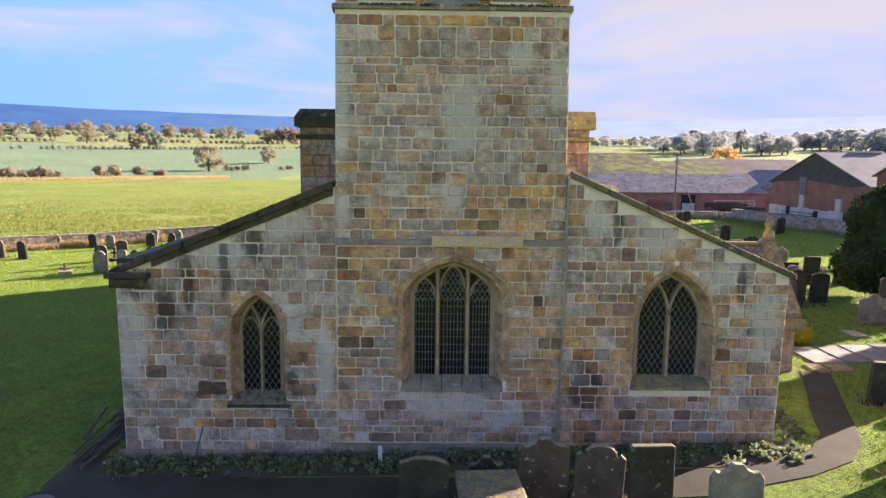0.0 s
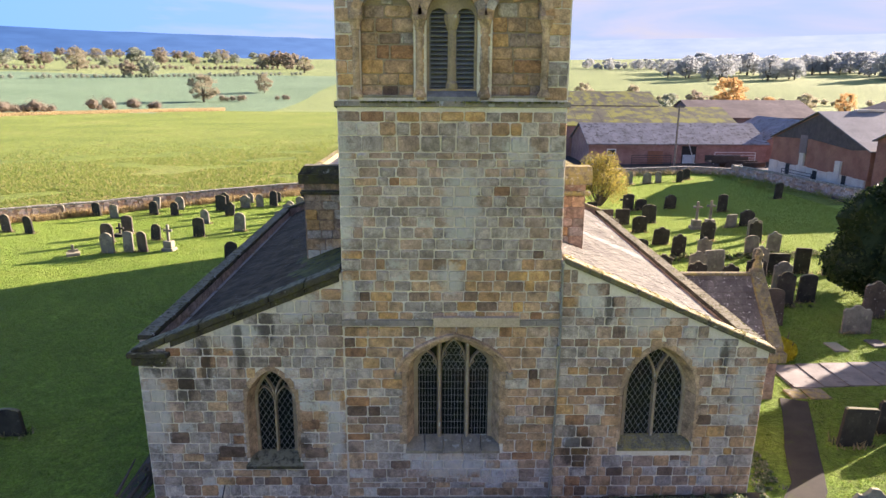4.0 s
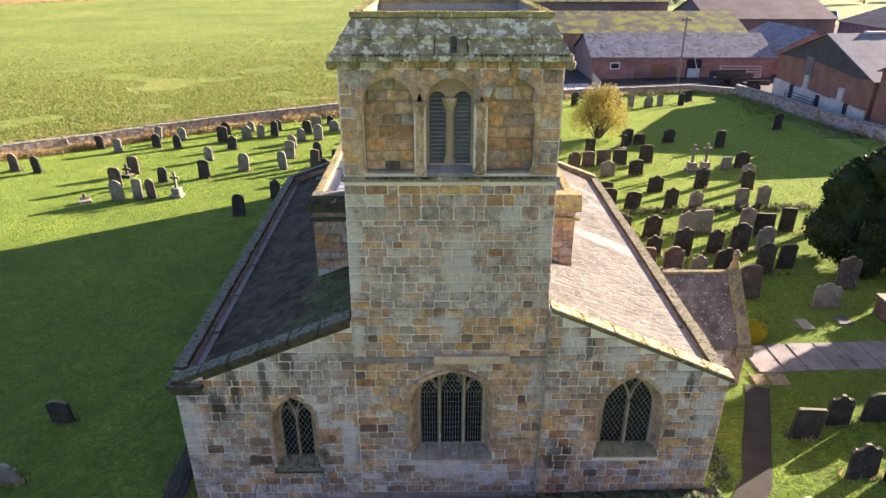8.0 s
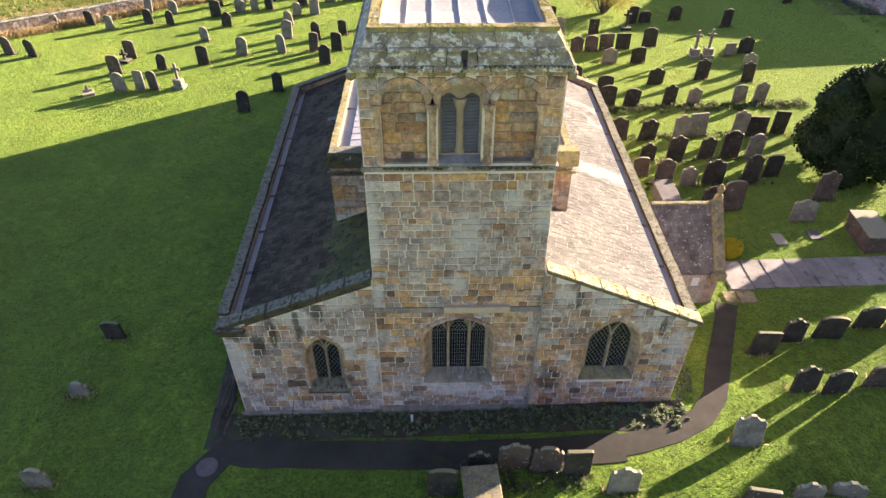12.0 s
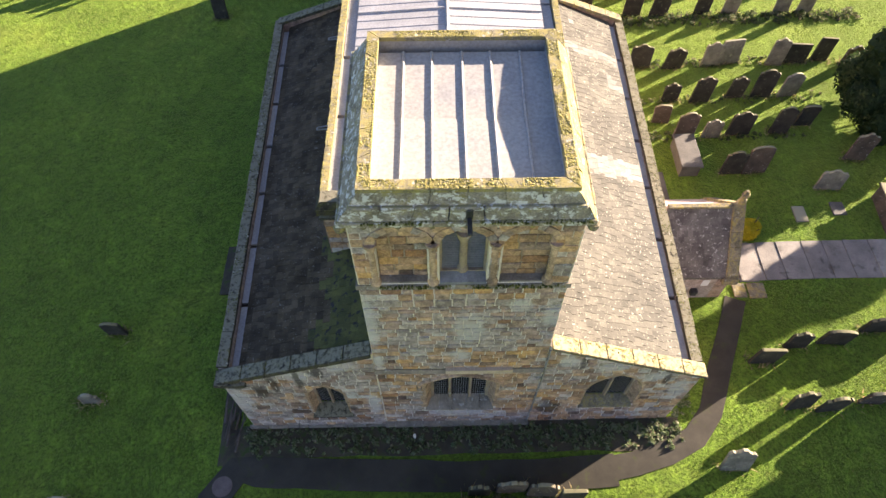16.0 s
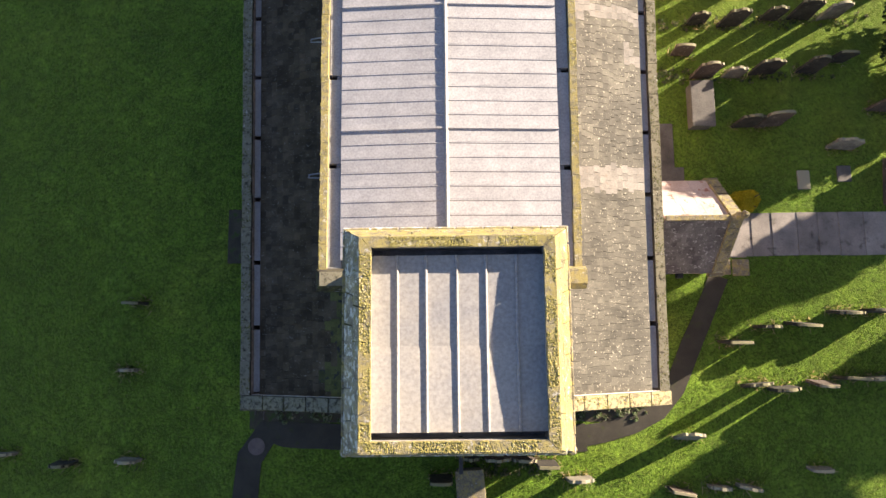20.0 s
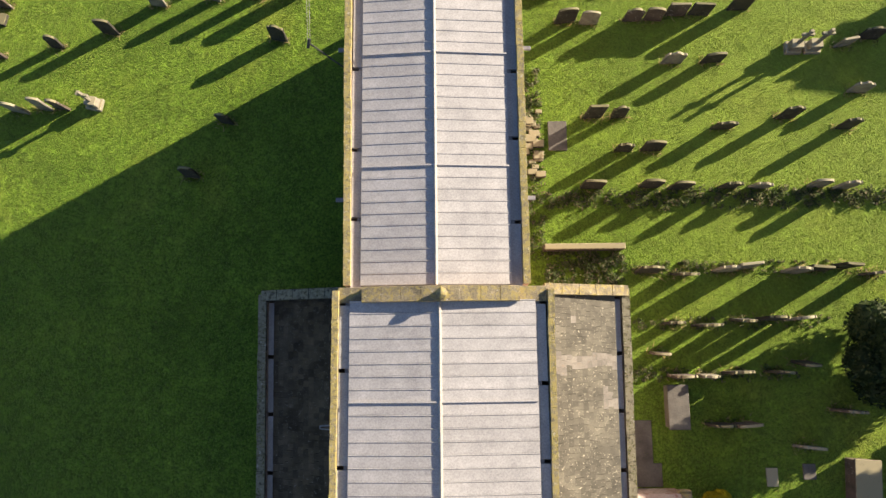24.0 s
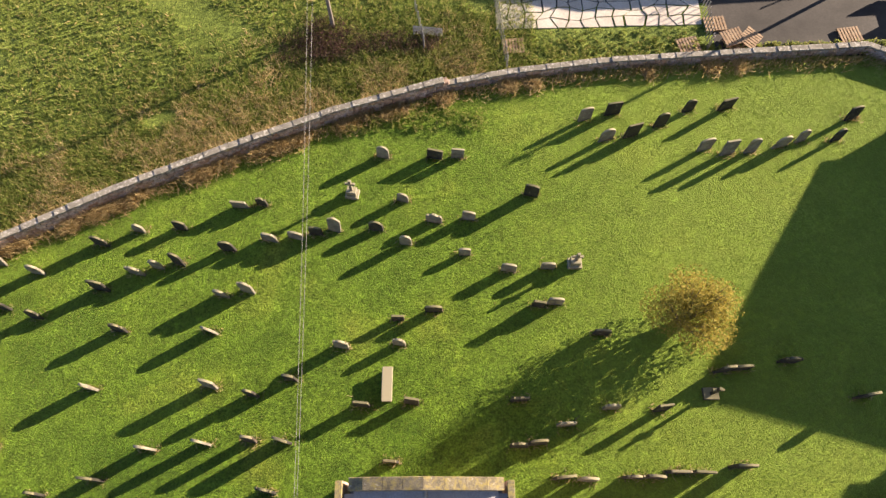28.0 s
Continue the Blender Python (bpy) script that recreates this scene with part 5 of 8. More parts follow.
for k in range(5):
    xa = W_CX - W_HALF - 0.16 + (2 * W_HALF + 0.32) * k / 5
    xb = xa + (2 * W_HALF + 0.32) / 5 - 0.012
    bm = hexa(bmesh.new(), [(xa, YW - 0.05, W_SILL - 0.2), (xb, YW - 0.05, W_SILL - 0.2), (xb, YW + 0.4, W_SILL - 0.2), (xa, YW + 0.4, W_SILL - 0.2), (xa, YW - 0.05, W_SILL - 0.14), (xb, YW - 0.05, W_SILL - 0.14), (xb, YW + 0.4, W_SILL + 0.02), (xa, YW + 0.4, W_SILL + 0.02)])
    part("sill_stone", bm, M_STRING, tower_low, "lichened sloping sill")
win_c = part("window", band(outline_at(*spec_c, -0.09, 10, 4), outline_at(*spec_c, 0.02, 10, 4), YW + 0.3, YW + 0.42), M_DRESS, church, "three-light traceried window with barred leaded glass")
y0, y1 = YW + 0.27, YW + 0.42
for sx in (-1, 1):
    bm = bmesh.new()
    ribbon(bm, [(W_CX + sx * 0.29, W_SILL), (W_CX + sx * 0.29, 3.40)], 0.115, y0, y1)
    part("mullion", bm, M_DRESS, win_c)
LIGHTS = [(-0.555, 0.215, 2.83, 0.36), (0.0, 0.235, 2.99, 0.46), (0.555, 0.215, 2.83, 0.36)]
for dx, hw, sp, ri in LIGHTS:
    bm = bmesh.new()
    head = arch(W_CX + dx, hw, sp, ri, 8)
    ribbon(bm, head, 0.055, y0 + 0.02, y1)
    for sx in (-1, 1):
        # the cusps
        ribbon(bm, [(W_CX + dx + sx * hw, sp + 0.02), (W_CX + dx + sx * hw * 0.62, sp + 0.1), (W_CX + dx + sx * hw * 0.78, sp + ri * 0.62)], 0.035, y0 + 0.05, y1)
    part("tracery", bm, M_DRESS, win_c)
    poly = [(W_CX + dx - hw, W_SILL), (W_CX + dx + hw, W_SILL)] + head
    glazing(win_c, poly, YW + 0.36, "bars")
part("pane", panel([(x, z) for x, z in arch(W_CX, W_HALF - 0.02, SP, RISE - 0.02)], [], YW + 0.385, YW + 0.39), M_GLASS, win_c)


def two_light(parent, spec, mat, label, splay, style):
    cx, half, sill, spring, rise = spec
    surround(parent, spec, [(-0.012, YW + 0.28), (splay, YW - 0.03), (splay + 0.12, YW - 0.025), (splay + 0.12, YW + 0.1), (-0.012, YW + 0.32)], mat, k=4, group=4)
    win = part("window", band(outline_at(*spec, -0.06, 10, 4), outline_at(*spec, 0.02, 10, 4), YW + 0.26, YW + 0.38), M_DRESS, church, label)
    y0, y1 = YW + 0.24, YW + 0.38
    r = (half * half + rise * rise) / (2 * half)
    bm = bmesh.new()
    w = 0.085 if style == "n" else 0.12
    ribbon(bm, [(cx, sill), (cx, spring + (0.0 if style == "n" else 0.15))], w, y0, y1)
    part("mullion", bm, M_DRESS, win)
    bm = bmesh.new()
    base = spring - (0.02 if style == "n" else -0.12)
    for sx in (-1, 1):
        # each branch of the mullion follows the curve of the opposite side of the head
        pts = []
        for i in range(9):
            a = math.asin(min(1, rise / r)) * i / 8 * 0.75
            pts.append((cx + sx * (r - r * math.cos(a)), base + r * math.sin(a)))
        pts = [p for p in pts if inside(opening(cx, half, sill, spring, rise), *p)]
        if len(pts) > 1:
            ribbon(bm, pts, w * 0.8, y0 + 0.02, y1)
        hw = half / 2 - 0.02
        if style == "s":
            continue
        ribbon(bm, arch(cx + sx * (half / 2 + 0.0), hw, spring + (-0.05 if style == "n" else -0.02), hw * 1.75, 7), 0.05, y0 + 0.03, y1)
    part("tracery", bm, M_DRESS, win)
    glazing(win, opening(cx, half - 0.02, sill, spring, rise - 0.03), YW + 0.32, "diamond")
    return win


n_wall = [o for o in church.children if o.name.startswith("aisle_wall")][0]
s_wall = [o for o in church.children if o.name.startswith("aisle_wall")][1]
two_light(n_wall, (-3.28, 0.42, 0.92, 2.12, 0.70), M_BROWN, "two-light pointed window with diamond leaded glass", 0.09, "n")
two_light(s_wall, (4.65, 0.64, 1.28, 2.35, 0.96), M_BROWN, "two-light pointed window with diamond leaded glass", 0.12, "s")
part("sill_stone", hexa(bmesh.new(), [(-3.86, YW - 0.12, 0.72), (-2.68, YW - 0.12, 0.72), (-2.68, YW + 0.3, 0.72), (-3.86, YW + 0.3, 0.72), (-3.86, YW - 0.12, 0.79), (-2.68, YW - 0.12, 0.79), (-2.78, YW + 0.3, 0.94), (-3.78, YW + 0.3, 0.94)]), M_COPDARK, church, "dark projecting sill")
for k in range(3):
    xa = 3.87 + 0.52 * k
    part("sill_stone", hexa(bmesh.new(), [(xa, YW - 0.05, 1.09), (xa + 0.51, YW - 0.05, 1.09), (xa + 0.51, YW + 0.3, 1.09), (xa, YW + 0.3, 1.09), (xa, YW - 0.05, 1.15), (xa + 0.51, YW - 0.05, 1.15), (xa + 0.51, YW + 0.3, 1.30), (xa, YW + 0.3, 1.30)]), M_COPING, church)
# long dark jamb stones beside the north window
for x, z, w, h in ((-4.12, 1.62, 0.5, 0.22), (-4.15, 1.08, 0.54, 0.26), (-2.42, 1.05, 0.5, 0.22), (-4.0, 1.36, 0.22, 0.2), (-2.5, 1.7, 0.36, 0.2)):
    ob = new("jamb_stone", STONES["d" if w > 0.4 else "r"][rng.randrange(10)])
    ob.parent = n_wall
    ob.matrix_local = pose(x, YW - 0.012, z) @ Matrix.Diagonal((w, 0.045, h, 1))

# drain pipe in the angle of tower and south aisle, with ledge stones at the foot of the walls
bm = bmesh.new()
rod(bm, (TX1 + 0.0, YW - 0.07, 5.15), (TX1 + 0.02, YW - 0.07, 3.2), 0.022, 8)
rod(bm, (TX1 + 0.02, YW - 0.07, 3.2), (TX1 - 0.06, YW - 0.07, 0.0), 0.022, 8)
for z in (4.6, 3.4, 2.2, 1.0):
    rod(bm, (TX1 - 0.02, YW - 0.07, z), (TX1 - 0.02, YW - 0.07, z + 0.06), 0.032, 8)
part("drain_pipe", bm, mat_grain("grey painted pipe", (0.2, 0.19, 0.17), (0.32, 0.30, 0.27), 0.6), church, "thin grey drain pipe")
bm = bmesh.new()
rod(bm, (-4.5, YW - 0.2, -0.35), (-4.36, YW - 0.05, 0.3), 0.012, 5)
part("earth_rod", bm, M_IRON, church, "thin bent iron rod at the wall's foot")
for xa, xb, out, zt in ((-5.98, TX0, 0.10, -0.16), (TX1, 6.85, 0.12, -0.1)):
    for k in range(7):
        u, v = xa + (xb - xa) * k / 7, xa + (xb - xa) * (k + 1) / 7 - 0.012
        part("plinth_stone", box(u, v, YW - out - 0.02 * rng.random(), YW, -0.8, zt + rng.uniform(-0.02, 0.02), 0.02), M_STRING, church)

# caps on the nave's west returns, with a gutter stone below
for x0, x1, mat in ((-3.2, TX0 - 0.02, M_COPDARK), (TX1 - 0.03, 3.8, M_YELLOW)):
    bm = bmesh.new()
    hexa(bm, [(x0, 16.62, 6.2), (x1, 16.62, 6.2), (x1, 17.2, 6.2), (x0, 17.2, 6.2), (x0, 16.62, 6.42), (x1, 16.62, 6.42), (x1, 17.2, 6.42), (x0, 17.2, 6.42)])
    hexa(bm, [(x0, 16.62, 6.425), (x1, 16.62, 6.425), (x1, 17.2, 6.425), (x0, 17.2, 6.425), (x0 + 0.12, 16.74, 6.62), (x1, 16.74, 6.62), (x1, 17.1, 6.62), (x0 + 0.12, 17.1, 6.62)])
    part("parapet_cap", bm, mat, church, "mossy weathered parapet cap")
    part("string_stone", box(x0 + 0.02, x1, 16.66, 16.8, 5.93, 6.03, 0.02), mat, church)
# squared stones on the nave's west returns
for x0, x1, base in ((-3.08, TX0, 4.3), (TX1, 3.66, 4.6)):
    lay_stones(church, [(x0, base - 0.2), (x1, base - 0.2), (x1, 5.92), (x0, 5.92)], [], 16.75, 0.2, 0.3, (0.25, 0.5), pick_mix(0.45))
# finial stump and spouts
bm = bmesh.new()
lathe(bm, [(0.16, 6.78), (0.19, 6.86), (0.14, 6.92), (0.18, 6.98), (0.05, 7.06)], 0.3, 27.65, 7)
for v in bm.verts:
    v.co += Vector((0.05, 0.05, 0.03)) * noise.noise(v.co * 9)
part("finial", bm, M_YELLOW, church, "broken yellow lichened gable finial")
for y in (19.75, 23.6):
    bm = bmesh.new()
    for dx in (-0.07, 0.07):
        rod(bm, (-3.12, y + dx, 6.15), (-3.5, y + dx * 0.6, 6.08), 0.02, 6)
    rod(bm, (-3.5, y - 0.05, 6.08), (-3.5, y + 0.05, 6.08), 0.02, 6)
    part("spout", bm, M_LEADDARK, church, "lead overflow spout")
for x, sx in ((-2.9, -1), (3.15, 1)):
    for y in (30.9, 36.2):
        part("spout", box(min(x, x + sx * 0.3), max(x, x + sx * 0.3), y - 0.07, y + 0.07, 5.55, 5.62, 0.01), M_LEADDARK, church, "lead overflow spout")

# ---- the south porch ----
porch = thing("porch", (8.2, 18.97, 0.1), "small gabled stone porch on the south aisle", "porch")


def pp(name, bm, mat, label=""):
    bmesh.ops.translate(bm, verts=list(bm.verts), vec=(-8.2, -18.97, -0.1))
    return part(name, bm, mat, porch, label)


PY0, PY1, PYM, PZE, PZR = 17.5, 20.45, 18.97, 1.62, 3.3
for y0, y1 in ((PY0, PY0 + 0.4), (PY1 - 0.4, PY1)):
    pp("side_wall", box(7.02, 8.945, y0 + 0.006, y1 - 0.006, -0.4, PZE - 0.1), M_STONE_J)
m = pose(9.35, 0, 0, 0, 0, 90)
bm = panel([(PY0, -0.4), (PY1, -0.4), (PY1, PZE), (PYM, PZR), (PY0, PZE)], [opening(PYM, 0.62, 0.0, 1.35, 0.66)], 0, 0.4)
bmesh.ops.transform(bm, matrix=m, verts=list(bm.verts))
pp("gable_wall", bm, M_STONE_J, "gable wall with arched doorway")
pp("door", box(6.99, 7.03, PYM - 0.6, PYM + 0.6, 0.0, 2.0), mat_grain("old oak", (0.05, 0.035, 0.025), (0.1, 0.07, 0.05), 0.7))
M_PINK = mat_grain("pinkish stone slab", (0.34, 0.27, 0.24), (0.50, 0.42, 0.38), 0.85, 1.5, 25.0, 0.4, (0.28, 0.13, 0.10), (0.60, 0.68), 3.0)
M_PORCH = mat_grain("lichened grey stone slate", (0.075, 0.066, 0.062), (0.18, 0.162, 0.152), 0.85, 2.0, 22.0, 0.6, (0.42, 0.41, 0.39), (0.60, 0.66), 11.0, vary=0.4)
for s, mat in ((1, M_PINK), (-1, M_PORCH)):
    ye = PY1 + 0.1 if s > 0 else PY0 - 0.1
    bm = hexa(bmesh.new(), [(7.03, PYM, PZR - 0.1), (9.1, PYM, PZR - 0.1), (9.1, ye, PZE - 0.14), (7.03, ye, PZE - 0.14), (7.03, PYM, PZR), (9.1, PYM, PZR), (9.1, ye, PZE - 0.04), (7.03, ye, PZE - 0.04)])
    bmesh.ops.recalc_face_normals(bm, faces=list(bm.faces))
    slope = pp("porch_roof", bm, mat, "porch roof slope of slates" if s < 0 else "porch roof slope of pinkish slabs")
    n_r, n_c = (12, 12) if s < 0 else (3, 3)
    for r in range(n_r):
        for c in range(n_c):
            f0, f1 = r / n_r, min(1.0, (r + 1.06) / n_r)
            xa, xb = 7.04 + 2.05 * c / n_c - (0.11 if (r % 2 and c) else 0), 7.04 + 2.05 * (c + 1) / n_c - (0.11 if (r % 2 and c < n_c - 1) else 0) - 0.01
            ya, yb = PYM + (ye - PYM) * f0, PYM + (ye - PYM) * f1
            za, zb = PZR + (PZE - 0.04 - PZR) * f0, PZR + (PZE - 0.04 - PZR) * f1
            t = 0.02 if s < 0 else 0.03
            j = rng.uniform(0, 0.01)
            bm = hexa(bmesh.new(), [(xa, ya, za), (xb, ya, za), (xb, yb, zb), (xa, yb, zb), (xa, ya, za + 0.006), (xb, ya, za + 0.006), (xb, yb, zb + t + j), (xa, yb, zb + t + j)])
            bmesh.ops.translate(bm, verts=list(bm.verts), vec=(-8.2, -18.97, -0.1))
            bmesh.ops.recalc_face_normals(bm, faces=list(bm.faces))
            part("slate" if s < 0 else "roof_slab", bm, mat, slope)
for s in (-1, 1):
    for k in range(5):
        f0, f1 = k / 5, (k + 1) / 5 - 0.01
        ye = PYM + s * 1.6
        ya, yb = PYM + (ye - PYM) * f0, PYM + (ye - PYM) * f1
        za, zb = PZR + 0.12 - 1.78 * f0, PZR + 0.12 - 1.78 * f1
        bm = hexa(bmesh.new(), [(9.05, ya, za - 0.1), (9.42, ya, za - 0.1), (9.42, yb, zb - 0.1), (9.05, yb, zb - 0.1), (9.05, ya, za + 0.05), (9.42, ya, za + 0.05), (9.42, yb, zb + 0.05), (9.05, yb, zb + 0.05)])
        bmesh.ops.recalc_face_normals(bm, faces=list(bm.faces))
        pp("coping_stone", bm, M_COPING)
bm = bmesh.new()
lathe(bm, [(0.16, PZR + 0.1), (0.13, PZR + 0.3), (0.07, PZR + 0.42), (0.13, PZR + 0.55), (0.05, PZR + 0.75)], 9.25, PYM, 7)
for v in bm.verts:
    v.co += Vector((0.04, 0.04, 0.0)) * noise.noise(v.co * 8)
pp("finial", bm, M_COPING, "worn lichened finial")
pp("ridge_stone", box(7.03, 9.1, PYM - 0.09, PYM + 0.09, PZR - 0.03, PZR + 0.05, 0.02), M_COPING)
for y in (PY0 - 0.05, PY1 + 0.05):
    pp("kneeler", box(9.0, 9.5, y - 0.16, y + 0.16, PZE - 0.35, PZE - 0.05, 0.03), M_COPING)
sign = part("notice", box(8.46, 8.7, 17.47, 17.485, 0.95, 1.3), mat_grain("white notice", (0.7, 0.7, 0.7), (0.82, 0.82, 0.82), 0.5))
tagged(sign, "white paper notice on the porch wall", "sign")
lamp = tagged(part("floodlight", box(8.2, 8.42, 17.3, 17.49, 0.55, 0.8, 0.03), M_IRON), "small black floodlight fixed to the porch wall", "lamp")


# ---- flagged path, slabs and paving ----
M_SLABDARK = mat_grain("dark ledger slab", (0.07, 0.065, 0.055), (0.15, 0.14, 0.12), 0.85, 1.5, 20.0, 0.4)
M_SOIL = mat_grain("bare dark soil", (0.042, 0.035, 0.022), (0.09, 0.075, 0.046), 0.95, 2.0, 25.0, 0.8, (0.05, 0.075, 0.015), (0.52, 0.64), 4.0)
flag_path = tagged(part("pavement", box(10.25, 34.5, 18.06, 19.68, -0.4, 0.1), M_FLAG), "stone-flagged path leading to the porch", "path", kind="structure")
for v in flag_path.data.vertices:
    if v.co.z > 0:
        v.co.z = ground_z(v.co.x, v.co.y) + 0.008
x = 10.3
while x < 34.3:
    w = rng.uniform(0.72, 0.95)
    z = ground_z(x + w, 19) + 0.016
    part("flagstone", box(x, x + w - 0.006, 18.08 + rng.uniform(0, 0.04), 19.66 - rng.uniform(0, 0.04), z - 0.1, z + rng.uniform(0.002, 0.006), 0.002), M_FLAG, flag_path)
    x += w
for x0, x1, y0, y1 in ((9.9, 10.35, 17.45, 18.0), (10.4, 11.0, 17.4, 18.0)):
    z = ground_z(x0, y0)
    tagged(part("stepping_stone", box(x0, x1, y0, y1, z - 0.1, z + 0.05, 0.02), M_COPING), "pale lichened stone slab beside the path", "slab")

M_GDARK = mat_grain("soot-dark gravestone", (0.014, 0.013, 0.010), (0.05, 0.045, 0.035), 0.9, 2.5, 30.0, 0.5, (0.16, 0.16, 0.11), (0.62, 0.70), 7.0, tops=(0.20, 0.185, 0.10))
M_GGREY = mat_grain("grey gravestone", (0.11, 0.10, 0.08), (0.26, 0.24, 0.19), 0.9, 2.5, 30.0, 0.5, (0.30, 0.29, 0.20), (0.60, 0.68), 6.0, tops=(0.34, 0.31, 0.20))
M_GBROWN = mat_grain("brown sandstone gravestone", (0.045, 0.034, 0.027), (0.11, 0.083, 0.064), 0.9, 2.5, 30.0, 0.5, (0.40, 0.40, 0.36), (0.64, 0.67), 11.0, tops=(0.28, 0.25, 0.15))


def head_profile(kind, w, h):
    """The outline of a headstone as (x, z), from its foot up and over."""
    a = w / 2
    if kind == "round":
        top = [(a * math.cos(math.pi * i / 10), h - 0.42 * a + 0.42 * a * math.sin(math.pi * i / 10)) for i in range(11)]
    elif kind == "full":
        top = [(a * math.cos(math.pi * i / 12), h - a + a * math.sin(math.pi * i / 12)) for i in range(13)]
    elif kind == "shoulder":
        top = [(a, h - 0.2), (a * 0.8, h - 0.14), (a * 0.72, h - 0.2)] + [(a * 0.66 * math.cos(math.pi * i / 8), h - 0.18 + 0.18 * math.sin(math.pi * i / 8)) for i in range(9)] + [(-a * 0.72, h - 0.2), (-a * 0.8, h - 0.14), (-a, h - 0.2)]
    elif kind == "ogee":
        top = [(a, h - 0.22), (a * 0.82, h - 0.12), (a * 0.6, h - 0.14), (a * 0.35, h - 0.08), (a * 0.18, h), (-a * 0.18, h), (-a * 0.35, h - 0.08), (-a * 0.6, h - 0.14), (-a * 0.82, h - 0.12), (-a, h - 0.22)]
    elif kind == "point":
        top = arch(0, a, h - 0.34, 0.34 * 1.0 if a < 0.34 else a * 1.02, 6)
        top = [(x, min(z, h)) for x, z in top]
    else:
        top = [(a, h - 0.03), (a * 0.9, h), (-a * 0.9, h), (-a, h - 0.03)]
    return [(-a * 1.02, -0.3), (a * 1.02, -0.3)] + top


GRAVES = {}


def grave_mesh(kind, w, h, mat, t=0.11):
    key = (kind, round(w, 2), round(h, 2), mat.name)
    if key not in GRAVES:
        bm = panel(head_profile(kind, w, h), [], -t / 2, t / 2)
        rim = [e for e in bm.edges if abs(e.verts[0].co.y - e.verts[1].co.y) < 0.001 and len(e.link_faces) == 2 and abs(e.link_faces[0].normal.y - e.link_faces[1].normal.y) > 0.5]
        bmesh.ops.bevel(bm, geom=rim, offset=0.012, segments=1, affect="EDGES")
        for v in bm.verts:
            v.co += Vector((0.012, 0.008, 0.01)) * noise.noise(v.co * 6 + Vector((len(GRAVES), 0, 0)))
        me = bpy.data.meshes.new("gravestone")
        bm.to_mesh(me)
        bm.free()
        me.materials.append(mat)
        GRAVES[key] = me
    return GRAVES[key]


GNAMES = {"round": "round-topped", "full": "semicircular-topped", "shoulder": "shouldered", "ogee": "scroll-topped", "point": "pointed", "flat": "square-topped"}
CNAMES = {M_GDARK.name: "soot-dark", M_GGREY.name: "weathered grey", M_GBROWN.name: "brown lichened"}


def gravestone(x, y, kind, w, h, mat, turn=0.0, lean=0.0, side=0.0, group="headstones in the churchyard"):
    ob = new("gravestone", grave_mesh(kind, w, h, mat))
    ob.matrix_world = pose(x, y, ground_z(x, y), lean, side, turn)
    return tagged(ob, "%s %s headstone standing in grass" % (CNAMES[mat.name], GNAMES[kind]), "gravestone", group)


def yard(places, kinds, mats, turn, size=(0.9, 1.2), seed=1, widths=(0.58, 0.66, 0.72, 0.8)):
    r = random.Random(seed)
    for x, y in places:
        w = r.choice(widths)
        h = round(r.uniform(*size) * 5) / 5
        gravestone(x, y, r.choice(kinds), w, h, r.choice(mats), turn + r.uniform(-6, 6), r.gauss(0, 3.2), r.gauss(0, 2.0))


ALLK = ["round", "round", "full", "shoulder", "ogee", "flat", "point"]
# the north side
yard([(-11.2, 14.3), (-11.0, 16.7), (-13.3, 11.1), (-11.0, 11.2), (-15.5, 11.4)], ["round", "shoulder"], [M_GGREY, M_GDARK], -4, (0.6, 0.9), 2)
yard([(-10.4, 33.4), (-9.0, 35.8), (-18.2, 36.5), (-17.1, 36.6), (-16.3, 36.6), (-19.5, 39.1), (-16.8, 39.5), (-6.8, 39.6), (-14.4, 40.1), (-12.3, 41.4), (-19.4, 41.5), (-9.8, 41.6), (-7.8, 41.7), (-6.3, 41.7), (-26.1, 42.3), (-27.8, 42.7), (-7.9, 43.7)], ["round", "full", "full", "shoulder", "point"], [M_GGREY, M_GGREY, M_GDARK, M_GBROWN], -12, (1.05, 1.3), 3)
yard([(-15.4, 44.1), (-9.9, 44.1), (-6.2, 44.4), (-4.0, 45.9), (-10.2, 46.7), (-14.6, 46.8), (-22.9, 47.0), (-18.8, 47.5), (-27.1, 47.7), (-20.5, 48.0), (-24.7, 48.1), (-9.9, 48.5), (-8.7, 48.7), (-15.9, 48.9), (-14.3, 49.7), (-19.3, 49.8), (-13.3, 50.0), (-12.3, 50.2), (-21.3, 50.3)], ["round", "full", "shoulder", "point", "round"], [M_GGREY, M_GGREY, M_GDARK], -15, (0.95, 1.25), 4)
# the east end
yard([(-9.9, 50.9), (-1.1, 51.1), (-16.4, 51.3), (-7.9, 51.4), (-6.6, 51.5), (-5.6, 51.7), (-4.7, 51.9), (-2.6, 51.9), (-14.6, 52.0), (-12.5, 52.1), (0.3, 52.3), (2.0, 52.4), (-9.6, 53.3), (-8.5, 53.4), (-1.3, 53.5), (5.2, 53.7), (0.3, 56.0), (1.5, 56.0), (-2.4, 56.1)], ALLK, [M_GGREY, M_GGREY, M_GDARK], -10, (0.7, 1.15), 5)
yard([(-1.3, 46.0), (8.0, 46.4), (-1.4, 47.2), (0.3, 47.6), (5.2, 47.8), (6.0, 47.9), (3.9, 49.6), (5.8, 49.7), (1.8, 50.5), (-2.9, 43.2), (-0.7, 43.3), (-1.5, 40.8)], ["round", "shoulder", "flat"], [M_GGREY, M_GDARK], -4, (0.6, 1.0), 6)
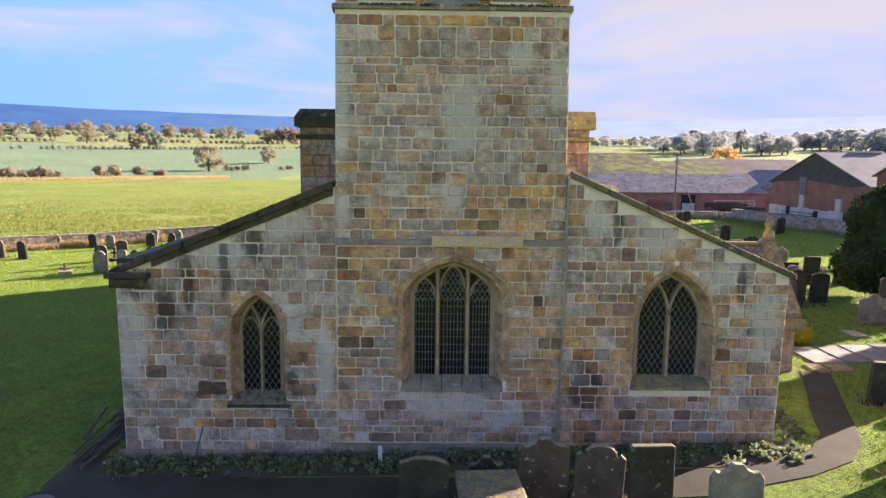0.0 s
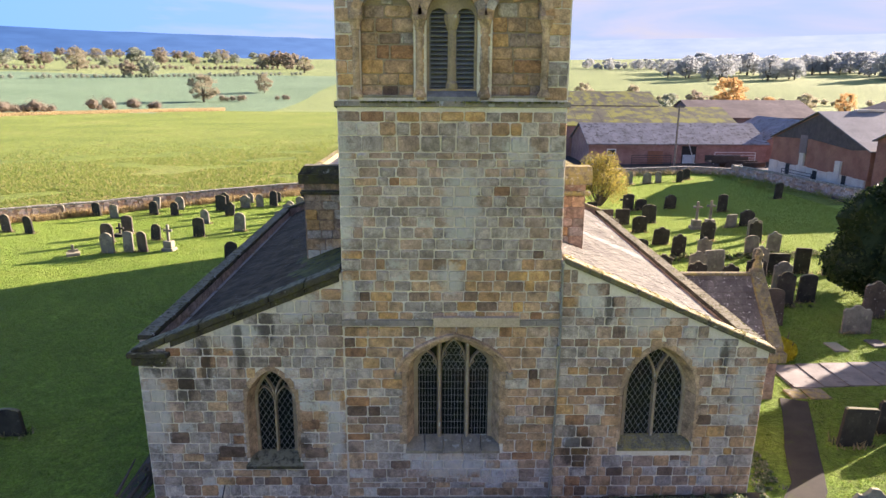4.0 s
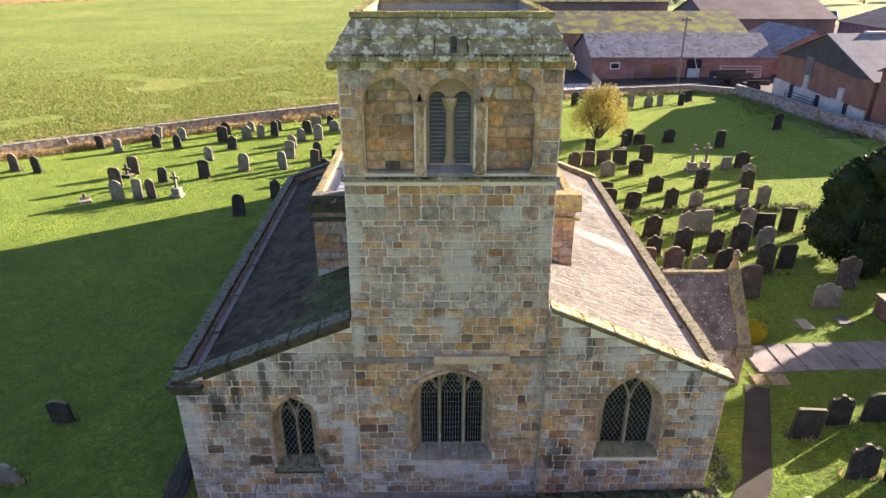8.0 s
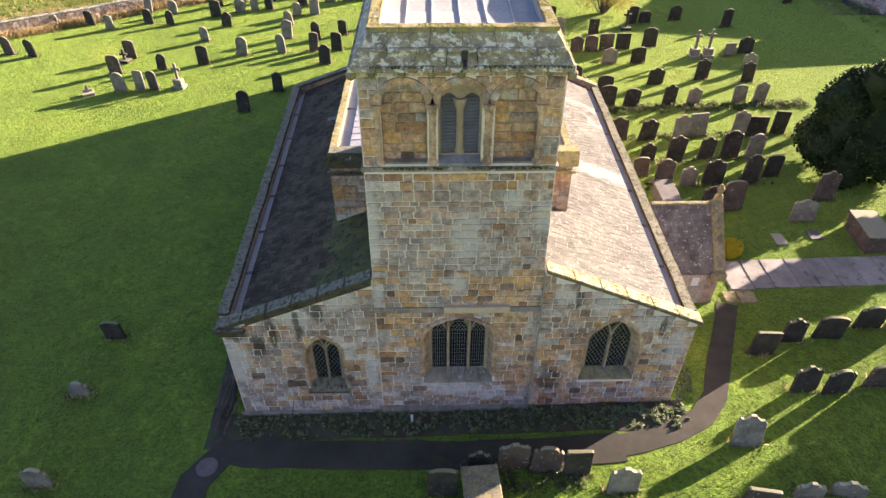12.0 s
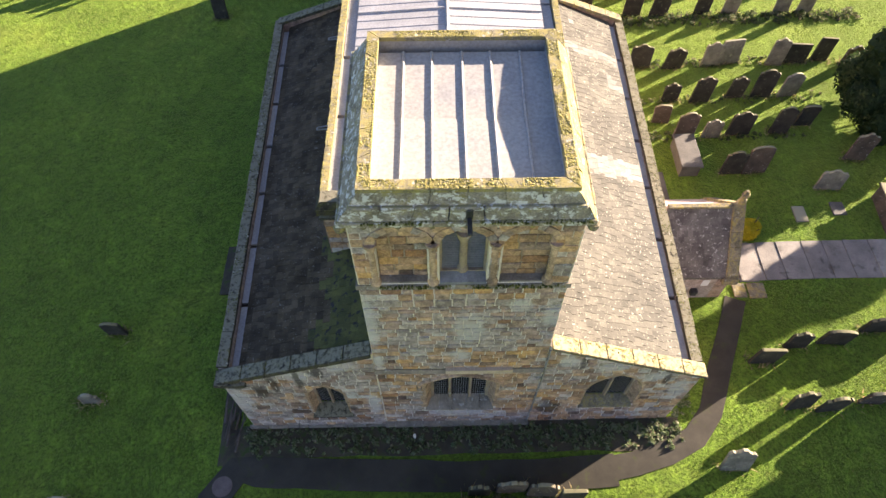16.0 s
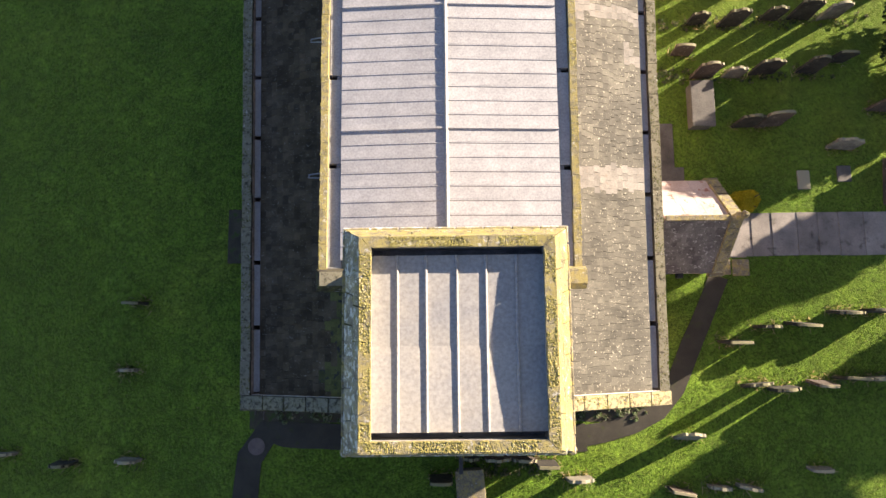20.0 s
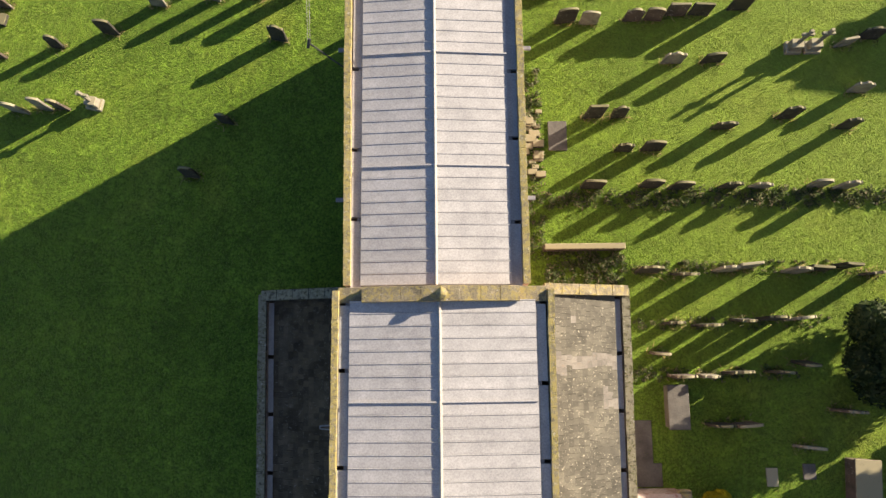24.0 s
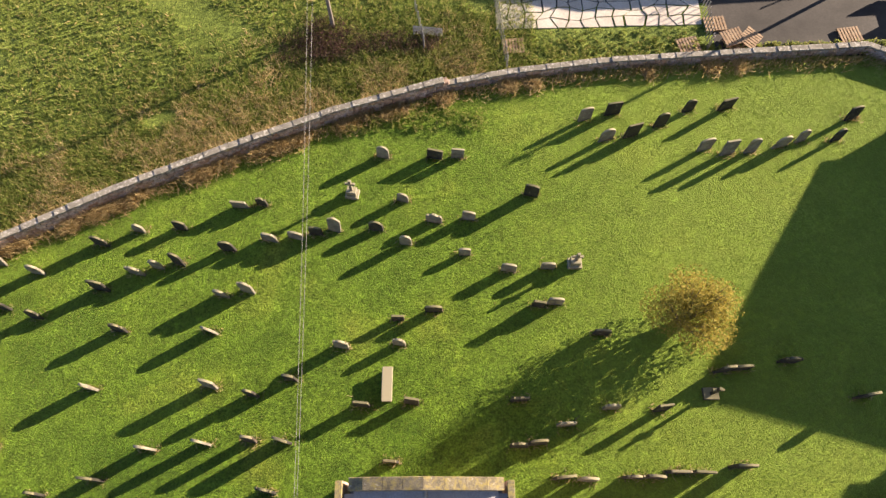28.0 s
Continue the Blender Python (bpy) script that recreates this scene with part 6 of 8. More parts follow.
yard([(15.4, 55.9), (16.6, 56.0), (14.3, 56.2), (18.2, 56.3), (19.3, 56.6), (21.1, 56.6), (9.3, 56.9), (10.6, 57.1), (12.2, 57.7), (22.2, 57.9), (8.3, 58.2), (9.8, 58.5), (13.8, 58.6), (15.8, 58.7), (25.0, 47.6)], ["round", "full", "round", "flat"], [M_GGREY, M_GDARK], 14, (0.9, 1.25), 7)
# the south side, in rows
SOUTHK = ["round", "shoulder", "ogee", "ogee", "flat", "round"]
yard([(8.0, 34.2), (9.2, 34.2), (17.3, 35.0), (12.2, 35.1), (14.9, 35.5), (6.8, 35.7), (7.9, 35.7), (18.0, 36.6), (10.3, 38.1), (12.0, 38.1), (18.7, 39.0), (6.8, 40.0), (5.8, 40.1), (8.7, 40.1), (9.6, 40.1), (10.6, 40.3), (11.6, 40.3), (13.3, 40.5)], SOUTHK, [M_GDARK, M_GDARK, M_GDARK, M_GGREY, M_GBROWN], 0, (0.85, 1.35), 8, (0.66, 0.76, 0.86))
yard([(4.0, 41.4), (4.8, 41.5), (6.1, 42.3), (10.3, 42.9), (8.1, 43.0), (4.1, 43.4), (19.1, 43.4), (13.2, 44.6), (14.1, 44.7), (16.2, 45.0), (17.6, 38.7)], SOUTHK, [M_GDARK, M_GDARK, M_GGREY], 4, (0.8, 1.25), 9, (0.66, 0.78))
yard([(14.5, 22.0), (11.1, 22.9), (12.0, 22.9), (16.0, 23.4), (9.7, 24.8), (10.8, 24.8), (11.9, 24.9), (13.5, 24.9), (14.6, 25.3), (9.0, 25.7), (10.8, 26.8), (9.6, 26.9), (12.3, 27.0), (13.4, 27.0), (14.5, 27.0), (17.7, 28.8), (10.1, 28.9), (14.5, 28.9), (8.7, 29.0)], SOUTHK, [M_GDARK, M_GDARK, M_GDARK, M_GBROWN, M_GGREY], 0, (0.95, 1.45), 10, (0.68, 0.8, 0.92))
yard([(11.8, 29.0), (15.4, 29.0), (12.6, 29.1), (16.5, 29.1), (16.9, 32.4), (10.2, 32.5), (12.2, 32.5), (13.5, 32.5), (15.9, 32.5), (6.6, 32.6), (9.0, 32.6), (10.1, 15.1), (11.3, 15.6), (12.5, 15.7), (14.0, 16.1), (15.1, 16.1), (10.8, 13.6), (11.7, 13.5), (13.0, 13.7), (14.0, 13.8), (15.0, 13.8)], SOUTHK, [M_GDARK, M_GDARK, M_GDARK, M_GGREY, M_GBROWN], 0, (0.9, 1.3), 11, (0.68, 0.8, 0.9))
yard([(8.1, 10.1), (9.4, 10.2), (10.4, 10.2), (12.8, 10.8), (6.0, 8.2), (7.2, 8.0)], SOUTHK, [M_GGREY, M_GBROWN], -6, (0.5, 0.7), 12)
gravestone(8.4, 11.8, "ogee", 0.8, 1.0, M_GGREY, -4, -16, 3)
# the row before the west front
FRONT = "headstones before the tower"
gravestone(-0.05, 10.58, "round", 0.76, 1.2, M_GDARK, 0, 2, 0, FRONT)
gravestone(0.95, 11.25, "ogee", 0.62, 0.86, M_GDARK, 0, 0, 0, FRONT)
gravestone(1.87, 11.32, "ogee", 0.84, 1.14, M_GBROWN, 2, 3, 0, FRONT)
gravestone(2.72, 11.18, "shoulder", 0.8, 1.02, M_GBROWN, -3, -3, 4, FRONT)
gravestone(3.55, 11.05, "flat", 0.7, 1.08, M_GDARK, 0, 1, -1, FRONT)
gravestone(4.65, 10.5, "ogee", 0.82, 0.98, M_GGREY, 3, -3, 1, FRONT)


def cross(x, y, h, mat, turn=0, steps=1):
    base = thing("cross_monument", (x, y, ground_z(x, y)), "weathered stone cross on a stepped base", "gravestone", "crosses in the churchyard")
    base.rotation_euler.z = radians(turn)
    z = -0.2
    for k in range(steps + 1):
        w = 0.34 - 0.09 * k
        part("base_step", box(-w, w, -w * 0.8, w * 0.8, z, z + 0.38, 0.02), mat, base)
        z += 0.38
    bm = bmesh.new()
    bm_box(bm, -0.07, 0.07, -0.06, 0.06, z, h, 0.012)
    bm_box(bm, -0.26, 0.26, -0.055, 0.055, h - 0.4, h - 0.27, 0.012)
    part("cross", bm, mat, base)


cross(15.5, 38.6, 1.65, M_GGREY)
cross(16.3, 38.6, 1.7, M_GGREY)
cross(-14.9, 36.75, 1.5, M_GGREY, -10)
cross(-3.9, 53.9, 1.5, M_GGREY, -8)
cross(7.1, 49.9, 1.3, M_GGREY)
cross(-19.6, 40.9, 0.85, M_GDARK, -12, 0)
cross(-20.0, 36.2, 0.62, M_GGREY, 30, 0)
cross(12.6, 43.6, 1.3, M_GDARK, 0, 0)


def tomb(name, x, y, w, d, h, mat, label, turn=0.0, lid=None):
    t = thing(name, (x, y, ground_z(x, y)), label, "tomb")
    t.rotation_euler.z = radians(turn)
    part("chest", box(-w / 2, w / 2, -d / 2, d / 2, -0.2, h - 0.1, 0.015), mat, t)
    part("lid", box(-w / 2 - 0.06, w / 2 + 0.06, -d / 2 - 0.06, d / 2 + 0.06, h - 0.1, h, 0.02), lid or mat, t, "lichened lid slab")


tomb("chest_tomb", 0.95, 10.1, 0.85, 1.5, 0.8, M_GGREY, "stone chest tomb with a yellow lichened top", 4, M_COPING)
tomb("chest_tomb", -1.8, 44.1, 0.36, 1.45, 0.42, M_GGREY, "low pale stone chest tomb in the grass")
tomb("chest_tomb", 9.5, 23.6, 0.72, 1.6, 0.62, M_SLABDARK, "dark stone chest tomb by the south wall")
tomb("chest_tomb", 16.4, 20.7, 0.9, 1.7, 0.75, M_GBROWN, "brown stone chest tomb beside the path", -4)
# stone slabs; the last one is a patch of bare soil laid as a slab
for x, y, w, d, mat in ((8.2, 22.2, 0.75, 1.7, M_SLABDARK), (8.3, 20.95, 1.2, 0.9, M_SLABDARK), (13.15, 20.85, 0.45, 0.7, M_GGREY), (14.6, 21.05, 0.5, 0.6, M_SLABDARK), (5.3, 34.9, 0.8, 1.3, M_SLABDARK), (-7.3, 19.1, 1.0, 2.0, M_SOIL)):
    z = ground_z(x, y)
    tagged(part("ledger_slab", box(x - w / 2, x + w / 2, y - d / 2, y + d / 2, z - 0.1, z + 0.05, 0.015), mat), "flat slab of stone or bare soil let into the grass", "slab")
# broken stonework along the chancel's south foot
for k in range(26):
    x, y = 3.9 + rng.uniform(0, 0.7), 33.2 + 2.9 * k / 26
    z = ground_z(x, y)
    s = rng.uniform(0.14, 0.34)
    ob = part("rubble_stone", box(x - s, x + s * 0.6, y - s * 0.5, y + s * 0.5, z - 0.1, z + s * 0.7, 0.03), M_GBROWN)
    tagged(ob, "loose broken stone against the chancel wall", "stone", "rubble by the chancel")
kerb = tagged(part("low_wall", box(4.5, 7.8, 29.9, 30.15, -0.2, 0.62, 0.03), M_GBROWN), "low stone kerb wall beside the aisle", "wall")
bm = bmesh.new()
lathe(bm, [(0.30, -0.5), (0.30, ground_z(-6.56, 11.6) + 0.042), (0.27, ground_z(-6.56, 11.6) + 0.046)], -6.56, 11.6, 20)
tagged(part("manhole_cover", bm, mat_grain("rusty iron cover", (0.09, 0.06, 0.05), (0.16, 0.12, 0.10), 0.6)), "round rusty manhole cover in the path", "cover")
tagged(part("marker_post", box(-0.95, -0.87, 12.9, 12.96, -0.4, 0.12, 0.01), mat_grain("white plastic", (0.6, 0.62, 0.62), (0.75, 0.76, 0.76), 0.4)), "small white marker at the tower's foot", "post")
# old branches heaped in the angle by the north-west corner
for k in range(14):
    bm = bmesh.new()
    a = Vector((-6.2 - rng.uniform(0, 0.5), 12.8 + rng.uniform(-0.3, 2.2), -0.32 + 0.03 * k))
    rod(bm, a, a + Vector((rng.uniform(-0.3, 0.35), rng.uniform(0.8, 1.6), rng.uniform(-0.05, 0.35))), rng.uniform(0.02, 0.06), 6, 0.015)
    tagged(part("branch", bm, mat_grain("dead wood", (0.05, 0.04, 0.03), (0.14, 0.11, 0.09), 0.9) if k == 0 else bpy.data.materials["dead wood"]), "bare fallen branch heaped beside the wall", "branch", "branches by the wall")

strip("bare_soil", [(-6.3, 12.9), (-2.0, 12.9), (2.5, 12.9), (7.1, 12.9)], 1.0, M_SOIL, 0.012, "bare dark soil along the foot of the west front", "soil")
strip("bare_soil", [(-6.55, 12.2), (-6.6, 13.5), (-6.72, 16.0), (-6.8, 18.5)], 0.55, M_SOIL, 0.012, "bare dark soil along the foot of the aisle", "soil")

# ---- churchyard wall ----
M_WALLCOP = mat_grain("grey-brown wall coping", (0.15, 0.14, 0.112), (0.31, 0.29, 0.24), 0.95, 2.0, 25.0, 0.7, (0.50, 0.48, 0.42), (0.55, 0.62), 6.0)
yard_wall = thing("churchyard_wall", (0, 0, 0), "low drystone churchyard wall with flat coping", "wall", kind="structure")
verts, faces = [], []


def add_block(cx, cy, cz, lx, ly, lz, ang):
    c, s = math.cos(ang), math.sin(ang)
    b0 = len(verts)
    for sz in (-1, 1):
        for sx, sy in ((-1, -1), (1, -1), (1, 1), (-1, 1)):
            k = 0.9 if sz > 0 else 1.0
            px, py = sx * lx / 2 * k + rng.uniform(-0.012, 0.012), sy * ly / 2 + rng.uniform(-0.02, 0.02)
            verts.append((cx + px * c - py * s, cy + px * s + py * c, cz + sz * lz / 2 + rng.uniform(-0.012, 0.012)))
    for f in ((4, 5, 6, 7), (0, 1, 5, 4), (1, 2, 6, 5), (2, 3, 7, 6), (3, 0, 4, 7)):
        faces.append(tuple(b0 + i for i in f))


for (xa, ya), (xb, yb) in zip(WALL_LINE[1:], WALL_LINE[2:18]):
    L, ang = math.hypot(xb - xa, yb - ya), math.atan2(yb - ya, xb - xa)
    low_part = -1 < xa < 26
    for course in range(3 if low_part else 5):
        p = 0.0
        while p < L:
            w = rng.uniform(0.25, 0.55)
            x, y = xa + (xb - xa) * (p + w / 2) / L, ya + (yb - ya) * (p + w / 2) / L
            add_block(x, y, ground_z(x, y) + 0.09 + course * 0.165, w - 0.015, 0.38, 0.17, ang)
            p += w
    p = 0.0
    while p < L:
        w = min(L - p, rng.uniform(0.6, 0.95)) if L - p > 0.3 else L - p
        x, y = xa + (xb - xa) * (p + w / 2) / L, ya + (yb - ya) * (p + w / 2) / L
        bm = box(-w / 2, w / 2 - 0.004, -0.18, 0.18, 0, 0.13, 0.014)
        ob = part("coping_stone", bm, M_WALLCOP, yard_wall)
        ob.matrix_local = pose(x, y, ground_z(x, y) + (0.50 if low_part else 0.84) + rng.uniform(-0.02, 0.02), 0, rng.uniform(-1.5, 1.5), math.degrees(ang) + rng.uniform(-1, 1))
        p += w
me = bpy.data.meshes.new("rubble")
me.from_pydata(verts, [], faces)
tagged(part_mesh("rubble", me, M_STONE_J, yard_wall), kind="stuff")


# ---- plants ----
def mat_leaf(name, stops, rough=0.7, thin=0.4):
    m, n, l, b = material(name, rough)
    rnd = n.new("ShaderNodeNewGeometry").outputs["Random Per Island"]
    l.new(ramp_node(n, l, rnd, stops), b.inputs["Base Color"])
    b.inputs["Specular IOR Level"].default_value = 0.2
    tr, mx = n.new("ShaderNodeBsdfTranslucent"), n.new("ShaderNodeMixShader")
    l.new(b.inputs["Base Color"].links[0].from_socket, tr.inputs["Color"])
    mx.inputs["Fac"].default_value = thin
    l.new(b.outputs["BSDF"], mx.inputs[1])
    l.new(tr.outputs["BSDF"], mx.inputs[2])
    l.new(mx.outputs["Shader"], n["Material Output"].inputs["Surface"])
    return m


def leaf_cloud(name, centres, radii, count, size, seed, squash=1.0, shell=0.55):
    """A mesh of many small leaf clumps scattered through overlapping lobes."""
    r = np.random.default_rng(seed)
    n = len(centres)
    idx = r.integers(0, n, count)
    d = r.normal(size=(count, 3))
    d /= np.linalg.norm(d, axis=1)[:, None]
    rad = (shell + (1 - shell) * r.random(count) ** 0.6)[:, None]
    c = np.array(centres)[idx] + d * rad * np.array(radii)[idx][:, None] * np.array((1, 1, squash))
    u = r.normal(size=(count, 3))
    u /= np.linalg.norm(u, axis=1)[:, None]
    v = np.cross(u, r.normal(size=(count, 3)))
    v /= np.linalg.norm(v, axis=1)[:, None]
    s = (size * r.uniform(0.6, 1.4, count))[:, None]
    quad = np.stack([c - u * s, c - v * s * 0.5, c + u * s, c + v * s * 0.5], axis=1).reshape(-1, 3)
    me = bpy.data.meshes.new(name)
    me.from_pydata(quad.tolist(), [], [(4 * i, 4 * i + 1, 4 * i + 2, 4 * i + 3) for i in range(count)])
    return me


BALL = bmesh.new()
bmesh.ops.create_icosphere(BALL, subdivisions=2, radius=1.0)
BALL.verts.ensure_lookup_table()
BALL_V, BALL_F = [v.co.copy() for v in BALL.verts], [tuple(v.index for v in f.verts) for f in BALL.faces]
BALL.free()


def filled(me, centres, radii, share, squash):
    """Adds the dense twiggy inside of each lobe to a cloud of leaves."""
    v = [tuple(p.co) for p in me.vertices]
    f = [tuple(p.vertices) for p in me.polygons]
    for c, r in zip(centres, radii):
        c, b0 = Vector(c), len(v)
        for p in BALL_V:
            q = p * (r * share * (1 + 0.5 * noise.noise(p * 2.1 + c)))
            v.append((c.x + q.x, c.y + q.y, c.z + q.z * squash))
        f += [tuple(b0 + i for i in t) for t in BALL_F]
    me.clear_geometry()
    me.from_pydata(v, [], f)
    return me


def blades(name, pts, height, width, seed, mat, spread=0.5):
    """Grass blades, each a slim triangle, at points (x, y)."""
    r = np.random.default_rng(seed)
    p = np.array(pts)
    n = len(p)
    z = np.array([ground_z(a, b) for a, b in pts]) - 0.01
    a = r.random(n) * math.tau
    h = height * r.uniform(0.5, 1.3, n)
    w = width * r.uniform(0.6, 1.3, n)
    lean = r.normal(size=(n, 2)) * spread * h[:, None]
    v = np.zeros((n, 3, 3))
    v[:, 0] = np.stack([p[:, 0] - w * np.cos(a), p[:, 1] - w * np.sin(a), z], 1)
    v[:, 1] = np.stack([p[:, 0] + w * np.cos(a), p[:, 1] + w * np.sin(a), z], 1)
    v[:, 2] = np.stack([p[:, 0] + lean[:, 0], p[:, 1] + lean[:, 1], z + h], 1)
    me = bpy.data.meshes.new(name)
    me.from_pydata(v.reshape(-1, 3).tolist(), [], [(3 * i, 3 * i + 1, 3 * i + 2) for i in range(n)])
    me.materials.append(mat)
    return new(name, me)


BARK = mat_grain("bark", (0.06, 0.05, 0.035), (0.16, 0.13, 0.10), 0.9)
L_YELLOW = mat_leaf("yellowing leaves", [(0.0, (0.16, 0.15, 0.035)), (0.4, (0.36, 0.295, 0.06)), (0.75, (0.46, 0.375, 0.09)), (1.0, (0.25, 0.25, 0.06))])
L_DARK = mat_leaf("dark evergreen leaves", [(0.0, (0.012, 0.026, 0.009)), (0.6, (0.03, 0.055, 0.018)), (1.0, (0.07, 0.095, 0.035))], 0.62)
L_GOLD = mat_leaf("golden leaves", [(0.0, (0.38, 0.32, 0.02)), (1.0, (0.60, 0.52, 0.03))])
L_IVY = mat_leaf("ivy and weeds", [(0.0, (0.05, 0.075, 0.025)), (0.5, (0.10, 0.14, 0.05)), (0.75, (0.18, 0.19, 0.10)), (1.0, (0.28, 0.22, 0.14))])
L_DRY = mat_leaf("dry grass", [(0.0, (0.34, 0.25, 0.11)), (0.5, (0.50, 0.385, 0.19)), (1.0, (0.62, 0.50, 0.28))], 0.7, 0.55)
L_GRASS = mat_leaf("grass blades", [(0.0, (0.09, 0.16, 0.014)), (0.5, (0.15, 0.24, 0.022)), (0.9, (0.23, 0.29, 0.04)), (1.0, (0.30, 0.26, 0.09))])
L_ROUGH = mat_leaf("rough pasture grass", [(0.0, (0.15, 0.205, 0.04)), (0.5, (0.215, 0.275, 0.06)), (0.8, (0.30, 0.315, 0.095)), (1.0, (0.46, 0.37, 0.16))], 0.7, 0.55)


def bush(name, x, y, centres, radii, count, size, leaf, label, category, seed, limbs=8, reach=1.0, shell=0.55, dense=0.0):
    t = thing(name, (x, y, ground_z(x, y)), label, category)
    bm = bmesh.new()
    r = random.Random(seed)
    for k in range(limbs):
        c = Vector(centres[k % len(centres)])
        rod(bm, (r.uniform(-0.12, 0.12), r.uniform(-0.12, 0.12), -0.2), c * reach + Vector((r.uniform(-0.3, 0.3), r.uniform(-0.3, 0.3), r.uniform(0, 0.6))), 0.05, 5, 0.012)
    part("trunk", bm, BARK, t, "bare stems")
    me = leaf_cloud("crown", centres, radii, count, size, seed, 1.0, shell)
    if dense:
        filled(me, centres, radii, dense, 1.0)
    part_mesh("crown", me, leaf, t)
    return t


bush("yellow_shrub", 11.8, 46.9, [(0, 0, 2.2), (1.05, 0.3, 1.9), (-1.05, -0.2, 2.0), (0.2, -1.05, 1.8), (-0.2, 1.05, 2.1), (0.5, 0.2, 3.0), (-0.5, 0.3, 2.9), (1.05, -0.6, 1.2), (-1.15, 0.4, 1.2)], [1.2, 1.1, 1.15, 1.1, 1.1, 0.9, 0.95, 1.0, 1.05], 10500, 0.058, L_YELLOW, "yellowing leafy shrub growing in the churchyard", "shrub", 21, 40, 1.15, 0.15)
bush("holly_bush", 18.6, 25.6, [(0, 0, 2.4), (-1.4, 0.3, 2.0), (-0.9, -1.1, 1.7), (-0.7, 0.9, 3.2), (-1.9, -0.3, 1.3), (0.6, -0.4, 2.6), (1.2, 0.6, 2.2), (-0.6, -0.2, 4.2), (0.5, 0.4, 4.3), (-1.5, 0.4, 3.1), (-1.6, 1.0, 1.2), (-1.5, -1.1, 0.9), (0.3, -0.9, 1.2)], [1.7, 1.3, 1.2, 1.2, 1.1, 1.1, 1.4, 1.0, 1.0, 1.1, 1.1, 1.0, 1.2], 17000, 0.085, L_DARK, "large dark evergreen bush beside the graves", "bush", 22, 12, 1.0, 0.7, 0.85)


# unseen bushes, added to throw bands of shade across the south lawn
def shade_bush(x, y, h, r, count, seed):
    q = random.Random(seed)
    cs = [(q.gauss(0, r * 0.4), q.gauss(0, r * 0.4), h * (0.12 + 0.74 * k / 11)) for k in range(12)]
    rs = [r * (0.95 - 0.045 * k) for k in range(12)]
    bush("holly_bush", x, y, cs, rs, count, 0.15, L_DARK, "unseen dark evergreen bush added to shade the south lawn", "bush", seed, 12, 1.0, 0.6, 0.8)


shade_bush(25.0, 24.7, 7.0, 1.1, 9000, 24)
shade_bush(25.0, 18.8, 5.8, 1.4, 8000, 25)
shade_bush(29.5, 20.6, 6.8, 1.6, 9000, 26)
shade_bush(30.0, 17.0, 7.0, 1.7, 9000, 27)
bush("golden_bush", 10.85, 20.0, [(0, 0, 0.35), (0.2, 0.1, 0.3), (-0.2, 0.05, 0.3)], [0.42, 0.36, 0.36], 3500, 0.035, L_GOLD, "small golden clipped bush beside the porch", "bush", 23, 5, 1.0, 0.75, 0.85)

pts = []
r = random.Random(5)
while len(pts) < 420000:
    x, y = r.uniform(-31, 27), r.uniform(2, 62)
    if x < -22 and r.random() < 0.4:
        continue
    if -6.3 < x < 7.1 and YW - 0.2 < y < 28.1 or -3 < x < 3.2 and 28 <= y < 39.8 or x > 10.2 and 18.0 < y < 19.7 or -7.4 < x < 7.2 and 11.3 < y < 13.4 or 7 < x < 9.4 and 17.4 < y < 20.6:
        continue
    if 7.2 < x < 10.2 and 12.2 < y < 17.8 and abs(x - (7.6 + 0.46 * (y - 12.6))) < 0.6 or not in_yard(x, y + 0.4) or x < -6.2 and y < 12 and x > -8.4:
        continue
    pts.append((x, y))
tagged(blades("lawn_grass", pts, 0.06, 0.016, 31, L_GRASS), "short green grass of the churchyard", "grass", kind="stuff")
pts = []
while len(pts) < 60000:
    x = r.uniform(-30, 6)
    w = wall_y(x)
    y = w + 0.3 + abs(r.gauss(0, 4.0))
    if noise.noise(Vector((x * 0.5, y * 0.5, 2))) > -0.35 - 0.3 * (y < w + 3):
        pts.append((x, y))
tagged(blades("rough_grass", pts, 0.22, 0.03, 32, L_ROUGH, 0.7), "rough tussocky grass beyond the wall", "grass", kind="stuff")
pts = []
while len(pts) < 22000:
    x = r.uniform(-32, 26)
    w = wall_y(x)
    if noise.noise(Vector((x * 0.8, 3.1, 0))) < (0.05 if x < 5 else 0.2) and r.random() < 0.9:
        continue
    pts.append((x, w - 0.3 - abs(r.gauss(0, 0.35))))
tagged(blades("dry_grass", pts, 0.42, 0.02, 33, L_DRY, 0.55), "tufts of dry yellow grass along the wall", "grass", kind="stuff")


pts = []
while len(pts) < 11000:
    x = r.uniform(-52, -3)
    if noise.noise(Vector((x * 0.55, 8.1, 0))) < 0.08 and r.random() < 0.93:
        continue
    pts.append((x, wall_y(x) + r.choice((-0.35, -0.35, 0.45)) + r.gauss(0, 0.22)))
tagged(blades("dry_grass", pts, 0.55, 0.03, 36, L_DRY, 0.5), "tall dead grass against the north wall", "grass", kind="stuff")
# tussocks bleached by frost, thickest along the outer foot of the wall
pts = []
for _ in range(1500):
    x = r.uniform(-32, 3)
    y = wall_y(x) + 0.5 + abs(r.gauss(0, 2.6 if x < -8 else 1.7))
    if noise.noise(Vector((x * 0.35, y * 0.35, 12))) < -0.12:
        continue
    pts += [(x + r.gauss(0, 0.16), y + r.gauss(0, 0.16)) for _ in range(r.randint(8, 26))]
tagged(blades("bleached_tussocks", pts, 0.3, 0.022, 37, L_DRY, 0.8), "bleached grass tussocks beyond the wall", "grass", kind="stuff")


